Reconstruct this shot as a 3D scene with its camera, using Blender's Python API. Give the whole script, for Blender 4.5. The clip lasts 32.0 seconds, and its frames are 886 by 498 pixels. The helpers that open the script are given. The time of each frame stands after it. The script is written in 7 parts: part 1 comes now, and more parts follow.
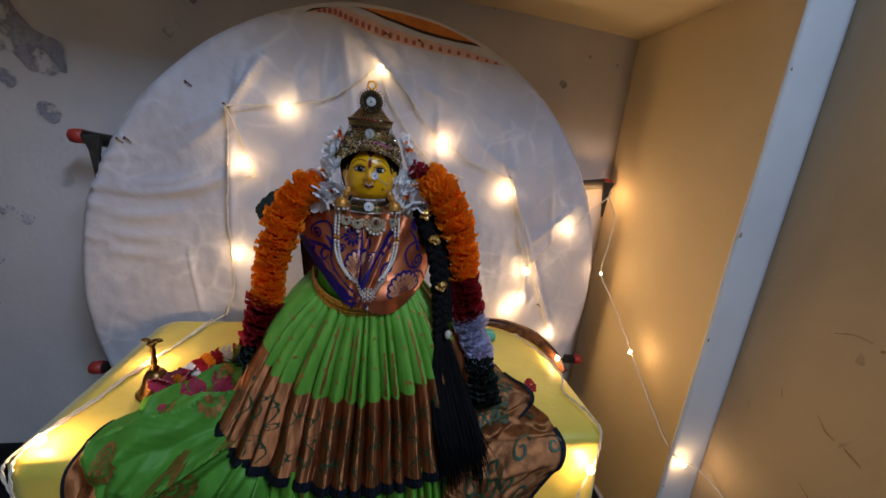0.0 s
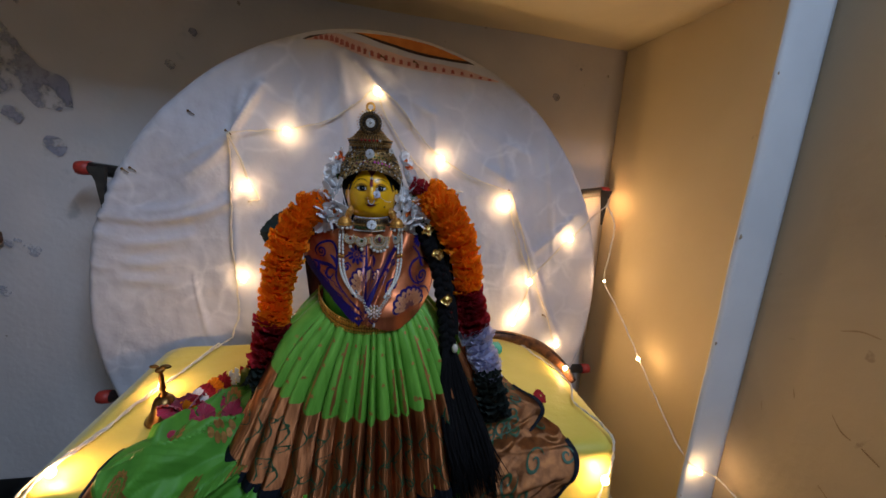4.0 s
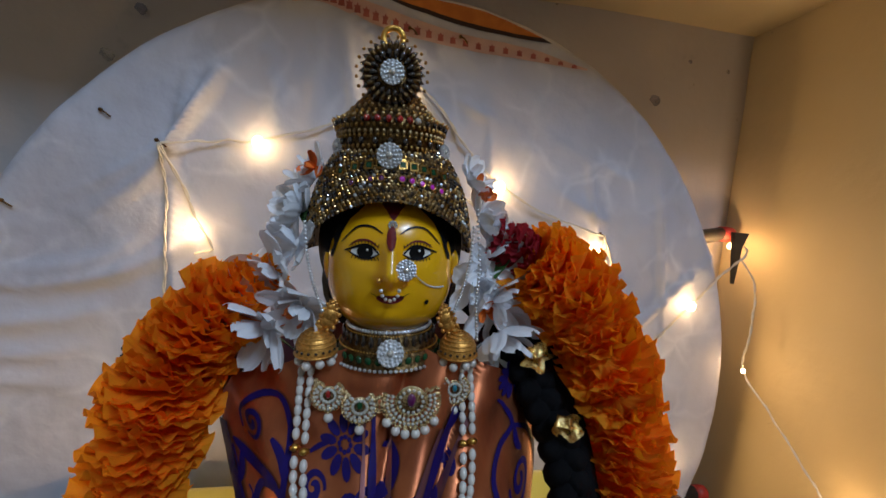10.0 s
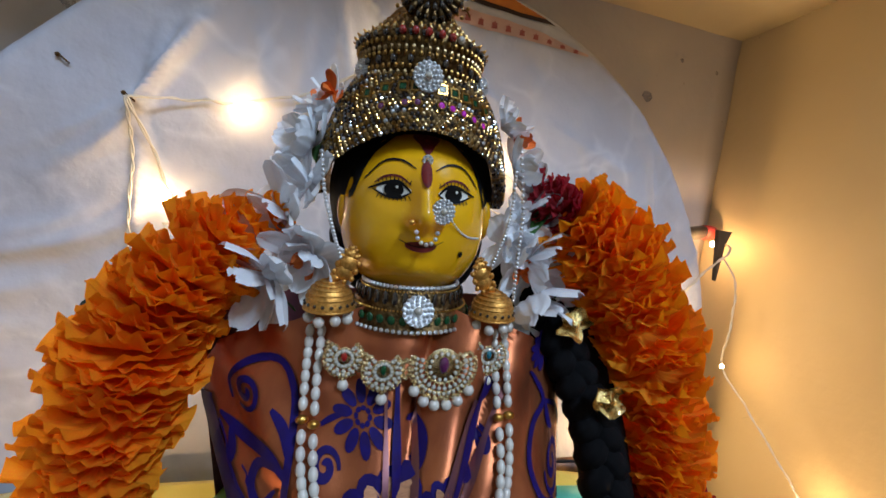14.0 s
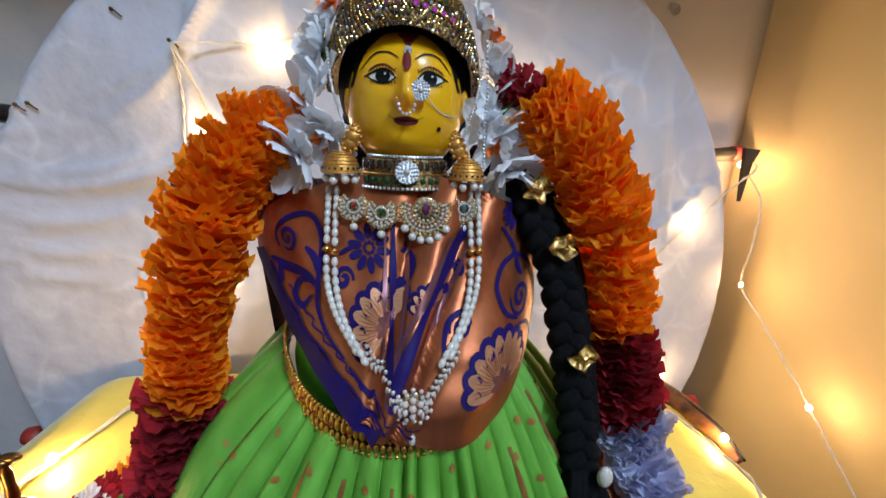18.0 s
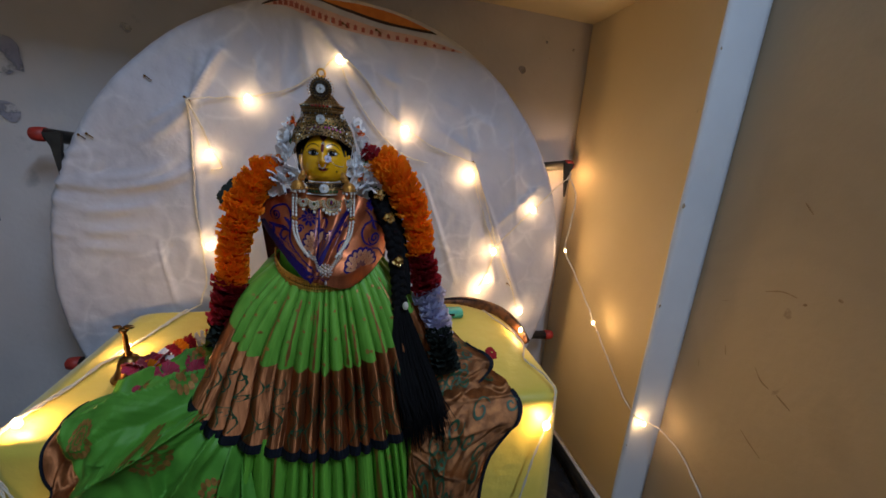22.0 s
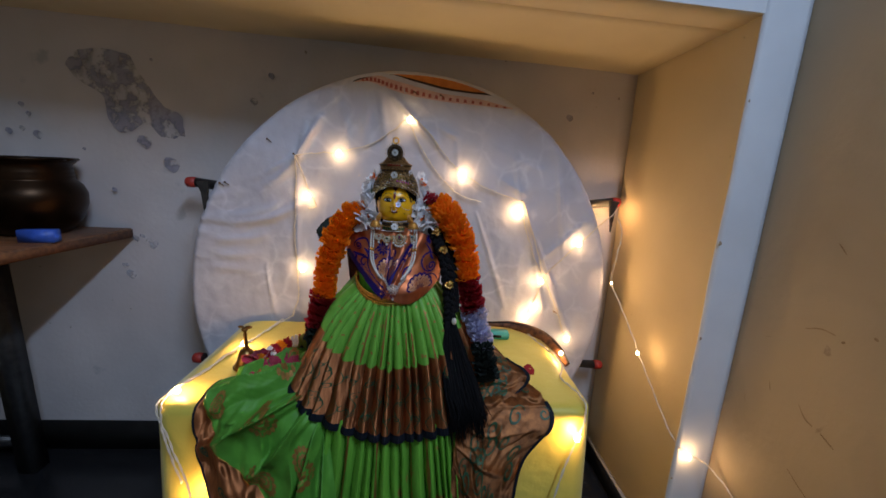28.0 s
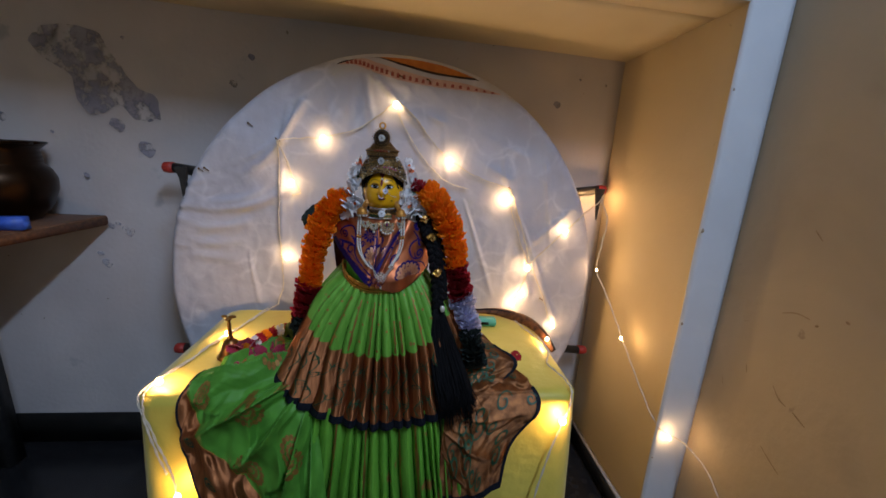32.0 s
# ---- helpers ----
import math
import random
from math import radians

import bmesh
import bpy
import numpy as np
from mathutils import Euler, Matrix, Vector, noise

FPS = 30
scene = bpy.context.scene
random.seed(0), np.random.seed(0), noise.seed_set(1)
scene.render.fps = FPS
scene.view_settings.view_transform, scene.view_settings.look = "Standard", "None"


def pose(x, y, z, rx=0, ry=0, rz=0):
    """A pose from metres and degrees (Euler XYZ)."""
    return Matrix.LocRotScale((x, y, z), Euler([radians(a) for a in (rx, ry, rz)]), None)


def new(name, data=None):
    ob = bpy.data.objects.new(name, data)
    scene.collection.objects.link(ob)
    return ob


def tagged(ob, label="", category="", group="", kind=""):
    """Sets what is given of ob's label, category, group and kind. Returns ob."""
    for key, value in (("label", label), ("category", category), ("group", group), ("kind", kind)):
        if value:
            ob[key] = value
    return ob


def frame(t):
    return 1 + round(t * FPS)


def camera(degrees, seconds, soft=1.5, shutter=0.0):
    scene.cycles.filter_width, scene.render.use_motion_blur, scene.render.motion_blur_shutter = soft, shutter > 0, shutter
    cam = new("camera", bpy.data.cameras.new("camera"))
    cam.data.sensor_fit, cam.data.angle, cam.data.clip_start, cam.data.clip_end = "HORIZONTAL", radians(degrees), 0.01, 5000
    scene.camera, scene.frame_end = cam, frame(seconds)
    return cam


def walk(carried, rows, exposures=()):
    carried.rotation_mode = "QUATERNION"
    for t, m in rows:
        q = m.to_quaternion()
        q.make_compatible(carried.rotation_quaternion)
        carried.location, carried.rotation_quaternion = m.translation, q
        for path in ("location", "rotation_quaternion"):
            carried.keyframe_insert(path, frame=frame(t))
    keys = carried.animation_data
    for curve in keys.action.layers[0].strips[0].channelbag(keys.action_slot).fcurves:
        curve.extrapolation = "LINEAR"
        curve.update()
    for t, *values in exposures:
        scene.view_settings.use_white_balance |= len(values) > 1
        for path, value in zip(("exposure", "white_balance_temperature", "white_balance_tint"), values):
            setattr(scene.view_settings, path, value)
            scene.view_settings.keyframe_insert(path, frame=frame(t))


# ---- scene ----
cam = camera(99.0, 32.0, soft=1.6)
# seconds, place in metres, turn in degrees
ROWS = [
    (0, -0.0508, 0.1015, 1.1703, 74.71, -5.28, -9.69),
    (0.5, -0.0519, 0.1008, 1.1695, 74.82, -5.13, -9.39),
    (1, -0.0527, 0.1013, 1.1678, 75.08, -4.5, -8.49),
    (1.5, -0.0543, 0.1009, 1.1673, 76.17, -3.75, -8.28),
    (2, -0.0531, 0.1015, 1.1672, 76.12, -3.96, -8.54),
    (2.5, -0.0542, 0.0966, 1.1705, 76.8, -3.6, -8.98),
    (4.5, -0.0551, 0.0951, 1.172, 76.93, -2.8, -10.18),
    (5, -0.0564, 0.0976, 1.1726, 75.68, -3.32, -8.6),
    (5.5, -0.0589, 0.1042, 1.1731, 76.88, -1.75, -7.51),
    (6, -0.0792, 0.2239, 1.1825, 76.59, -3.78, -5.44),
    (6.5, -0.0629, 0.3978, 1.2295, 75.03, -1.01, -4.63),
    (7, -0.0674, 0.4325, 1.2345, 77.65, -3.09, -2.72),
    (7.5, -0.0669, 0.4519, 1.2306, 77.49, -2.34, -6.29),
    (8, -0.042, 0.4703, 1.2337, 76.42, -2.58, -8.27),
    (8.5, -0.0248, 0.4657, 1.2335, 76.82, -2.23, -9.94),
    (9, -0.0407, 0.4682, 1.2047, 76.74, -3.91, -8.35),
    (9.5, -0.0561, 0.4787, 1.1653, 78.36, -4.89, -6.51),
    (10, -0.0575, 0.4829, 1.158, 81.83, -2.63, -7.33),
    (10.5, -0.0528, 0.488, 1.1441, 79.34, -1.46, -6.15),
    (11, -0.0502, 0.4951, 1.1365, 79.07, -1.57, -6.54),
    (11.5, -0.0566, 0.5069, 1.1315, 79.93, -2.42, -6.65),
    (12, -0.0647, 0.5113, 1.1308, 80.36, -2.49, -7.41),
    (12.5, -0.0703, 0.5141, 1.1301, 80.52, -3.01, -8.44),
    (13, -0.0828, 0.5174, 1.1223, 81.42, -4.71, -10.5),
    (13.5, -0.0882, 0.5151, 1.1236, 82.52, -6.34, -12.61),
    (15.5, -0.0572, 0.4961, 1.1263, 78.69, 0.16, -2.86),
    (16, -0.0619, 0.4831, 1.1235, 77.69, -1.54, -4.08),
    (16.5, -0.0721, 0.4696, 1.1132, 76.31, -2.3, -3.68),
    (17, -0.0766, 0.4543, 1.1063, 76.22, -2.8, -4.92),
    (17.5, -0.0634, 0.4462, 1.1027, 75.8, -2.58, -6.32),
    (18, -0.0606, 0.4437, 1.0884, 74.6, -2.41, -6.05),
    (18.5, -0.0584, 0.4341, 1.0858, 73.61, -1.78, -5.56),
    (19, -0.0525, 0.3807, 1.1034, 72.97, -1.45, -6.48),
    (19.5, -0.0622, 0.3077, 1.1115, 72.12, -1.89, -4.86),
    (20, -0.0747, 0.2185, 1.1148, 69.37, -2.2, -3.79),
    (20.5, -0.0608, 0.1706, 1.1151, 68.57, -1.55, -8.4),
    (21, -0.0506, 0.0885, 1.1283, 68.8, -0.18, -5.53),
    (21.5, -0.0303, 0.0655, 1.1524, 71.87, 0.42, -8.7),
    (22, -0.0048, 0.0444, 1.1591, 73.76, -3.43, -12.25),
    (22.5, 0.0032, 0.0037, 1.1826, 73.91, -1.11, -10.47),
    (23, 0.013, -0.0319, 1.1973, 75.61, 0.96, -8.53),
    (23.5, 0.0206, -0.0569, 1.2088, 76.4, 1.96, -6.92),
    (24, 0.0179, -0.073, 1.2054, 77.82, -0.59, -5.78),
    (24.5, 0.0202, -0.0957, 1.2046, 79.4, -1.57, -4.13),
    (26.5, 0.0128, -0.0897, 1.1985, 77.89, -0.4, -5.45),
    (27, 0.0119, -0.1044, 1.2105, 77.84, 1.75, -1.16),
    (27.5, 0.0034, -0.1013, 1.2004, 77.79, -2.08, -3.9),
    (28, 0.0014, -0.1074, 1.1987, 77.68, -2.58, -2.73),
    (28.5, -0.0009, -0.1067, 1.197, 76.61, -2.72, -2.44),
    (29, -0.0007, -0.1073, 1.1978, 76.6, -2.76, -2.19),
    (29.5, -0.0017, -0.1096, 1.196, 76.62, -2.78, -1.88),
    (30, -0.0017, -0.1057, 1.1957, 76.36, -3.13, -2.88),
    (30.5, -0.0016, -0.1029, 1.1954, 76.33, -3.33, -4.12),
    (31, 0.0007, -0.1005, 1.1887, 75.7, -2.91, -5.72),
    (31.5, 0.0001, -0.1, 1.1943, 75.61, -2.83, -5.03),
    (32, -0.0028, -0.1014, 1.197, 75.91, -2.96, -4.84),
]
TINTS = ((0.0, 17.0), (8.0, 16.0), (10.0, 12.5), (13.0, 12.0), (16.0, 12.5), (18.0, 11.0), (20.0, 8.0), (21.0, 15.0), (23.0, 15.0), (29.0, 18.0), (32.0, 18.0))
# the picture's brightness and tint along the way
EXPOSURES = [(t, e, 6550.0, float(np.interp(t, *zip(*TINTS)))) for t, e in [(0.0, 0.07), (0.5, 0.37), (1.0, 0.57), (1.5, 0.37), (2.0, 0.07), (5.0, 0.12), (6.0, 0.47), (7.0, 0.02), (8.0, 0.02), (9.0, -0.01), (10.0, 0.12), (11.0, 0.22), (12.0, 0.47), (13.0, 0.77), (16.0, 0.47), (17.0, 0.93), (18.0, 0.98), (19.0, 0.93), (20.0, 0.93), (21.0, 0.22), (22.0, -0.03), (23.0, 0.12), (29.0, 0.15), (32.0, 0.15)]]
walk(cam, [(t, pose(*r)) for t, *r in ROWS], EXPOSURES)

# ---- world and light ----
world = bpy.data.worlds.new("world")
scene.world = world
world.use_nodes = True
wn = world.node_tree.nodes
sky = wn.new("ShaderNodeTexSky")
sky.sky_type, sky.sun_disc = 'NISHITA', False
sky.sun_elevation, sky.sun_rotation = radians(40), radians(200)
world.node_tree.links.new(sky.outputs[0], wn["Background"].inputs[0])
wn["Background"].inputs[1].default_value = 0.03


# cool tube light along the top of the room's side wall
tube_data = bpy.data.lights.new("tube_light", 'AREA')
tube_data.shape, tube_data.size, tube_data.size_y, tube_data.energy, tube_data.color = 'RECTANGLE', 1.2, 0.05, 45.0, (0.54, 0.75, 1.0)
tube_ob = new("tube_light", tube_data)
tube_ob.matrix_world = Matrix.Translation((0.80, -0.90, 2.84)) @ Matrix(((0, -0.76, 0.65, 0), (1, 0, 0, 0), (0, 0.65, 0.76, 0), (0, 0, 0, 1)))
BULB_WATTS = 0.33
BULB_COLOUR = (1.0, 0.58, 0.24)


def bulb_light(place, watts=1.0):
    data = bpy.data.lights.new("bulb_light", 'POINT')
    data.energy, data.color, data.shadow_soft_size = BULB_WATTS * watts, BULB_COLOUR, 0.006
    ob = new("bulb_light", data)
    ob.location = place
    return ob

# ---- materials ----
def material(name, base, rough=0.6, metal=0.0, second=None, scale=20.0, amount=0.5, bump=0.0, bump_scale=200.0, sheen=0.0,
             emit=None, spec=0.5, detail=4.0, stretch=None, coat=0.0, random=0.0, thin=0.0):
    """A principled surface: two tones mixed by noise at one scale, relief by noise at another."""
    m = bpy.data.materials.new(name)
    m.use_nodes = True
    nt = m.node_tree
    n, l = nt.nodes, nt.links
    b = n["Principled BSDF"]
    b.inputs["Base Color"].default_value = (*base, 1)
    b.inputs["Roughness"].default_value = rough
    b.inputs["Metallic"].default_value = metal
    b.inputs["Specular IOR Level"].default_value = spec
    b.inputs["Sheen Weight"].default_value = sheen
    b.inputs["Coat Weight"].default_value = coat
    co = n.new("ShaderNodeTexCoord")
    vec = co.outputs["Object"]
    if stretch:
        mp = n.new("ShaderNodeMapping")
        mp.inputs["Scale"].default_value = stretch
        l.new(vec, mp.inputs[0])
        vec = mp.outputs[0]
    col = None
    if second:
        t = n.new("ShaderNodeTexNoise")
        t.inputs["Scale"].default_value, t.inputs["Detail"].default_value = scale, detail
        l.new(vec, t.inputs["Vector"])
        r = n.new("ShaderNodeMapRange")
        r.inputs["From Min"].default_value, r.inputs["From Max"].default_value = 0.5 - 0.25 * amount, 0.5 + 0.25 * amount
        l.new(t.outputs["Fac"], r.inputs["Value"])
        x = n.new("ShaderNodeMix")
        x.data_type = 'RGBA'
        x.inputs[6].default_value, x.inputs[7].default_value = (*base, 1), (*second, 1)
        l.new(r.outputs[0], x.inputs[0])
        col = x.outputs[2]
    if random:
        oi = n.new("ShaderNodeObjectInfo")
        hs = n.new("ShaderNodeHueSaturation")
        rr = n.new("ShaderNodeMapRange")
        rr.inputs["To Min"].default_value, rr.inputs["To Max"].default_value = 1 - random, 1 + random
        l.new(oi.outputs["Random"], rr.inputs["Value"])
        l.new(rr.outputs[0], hs.inputs["Value"])
        hs.inputs["Color"].default_value = (*base, 1)
        if col:
            l.new(col, hs.inputs["Color"])
        col = hs.outputs[0]
    if col:
        l.new(col, b.inputs["Base Color"])
    if bump:
        t2 = n.new("ShaderNodeTexNoise")
        t2.inputs["Scale"].default_value, t2.inputs["Detail"].default_value = bump_scale, 6
        l.new(vec, t2.inputs["Vector"])
        bp = n.new("ShaderNodeBump")
        bp.inputs["Strength"].default_value, bp.inputs["Distance"].default_value = bump, 0.004
        l.new(t2.outputs["Fac"], bp.inputs["Height"])
        l.new(bp.outputs[0], b.inputs["Normal"])
    if thin:
        tr = n.new("ShaderNodeBsdfTranslucent")
        tr.inputs[0].default_value = (*base, 1)
        if col:
            l.new(col, tr.inputs[0])
        mx = n.new("ShaderNodeMixShader")
        mx.inputs[0].default_value = thin
        l.new(b.outputs[0], mx.inputs[1])
        l.new(tr.outputs[0], mx.inputs[2])
        l.new(mx.outputs[0], n["Material Output"].inputs[0])
    if emit:
        b.inputs["Emission Color"].default_value = (*emit[0], 1)
        b.inputs["Emission Strength"].default_value = emit[1]
    return m


def woven(m, amount=0.85):
    """Stretches the gloss along the cloth's fall, as metal weft threads do."""
    n, l = m.node_tree.nodes, m.node_tree.links
    b = n["Principled BSDF"]
    tg = n.new("ShaderNodeTangent")
    tg.direction_type, tg.axis = 'RADIAL', 'Z'
    l.new(tg.outputs[0], b.inputs["Tangent"])
    b.inputs["Anisotropic"].default_value, b.inputs["Anisotropic Rotation"].default_value = amount, 0.25
    return m


def ragged(m, scale, low, high):
    """Lets the ground show through in a torn pattern."""
    n, l = m.node_tree.nodes, m.node_tree.links
    t, r, mx, tr = n.new("ShaderNodeTexNoise"), n.new("ShaderNodeMapRange"), n.new("ShaderNodeMixShader"), n.new("ShaderNodeBsdfTransparent")
    co = n.new("ShaderNodeTexCoord")
    l.new(co.outputs["Object"], t.inputs["Vector"])
    t.inputs["Scale"].default_value, t.inputs["Detail"].default_value, t.inputs["Roughness"].default_value = scale, 8.0, 0.65
    r.inputs["From Min"].default_value, r.inputs["From Max"].default_value = low, high
    l.new(t.outputs["Fac"], r.inputs["Value"])
    l.new(r.outputs[0], mx.inputs[0])
    l.new(tr.outputs[0], mx.inputs[1])
    l.new(n["Principled BSDF"].outputs[0], mx.inputs[2])
    l.new(mx.outputs[0], n["Material Output"].inputs[0])
    return m


def add_layer(m, colour, scale, low, high, seed=0.0, detail=3.0, distort=0.0):
    """Patches of another colour with a ragged outline over a material."""
    n, l = m.node_tree.nodes, m.node_tree.links
    b = n["Principled BSDF"]
    src = b.inputs["Base Color"].links[0].from_socket if b.inputs["Base Color"].links else None
    t = n.new("ShaderNodeTexNoise")
    t.inputs["Scale"].default_value, t.inputs["Detail"].default_value, t.inputs["Distortion"].default_value = scale, detail, distort
    mp = n.new("ShaderNodeMapping")
    mp.inputs["Location"].default_value = (seed, seed * 1.7, seed * 0.6)
    co = n.new("ShaderNodeTexCoord")
    l.new(co.outputs["Object"], mp.inputs[0])
    l.new(mp.outputs[0], t.inputs["Vector"])
    r = n.new("ShaderNodeMapRange")
    r.inputs["From Min"].default_value, r.inputs["From Max"].default_value = low, high
    l.new(t.outputs["Fac"], r.inputs["Value"])
    x = n.new("ShaderNodeMix")
    x.data_type = 'RGBA'
    x.inputs[6].default_value = b.inputs["Base Color"].default_value
    if src:
        l.new(src, x.inputs[6])
    x.inputs[7].default_value = (*colour, 1)
    l.new(r.outputs[0], x.inputs[0])
    l.new(x.outputs[2], b.inputs["Base Color"])
    return m


PLASTER = material("wall_plaster", (0.64, 0.605, 0.62), 0.75, second=(0.56, 0.53, 0.545), scale=3, bump=0.25, bump_scale=60)
add_layer(PLASTER, (0.42, 0.42, 0.45), 7.0, 0.66, 0.72, 3.1, 6)
add_layer(PLASTER, (0.30, 0.27, 0.24), 28.0, 0.74, 0.78, 8.0, 4)
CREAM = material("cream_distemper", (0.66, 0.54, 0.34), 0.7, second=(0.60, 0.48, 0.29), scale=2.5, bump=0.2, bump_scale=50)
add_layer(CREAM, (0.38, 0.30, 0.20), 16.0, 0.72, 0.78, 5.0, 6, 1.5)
# same cream paint, base darkened to imitate dimmer light on the room walls
CREAM_DIMMED = material("cream_room_paint", (0.47, 0.39, 0.27), 0.7, second=(0.43, 0.36, 0.26), scale=2.5, bump=0.25, bump_scale=50)
add_layer(CREAM_DIMMED, (0.34, 0.27, 0.19), 16.0, 0.70, 0.76, 5.0, 6, 1.5)
add_layer(CREAM_DIMMED, (0.40, 0.33, 0.23), 3.0, 0.52, 0.68, 9.0, 6, 1.0)
CEILING = material("ceiling_plaster", (0.80, 0.70, 0.50), 0.8, second=(0.74, 0.64, 0.45), scale=4, bump=0.2, bump_scale=40)
# cool light on the niche's front faces is put into this bluish base
BAND = material("pale_blue_band", (0.66, 0.70, 0.76), 0.55, second=(0.60, 0.64, 0.70), scale=5, bump=0.15, bump_scale=40)
FLOOR = material("black_stone", (0.012, 0.012, 0.014), 0.25, second=(0.02, 0.02, 0.022), scale=30, bump=0.05)
SKIRTING = material("black_skirting", (0.012, 0.012, 0.013), 0.4, second=(0.02, 0.02, 0.02), scale=20)
MORTAR = material("pale_mortar", (0.55, 0.50, 0.45), 0.8, second=(0.45, 0.4, 0.36), scale=40, bump=0.3)
OLD_PAINT = material("old_blue_grey_paint", (0.25, 0.25, 0.33), 0.8, second=(0.36, 0.35, 0.42), scale=14, bump=0.3)
BLUE_STAIN = material("blue_chalk_stain", (0.36, 0.41, 0.58), 0.8, second=(0.52, 0.53, 0.60), scale=40, bump=0.1)
ragged(OLD_PAINT, 16.0, 0.40, 0.56)
ragged(BLUE_STAIN, 40.0, 0.44, 0.66)
SCRATCH = material("brown_scratch", (0.24, 0.17, 0.10), 0.8, second=(0.34, 0.26, 0.17), scale=60)
WHITE_CLOTH = material("white_cotton", (0.51, 0.52, 0.60), 0.85, second=(0.45, 0.46, 0.54), scale=7, bump=0.5, bump_scale=45, sheen=0.03)
# rubbed white lines of an old net-like print on the cotton, and a crumpled weave
wn, wl = WHITE_CLOTH.node_tree.nodes, WHITE_CLOTH.node_tree.links
wb, wc = wn["Principled BSDF"], wn.new("ShaderNodeTexCoord")
warp, add_v = wn.new("ShaderNodeTexNoise"), wn.new("ShaderNodeMixRGB")
warp.inputs["Scale"].default_value, warp.inputs["Detail"].default_value = 9.0, 3.0
add_v.blend_type, add_v.inputs[0].default_value = 'ADD', 0.09
wl.new(wc.outputs["Object"], warp.inputs["Vector"])
wl.new(wc.outputs["Object"], add_v.inputs[1])
wl.new(warp.outputs["Color"], add_v.inputs[2])
net = wn.new("ShaderNodeTexVoronoi")
net.feature, net.inputs["Scale"].default_value = 'DISTANCE_TO_EDGE', 11.0
wl.new(add_v.outputs[0], net.inputs["Vector"])
thin_line = wn.new("ShaderNodeMapRange")
thin_line.inputs["From Min"].default_value, thin_line.inputs["From Max"].default_value = 0.10, 0.0
wl.new(net.outputs["Distance"], thin_line.inputs["Value"])
worn = wn.new("ShaderNodeTexNoise")
worn.inputs["Scale"].default_value = 6.0
wl.new(wc.outputs["Object"], worn.inputs["Vector"])
worn_r = wn.new("ShaderNodeMapRange")
worn_r.inputs["From Min"].default_value, worn_r.inputs["From Max"].default_value, worn_r.inputs["To Max"].default_value = 0.42, 0.70, 0.45
wl.new(worn.outputs["Fac"], worn_r.inputs["Value"])
both = wn.new("ShaderNodeMath")
both.operation = 'MULTIPLY'
wl.new(thin_line.outputs[0], both.inputs[0])
wl.new(worn_r.outputs[0], both.inputs[1])
white_mix = wn.new("ShaderNodeMix")
white_mix.data_type = 'RGBA'
white_mix.inputs[7].default_value = (0.78, 0.78, 0.83, 1)
wl.new(wb.inputs["Base Color"].links[0].from_socket, white_mix.inputs[6])
wl.new(both.outputs[0], white_mix.inputs[0])
wl.new(white_mix.outputs[2], wb.inputs["Base Color"])
YELLOW_CLOTH = material("yellow_satin_cloth", (0.68, 0.56, 0.09), 0.5, second=(0.60, 0.49, 0.07), scale=6, bump=0.45, bump_scale=40, sheen=0.2)
POT_BRASS = material("blackened_brass", (0.035, 0.018, 0.009), 0.36, 0.9, second=(0.02, 0.011, 0.006), scale=9, bump=0.05)
BLACK_METAL = material("black_metal", (0.015, 0.015, 0.017), 0.4, second=(0.03, 0.03, 0.03), scale=40)
RED_RUBBER = material("red_rubber", (0.45, 0.035, 0.025), 0.5, second=(0.34, 0.03, 0.02), scale=60)
WOOD = material("worn_brown_wood", (0.20, 0.085, 0.035), 0.5, second=(0.11, 0.045, 0.02), scale=9, stretch=(1, 9, 9), bump=0.2, bump_scale=60)
DARK_WOOD = material("dark_wood", (0.03, 0.02, 0.016), 0.5, second=(0.045, 0.03, 0.02), scale=12)
BRASS = material("tarnished_brass", (0.24, 0.13, 0.045), 0.3, 1.0, second=(0.10, 0.05, 0.02), scale=14, bump=0.05)
GOLD = material("gold_plate", (0.85, 0.50, 0.12), 0.28, 1.0, second=(0.70, 0.38, 0.08), scale=200, bump=0.2, bump_scale=600)
OLD_GOLD = material("antique_gold", (0.20, 0.12, 0.05), 0.34, 1.0, second=(0.06, 0.032, 0.012), scale=400, bump=0.3, bump_scale=500)
SILVER = material("silver_stones", (0.84, 0.84, 0.86), 0.36, 0.80, second=(0.62, 0.62, 0.64), scale=300)
GEM_WHITE = material("clear_stones", (0.72, 0.69, 0.62), 0.10, 0.55, spec=0.9)
GEM_RED = material("red_stones", (0.30, 0.010, 0.008), 0.08, spec=0.9, coat=1)
GEM_GREEN = material("green_stones", (0.006, 0.055, 0.018), 0.12, spec=0.5, coat=0.2)
GEM_PURPLE = material("dark_purple_stones", (0.10, 0.01, 0.07), 0.08, spec=0.9, coat=1)
GEM_TEAL = material("sea_blue_stones", (0.01, 0.16, 0.22), 0.08, spec=0.9, coat=1)
GEM_PINK = material("magenta_stones", (0.55, 0.02, 0.42), 0.08, spec=0.9, coat=1)
GEM_BLACK = material("dark_stones", (0.02, 0.012, 0.01), 0.08, spec=0.9, coat=1)
PEARL = material("pearl", (0.58, 0.51, 0.46), 0.22, spec=0.8, coat=0.6, second=(0.60, 0.55, 0.48), scale=80)
SKIN = material("yellow_enamel", (0.84, 0.42, 0.005), 0.26, second=(0.78, 0.37, 0.004), scale=30, spec=0.5, coat=0.35)
INK = material("black_paint", (0.006, 0.005, 0.005), 0.5, spec=0.2)
EYE_WHITE = material("white_paint", (0.8, 0.78, 0.72), 0.3)
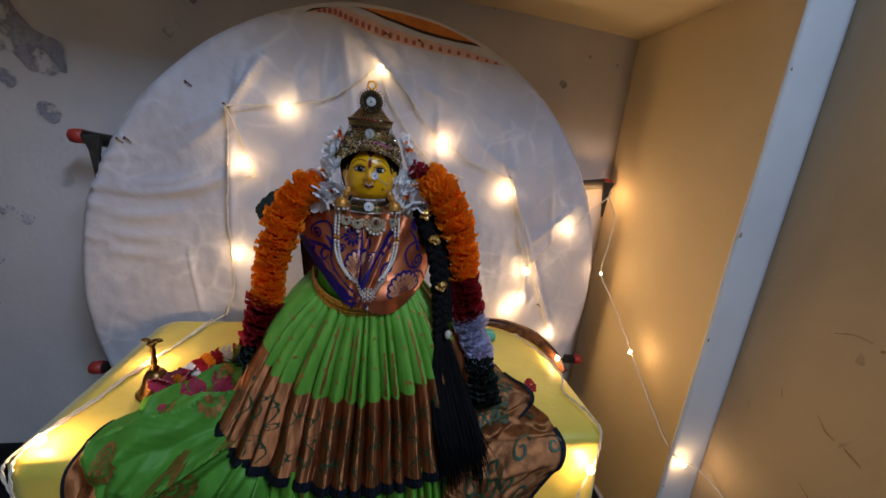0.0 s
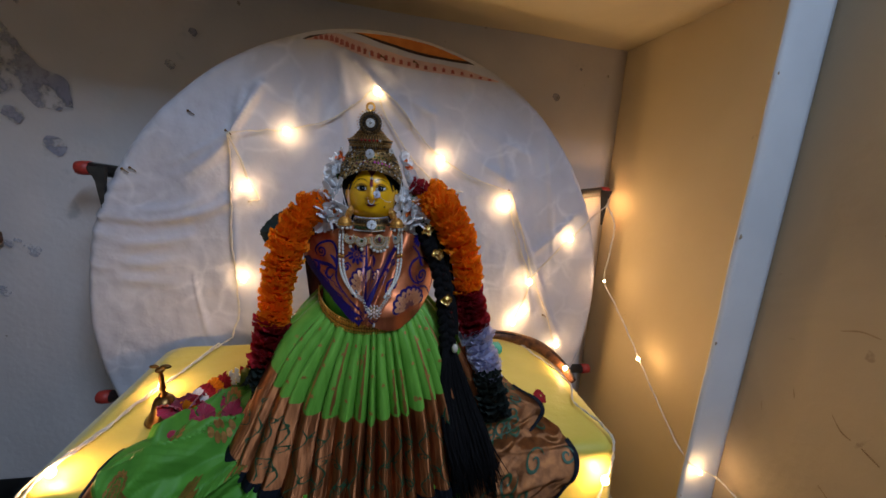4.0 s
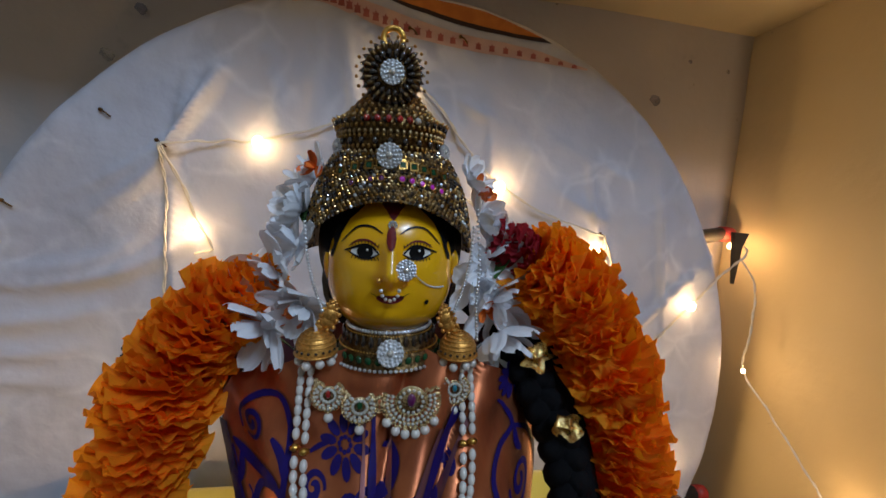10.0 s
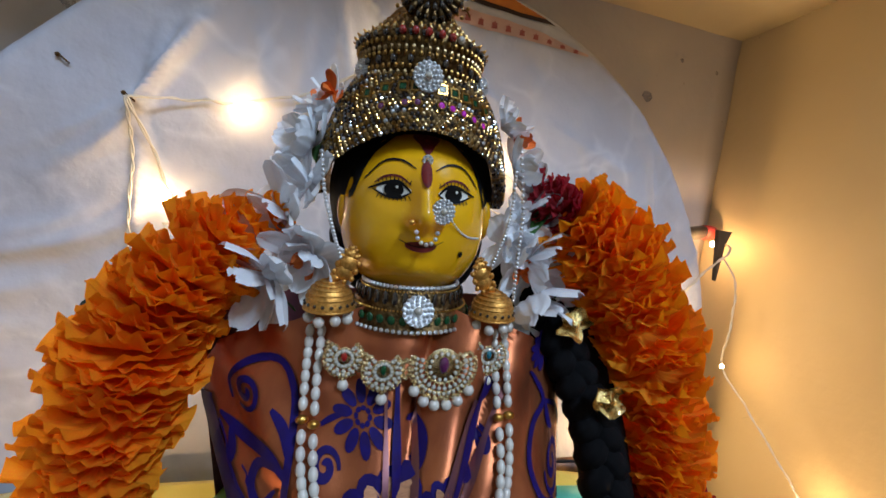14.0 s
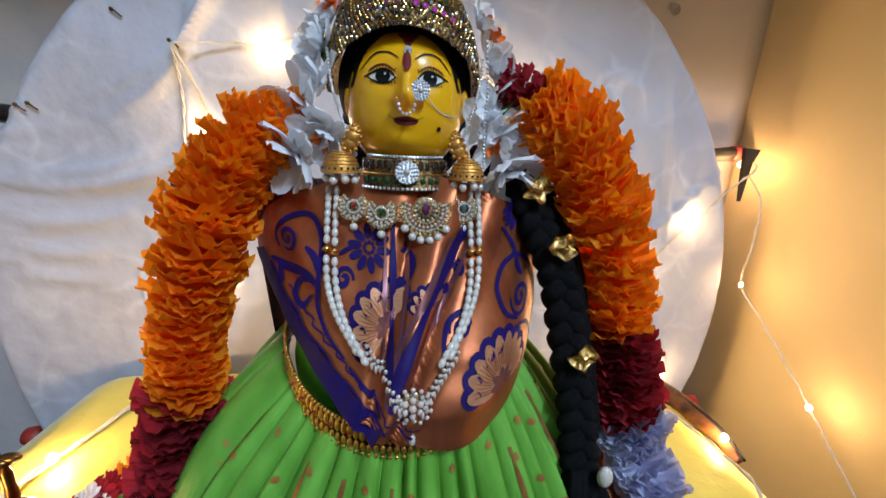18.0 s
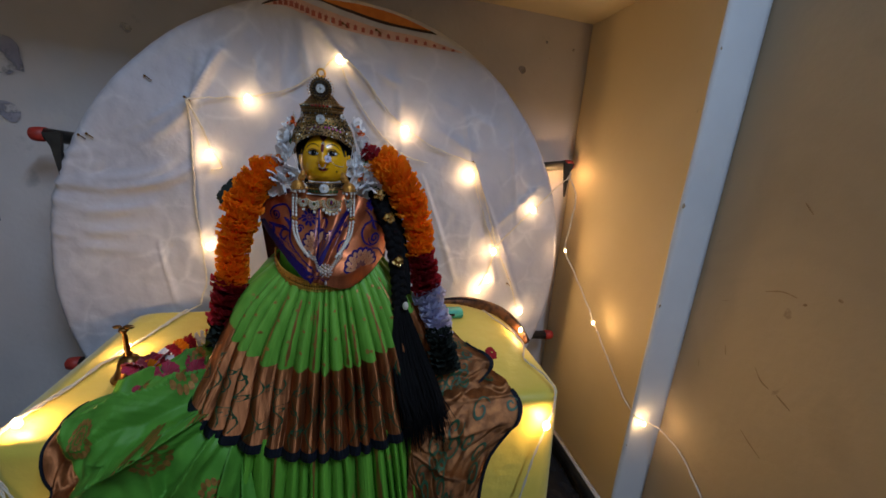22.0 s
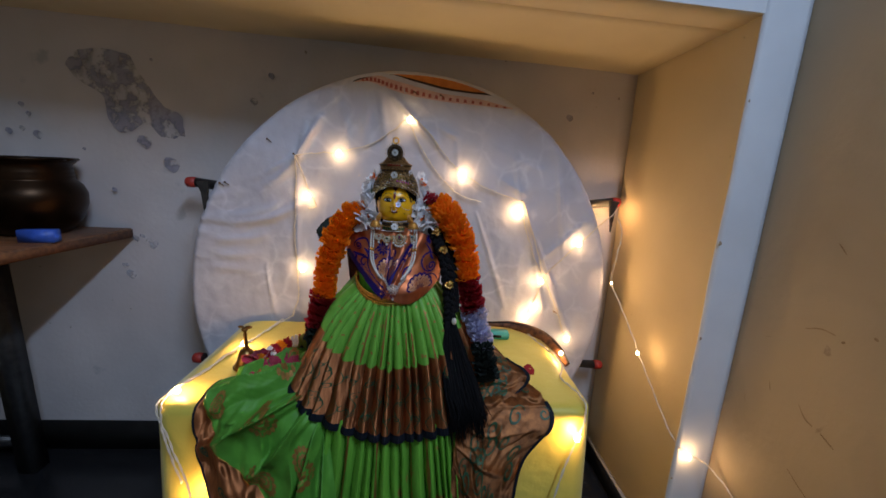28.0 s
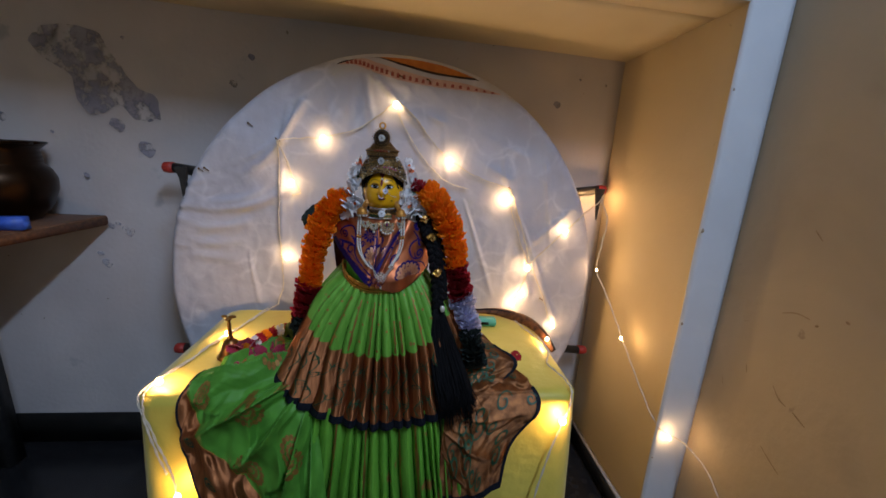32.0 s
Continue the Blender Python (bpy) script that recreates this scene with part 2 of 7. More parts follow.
LIP = material("crimson_paint", (0.17, 0.014, 0.012), 0.55, spec=0.3, second=(0.11, 0.010, 0.010), scale=300)
HAIR = material("black_hair", (0.003, 0.003, 0.0035), 0.65, spec=0.12, second=(0.007, 0.0065, 0.008), scale=120, stretch=(30, 30, 1), bump=0.5, bump_scale=300)
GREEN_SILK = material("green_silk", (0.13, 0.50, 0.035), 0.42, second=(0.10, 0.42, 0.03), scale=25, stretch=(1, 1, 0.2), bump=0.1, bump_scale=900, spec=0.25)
# darker copy of the sari's green that puts shade into the side train
SHADED_GREEN_SILK = material("deep_green_silk", (0.085, 0.29, 0.035), 0.5, second=(0.060, 0.22, 0.026), scale=25, bump=0.1, bump_scale=900, spec=0.25)
COPPER_BLOUSE = material("rose_copper_brocade", (0.56, 0.170, 0.062), 0.42, 0.80, second=(0.32, 0.085, 0.040), scale=90, stretch=(1, 1, 0.12), amount=1.2, bump=0.06, bump_scale=1500)
PLUM_SHEEN = material("plum_shot_silk", (0.12, 0.045, 0.10), 0.38, 0.6, second=(0.30, 0.11, 0.07), scale=60, stretch=(1, 1, 0.15), amount=1.0)
INDIGO = material("indigo_thread", (0.012, 0.005, 0.098), 0.6, second=(0.014, 0.005, 0.07), scale=200, spec=0.15)
NAVY = material("navy_hem", (0.004, 0.006, 0.011), 0.7, second=(0.007, 0.009, 0.016), scale=90, spec=0.2)
PLEAT_GREEN = material("dark_green_thread", (0.014, 0.055, 0.026), 0.55, second=(0.022, 0.080, 0.032), scale=150)
ORANGE = material("orange_crepe", (1.0, 0.375, 0.008), 0.75, second=(0.97, 0.30, 0.007), scale=50, random=0.07, thin=0.52)
MAROON = material("maroon_crepe", (0.42, 0.015, 0.028), 0.8, second=(0.31, 0.011, 0.020), scale=60, random=0.12, thin=0.4)
LILAC = material("pale_lilac_crepe", (0.66, 0.66, 0.84), 0.8, second=(0.58, 0.58, 0.78), scale=60, random=0.05, thin=0.4)
DARK_CREPE = material("dark_green_crepe", (0.006, 0.013, 0.010), 0.85, second=(0.010, 0.020, 0.015), scale=60, random=0.2)
PETAL = material("white_petal", (0.90, 0.91, 0.93), 0.6, second=(0.80, 0.81, 0.86), scale=60, random=0.05, thin=0.3)
ORANGE_PETAL = material("orange_petal", (0.85, 0.19, 0.02), 0.6, second=(0.75, 0.14, 0.015), scale=60)
LEAF = material("green_leaf", (0.05, 0.15, 0.03), 0.5, second=(0.035, 0.1, 0.02), scale=60)
PINK = material("crimson_thread", (0.42, 0.012, 0.06), 0.8, second=(0.3, 0.01, 0.04), scale=90, sheen=0.3)
TEAL = material("teal_card", (0.06, 0.42, 0.34), 0.5, second=(0.05, 0.36, 0.30), scale=40)
BLUE = material("blue_card", (0.03, 0.11, 0.55), 0.45, second=(0.025, 0.09, 0.45), scale=60)
WIRE = material("white_cable", (0.62, 0.58, 0.50), 0.45, second=(0.55, 0.5, 0.42), scale=80)
BULB = material("lit_bulb", (1.0, 0.9, 0.7), 0.3, emit=((1.0, 0.74, 0.34), 22.0))
PRINT_ORANGE = material("orange_print", (0.50, 0.17, 0.03), 0.8, second=(0.42, 0.13, 0.02), scale=40)
PRINT_RED = material("red_print", (0.36, 0.10, 0.09), 0.8, second=(0.28, 0.07, 0.06), scale=60)
PRINT_DARK = material("dark_print", (0.03, 0.014, 0.014), 0.8)
PRINT_PALE = material("pink_print", (0.60, 0.40, 0.36), 0.85, second=(0.52, 0.34, 0.31), scale=40)


# ---- mesh helpers ----
def finish(bm, name, mat, smooth=True):
    me = bpy.data.meshes.new(name)
    bm.normal_update()
    bm.to_mesh(me)
    bm.free()
    for m in (mat if isinstance(mat, (list, tuple)) else [mat]):
        me.materials.append(m)
    if smooth:
        me.polygons.foreach_set("use_smooth", [True] * len(me.polygons))
    return me


def part(name, bm, mat, parent, label="", smooth=True):
    """One mesh object under a thing or under a part."""
    ob = new(name, finish(bm, name, mat, smooth) if isinstance(bm, bmesh.types.BMesh) else bm)
    ob.parent = parent
    if label:
        tagged(ob, label)
    return ob


def solid(name, bm, mat, label, category, group="", kind="", smooth=True):
    """A thing that is one mesh."""
    return tagged(new(name, finish(bm, name, mat, smooth)), label, category, group, kind)


def thing(name, place, label, category, group="", kind=""):
    """A thing with parts: an empty at its base."""
    ob = new(name)
    ob.empty_display_size = 0.05
    ob.location = place
    return tagged(ob, label, category, group, kind)


def box(bm, x0, x1, y0, y1, z0, z1, bevel=0.0):
    r = bmesh.ops.create_cube(bm, size=1)
    bmesh.ops.transform(bm, verts=r["verts"], matrix=Matrix.Translation(((x0 + x1) / 2, (y0 + y1) / 2, (z0 + z1) / 2)) @ Matrix.Diagonal((x1 - x0, y1 - y0, z1 - z0, 1)))
    if bevel:
        edges = list({e for v in r["verts"] for e in v.link_edges})
        bmesh.ops.bevel(bm, geom=edges, offset=bevel, segments=2, affect='EDGES')
    return bm


def B():
    return bmesh.new()


def grid(bm, nu, nv, fn, closed=False, mat=0):
    """A sheet of quads from fn(u, v), u and v from 0 to 1."""
    rows = [[bm.verts.new(fn(i / nu, j / nv)) for i in range(nu if closed else nu + 1)] for j in range(nv + 1)]
    for j in range(nv):
        for i in range(nu):
            k = (i + 1) % len(rows[0]) if closed else i + 1
            bm.faces.new((rows[j][i], rows[j][k], rows[j + 1][k], rows[j + 1][i])).material_index = mat
    return bm


def lathe(bm, profile, segs=20, centre=(0, 0, 0), mat=0, sx=1.0, sy=1.0):
    """A turned form from (radius, height) pairs."""
    c = Vector(centre)
    n = len(profile) - 1
    return grid(bm, segs, n, lambda u, v: c + Vector((sx * profile[round(v * n)][0] * math.cos(2 * math.pi * u), sy * profile[round(v * n)][0] * math.sin(2 * math.pi * u), profile[round(v * n)][1])), True, mat)


def ball(bm, c, r, segs=8, rings=6, mat=0, sq=(1, 1, 1), m=None):
    def f(u, v):
        a, b = 2 * math.pi * u, math.pi * (v * 0.998 + 0.001)
        p = Vector((r * sq[0] * math.sin(b) * math.cos(a), r * sq[1] * math.sin(b) * math.sin(a), r * sq[2] * math.cos(b)))
        if m:
            p = m @ p
        return Vector(c) + p
    return grid(bm, segs, rings, f, True, mat)


def spline(points, n):
    """n + 1 points on a smooth line through the given ones."""
    p = [Vector(q) for q in points]
    p = [2 * p[0] - p[1]] + p + [2 * p[-1] - p[-2]]
    out = []
    segs = len(p) - 3
    for k in range(n + 1):
        s = min(k / n * segs, segs - 1e-6)
        i, t = int(s), s - int(s)
        a, b, c, d = p[i:i + 4]
        out.append(0.5 * ((2 * b) + (c - a) * t + (2 * a - 5 * b + 4 * c - d) * t * t + (3 * b - a - 3 * c + d) * t ** 3))
    return out


def tube(bm, pts, radius, segs=8, mat=0, squash=1.0):
    """A tube along points; radius a number or a function of the way along."""
    n = len(pts) - 1
    rings = []
    side = None
    for i, p in enumerate(pts):
        d = (pts[min(i + 1, n)] - pts[max(i - 1, 0)]).normalized()
        side = (side - d * side.dot(d)) if side else d.orthogonal()
        side = side.normalized()
        up = d.cross(side)
        r = radius(i / n) if callable(radius) else radius
        rings.append([bm.verts.new(p + r * (math.cos(a) * side + squash * math.sin(a) * up)) for a in (2 * math.pi * k / segs for k in range(segs))])
    for a, b in zip(rings, rings[1:]):
        for k in range(segs):
            bm.faces.new((a[k], a[(k + 1) % segs], b[(k + 1) % segs], b[k])).material_index = mat
    for ring in (rings[0][::-1], rings[-1]):
        bm.faces.new(ring).material_index = mat
    return bm


# ---- the niche and the room ----
XR, XB, YW, YF = 0.755, 0.865, 1.313, 0.799      # niche side wall, room side wall, back wall, niche front
XL, YN, ZC = -2.0, -2.4, 3.05                    # left wall, wall behind, room ceiling
tagged(solid("floor", box(B(), XL - 0.1, XB + 0.1, YN - 0.1, YW + 0.1, -0.08, 0.0), FLOOR, "black polished stone floor", "floor", kind="structure", smooth=False))


def slab_z(x, y):
    return 1.549 + 0.042 * (XR - x) + 0.034 * (YW - y)


bm = B()
grid(bm, 60, 36, lambda u, v: Vector((XL + u * (XR - XL), YW + 0.004 * math.sin(9 * u * 3) + 0.003 * noise.noise(Vector((u * 40, v * 20, 0))), v * 1.80)))
bmesh.ops.recalc_face_normals(bm, faces=bm.faces)
wall = solid("wall_back", bm, PLASTER, "off-white plaster wall with grey stains and peeling patches", "wall", kind="structure")
wall.modifiers.new("thick", 'SOLIDIFY').thickness = 0.12
wall.modifiers["thick"].offset = -1 if wall.data.polygons[0].normal.y < 0 else 1
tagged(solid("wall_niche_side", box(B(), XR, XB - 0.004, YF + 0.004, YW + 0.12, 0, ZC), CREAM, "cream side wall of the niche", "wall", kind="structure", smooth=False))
tagged(solid("wall_room_side", box(B(), XB, XB + 0.12, YN, YW + 0.12, 0, ZC), CREAM_DIMMED, "cream wall with scratches and stains", "wall", kind="structure", smooth=False))
# pale band on the front edges of the niche, a little uneven along its edge
bm = B()
grid(bm, 8, 60, lambda u, v: Vector((XR - 0.003 + u * (XB - XR + 0.002) + (0.0035 * noise.noise(Vector((v * 14, 0, 3))) + 0.0015 * noise.noise(Vector((v * 60, 0, 3))) if u == 0 else 0), YF + 0.004 * (2 * u - 1) ** 6, v * ZC)))
band = solid("trim_niche_edge", bm, BAND, "painted edge of the niche, tinted pale blue for cool light", "trim", kind="structure")
band.modifiers.new("thick", 'SOLIDIFY').thickness = 0.004
bm = B()
zf = lambda x: slab_z(x, YF)
v = [bm.verts.new(p) for p in ((XL, YF, zf(XL)), (XR - 0.003, YF, zf(XR)), (XR - 0.003, YF, ZC), (XL, YF, ZC))]
w = [bm.verts.new(q.co + Vector((0, 0.1, 0))) for q in v]
bm.faces.new(v), bm.faces.new(w[::-1])
for i in range(4):
    bm.faces.new((v[i], w[i], w[(i + 1) % 4], v[(i + 1) % 4]))
bmesh.ops.recalc_face_normals(bm, faces=bm.faces)
tagged(solid("trim_niche_lintel", bm, BAND, "painted lintel face over the niche, tinted pale blue for cool light", "trim", kind="structure", smooth=False))
bm = B()
grid(bm, 40, 12, lambda u, v: Vector((XL + u * (XR - XL), YF + 0.1 + v * (YW - YF - 0.1 + 0.1), slab_z(XL + u * (XR - XL), YF + 0.1 + v * (YW - YF)) + 0.003 * noise.noise(Vector((u * 9, v * 4, 1))))))
grid(bm, 40, 2, lambda u, v: Vector((XL + u * (XR - XL), YF + 0.004 + v * 0.096, slab_z(XL + u * (XR - XL), YF + v * 0.1) - 0.001)))
ceil = solid("ceiling_niche", bm, CEILING, "low cream plaster ceiling of the niche", "ceiling", kind="structure")
ceil.modifiers.new("thick", 'SOLIDIFY').thickness = 0.08
ceil.modifiers["thick"].offset = 1
tagged(solid("ceiling_room", box(B(), XL - 0.1, XB + 0.1, YN - 0.1, YF + 0.1, ZC, ZC + 0.1), PLASTER, "white plaster ceiling of the room", "ceiling", kind="structure", smooth=False))
# walls of the room behind and beside the camera, unseen, darkened to cut bounced light
tagged(solid("wall_behind", box(B(), XL, XB, YN - 0.12, YN, 0, ZC), CREAM_DIMMED, "cream plaster wall of the room", "wall", kind="structure", smooth=False))
tagged(solid("wall_left", box(B(), XL - 0.12, XL, YN, YW + 0.12, 0, ZC), CREAM_DIMMED, "cream plaster wall of the room", "wall", kind="structure", smooth=False))
# skirting
tagged(solid("baseboard_back", box(B(), XL, XR - 0.014, YW - 0.012, YW - 0.005, 0, 0.132, 0.002), SKIRTING, "black stone skirting", "baseboard", kind="structure"))
tagged(solid("baseboard_side", box(B(), XR - 0.012, XR, YF + 0.01, YW - 0.012, 0, 0.075, 0.002), SKIRTING, "black stone skirting", "baseboard", kind="structure"))
tagged(solid("trim_mortar_line", box(B(), XR - 0.015, XR + 0.001, YF + 0.01, YW - 0.012, 0.075, 0.088, 0.004), MORTAR, "pale mortar line over the skirting", "trim", kind="structure"))

# ---- table and its cloth ----
TX0, TX1, TY0, TY1, TZ = -0.540, 0.386, 0.610, 1.052, 0.695
table = thing("table", ((TX0 + TX1) / 2, (TY0 + TY1) / 2, 0), "wooden table hidden under a yellow cloth", "table")
hx, hy = (TX1 - TX0) / 2 - 0.012, (TY1 - TY0) / 2 - 0.012
part("tabletop", box(B(), -hx, hx, -hy, hy, TZ - 0.034, TZ - 0.007, 0.003), WOOD, table)
for sx in (-1, 1):
    for sy in (-1, 1):
        part("leg", box(B(), sx * (hx - 0.03) - 0.02, sx * (hx - 0.03) + 0.02, sy * (hy - 0.03) - 0.02, sy * (hy - 0.03) + 0.02, 0, TZ - 0.034, 0.003), WOOD, table)


def rounded_rect(u, x0, x1, y0, y1, r):
    """A point on a rectangle with round corners, and the way out."""
    w, h, q = x1 - x0 - 2 * r, y1 - y0 - 2 * r, math.pi * r / 2
    s = (u % 1.0) * (2 * w + 2 * h + 4 * q)
    for length, kind, a in ((w, 0, 0), (q, 1, -90), (h, 2, 0), (q, 1, 0), (w, 3, 0), (q, 1, 90), (h, 4, 0), (q, 1, 180)):
        if s <= length:
            break
        s -= length
    if kind == 1:
        cx, cy = {-90: (x1 - r, y0 + r), 0: (x1 - r, y1 - r), 90: (x0 + r, y1 - r), 180: (x0 + r, y0 + r)}[a]
        ang = radians(a) + s / r
        return Vector((cx + r * math.cos(ang), cy + r * math.sin(ang), 0)), Vector((math.cos(ang), math.sin(ang), 0))
    return {0: (Vector((x0 + r + s, y0, 0)), Vector((0, -1, 0))), 2: (Vector((x1, y0 + r + s, 0)), Vector((1, 0, 0))),
            3: (Vector((x1 - r - s, y1, 0)), Vector((0, 1, 0))), 4: (Vector((x0, y1 - r - s, 0)), Vector((-1, 0, 0)))}[kind]


def tablecloth_point(u, v):
    p, out = rounded_rect(u, TX0, TX1, TY0, TY1, 0.03)
    c = Vector(((TX0 + TX1) / 2, (TY0 + TY1) / 2, 0))
    if v < 0.4:
        q = c + (p - c) * (v / 0.4)
        z = TZ + 0.0025 * noise.noise(Vector((q.x * 7, q.y * 7, 0))) + 0.0012 * noise.noise(Vector((q.x * 25, q.y * 12, 4)))
        k = max(0.0, (v / 0.4 - 0.985) / 0.015)
        return Vector((q.x, q.y, z - 0.004 * k * k))
    d = (v - 0.4) / 0.6
    fold = noise.noise(Vector((p.x * 6, p.y * 6, 2.0))) + 0.25 * noise.noise(Vector((p.x * 40, p.y * 40, d * 3))) + 0.6 * noise.noise(Vector((p.x * 15, p.y * 15, d * 2)))
    q = p + out * (0.003 + 0.018 * d * fold + 0.03 * d)
    return Vector((q.x, q.y, TZ - 0.006 - d * 0.67))


cloth = solid("tablecloth", grid(B(), 180, 50, tablecloth_point, True), YELLOW_CLOTH, "plain yellow cloth draped over the table down to the floor", "tablecloth")

# ---- round folding table stood on edge, under a white cloth ----
DX, DZ, DRX, DRZ = -0.035, 0.742, 0.703, 0.735


def plane_y(x):
    return 1.140 + 0.06 * x


board = thing("folding_round_table", (DX, plane_y(DX) + 0.03, 0), "round folding table stood on edge, black legs with red caps", "folding table")
bm = B()
lathe(bm, [(0.001, -0.012), (0.985, -0.012), (1, -0.006), (1, 0.006), (0.985, 0.012), (0.001, 0.012)], 96, mat=0)
bmesh.ops.transform(bm, verts=bm.verts, matrix=Matrix.Translation((0, 0.0, DZ)) @ Matrix.Rotation(math.atan(0.06), 4, 'Z') @ Matrix.Diagonal((DRX - 0.012, 1, DRZ - 0.012, 1)) @ Matrix.Rotation(radians(90), 4, 'X'))
part("top", bm, DARK_WOOD, board)
TIPS = ((-0.783, 1.200, 1.111, -1), (0.733, 1.272, 1.097, 1), (-0.775, 1.130, 0.514, -1), (0.733, 1.236, 0.455, 1))
for x, y, z, s in TIPS:
    o = board.location
    upper = z > 0.8
    inner = Vector((x - s * 0.34, plane_y(x - s * 0.34) + 0.055, z - (0.03 if upper else -0.03)))
    tip = Vector((x, y, z))
    pts = [inner - o, inner.lerp(tip, 0.5) - o, tip - Vector((s * 0.03, 0, 0)) - o]
    leg = part("leg", tube(B(), pts, 0.0160, 10), BLACK_METAL, board)
    a, b = tip - Vector((s * 0.034, 0, 0)) - o, tip - o
    bm = B()
    tube(bm, [a, a.lerp(b, 0.5), a.lerp(b, 0.85), b], lambda k: (0.0175, 0.0180, 0.016, 0.009)[round(k * 3)], 12)
    part("cap", bm, RED_RUBBER, leg, "worn red rubber cap")
    if upper:
        # gusset plate that tapers down along the rim
        bm = B()
        bx = x - s * (0.108 if s < 0 else 0.062)
        c = [Vector((bx - s * 0.020, 0, z + 0.011)), Vector((bx + s * 0.016, 0, z + 0.009)), Vector((bx + s * 0.004, 0, z - 0.022)), Vector((bx - s * 0.003, 0, z - 0.100))]
        f = [bm.verts.new(Vector((q.x, plane_y(q.x) - 0.006 + (0.012 if s > 0 else 0.0), q.z)) - o) for q in c]
        bm.faces.new(f)
        ext = bmesh.ops.extrude_face_region(bm, geom=bm.faces[:])
        bmesh.ops.translate(bm, verts=[e for e in ext["geom"] if isinstance(e, bmesh.types.BMVert)], vec=(0, 0.010, 0))
        bmesh.ops.recalc_face_normals(bm, faces=bm.faces)
        part("gusset", bm, BLACK_METAL, board, smooth=False)


def ridge(x, z, ax, az, bx, bz, width, height, sag=0.0):
    """The height of a fold that runs from a to b, sagging in the middle."""
    dx, dz = bx - ax, bz - az
    t = ((x - ax) * dx + (z - az) * dz) / (dx * dx + dz * dz)
    if t < -0.15 or t > 1.15:
        return 0.0
    tc = min(1.0, max(0.0, t))
    px, pz = ax + tc * dx, az + tc * dz - sag * 4 * tc * (1 - tc)
    d2 = (x - px) ** 2 + (z - pz) ** 2
    w = width * (0.5 + tc * 0.8)
    return 1.9 * height * math.exp(-d2 / (w * w)) * (0.35 + 0.65 * math.sin(math.pi * min(1, max(0, tc * 0.9 + 0.08))))


FOLDS = [(-0.66, 1.080, -0.385, 1.213, 0.013, 0.012, 0.045), (-0.67, 1.115, -0.40, 1.215, 0.008, 0.006, 0.030), (-0.68, 1.011, -0.37, 1.07, 0.013, 0.010, 0.035), (-0.69, 1.045, -0.45, 1.06, 0.009, 0.006, 0.03),
         (-0.70, 0.97, -0.50, 0.96, 0.011, 0.006, 0.02), (-0.71, 0.93, -0.52, 0.90, 0.010, 0.005, 0.02), (-0.71, 0.89, -0.55, 0.84, 0.010, 0.004, 0.01), (-0.388, 1.205, -0.322, 1.325, 0.008, 0.014, 0.0), (-0.385, 1.20, -0.36, 1.32, 0.007, 0.006, 0.0),
         (-0.121, 1.424, 0.042, 1.258, 0.007, 0.008, 0.0), (-0.07, 1.424, 0.097, 1.291, 0.008, 0.007, 0.02), (-0.14, 1.42, -0.11, 1.20, 0.008, 0.005, 0.0), (-0.17, 1.417, -0.19, 1.26, 0.008, 0.005, 0.0), (-0.25, 1.40, -0.24, 1.25, 0.007, 0.004, 0.0),
         (-0.02, 1.39, 0.34, 1.12, 0.009, 0.006, 0.03), (0.05, 1.39, 0.40, 1.20, 0.010, 0.004, 0.03), (0.18, 1.05, 0.30, 0.72, 0.008, 0.004, 0.0), (0.36, 1.04, 0.44, 0.72, 0.009, 0.006, 0.0), (0.44, 1.25, 0.50, 0.90, 0.008, 0.004, 0.0),
         (0.60, 1.06, 0.38, 0.86, 0.008, 0.005, 0.0), (-0.50, 0.86, -0.48, 0.70, 0.006, 0.005, 0.0), (0.46, 0.80, 0.56, 0.60, 0.008, 0.005, 0.0), (0.335, 1.09, 0.52, 0.70, 0.007, 0.005, 0.0),
         (-0.39, 1.20, -0.40, 0.84, 0.007, 0.004, 0.0), (0.10, 1.30, 0.12, 1.10, 0.008, 0.004, 0.0), (0.30, 1.22, 0.34, 1.00, 0.009, 0.004, 0.0)]
FOLDS += [(-0.735 + 0.3 * (z - 0.8) ** 2, z, -0.60, z - 0.012, 0.007, 0.0035, 0.006) for z in (0.86, 0.90, 0.945, 0.985, 1.025, 1.065)]


def cloth_y(x, z):
    """The front of the white cloth."""
    h = sum(ridge(x, z, *f) for f in FOLDS)
    h += 0.004 * noise.noise(Vector((x * 5, z * 5, 1))) + 0.0020 * noise.noise(Vector((x * 14 + z * 4, z * 8, 5))) + 0.0016 * noise.noise(Vector((x * 40, z * 26, 9)))
    h += 0.0045 * (0.35 - min(0.35, abs(noise.noise(Vector((x * 7 - z * 3, z * 5, 12)))))) + 0.003 * (0.3 - min(0.3, abs(noise.noise(Vector((x * 13 + z * 9, z * 11 - x * 3, 22))))))
    return plane_y(x) - 0.004 - h


def cover_point(u, v):
    a = 2 * math.pi * u
    wob = 1 + 0.006 * noise.noise(Vector((math.cos(a) * 3, math.sin(a) * 3, 7)))
    k = min(1.0, v / 0.94)
    x, z = DX + DRX * wob * k * math.cos(a), DZ + DRZ * wob * k * math.sin(a)
    z = max(z, 0.004)
    y = cloth_y(x, z)
    e = max(0.0, (k - 0.975) / 0.025)
    y += 0.012 * e * e
    if v > 0.94:
        y += 0.045 * (v - 0.94) / 0.06
    return Vector((x, y, z))


cover = thing("cloth_cover", (DX, plane_y(DX), DZ), "creased white cotton cloth pinned over the round table", "cloth")
bm = grid(B(), 380, 200, cover_point, True)
bmesh.ops.translate(bm, verts=bm.verts, vec=-cover.location)
part("sheet", bm, WHITE_CLOTH, cover)


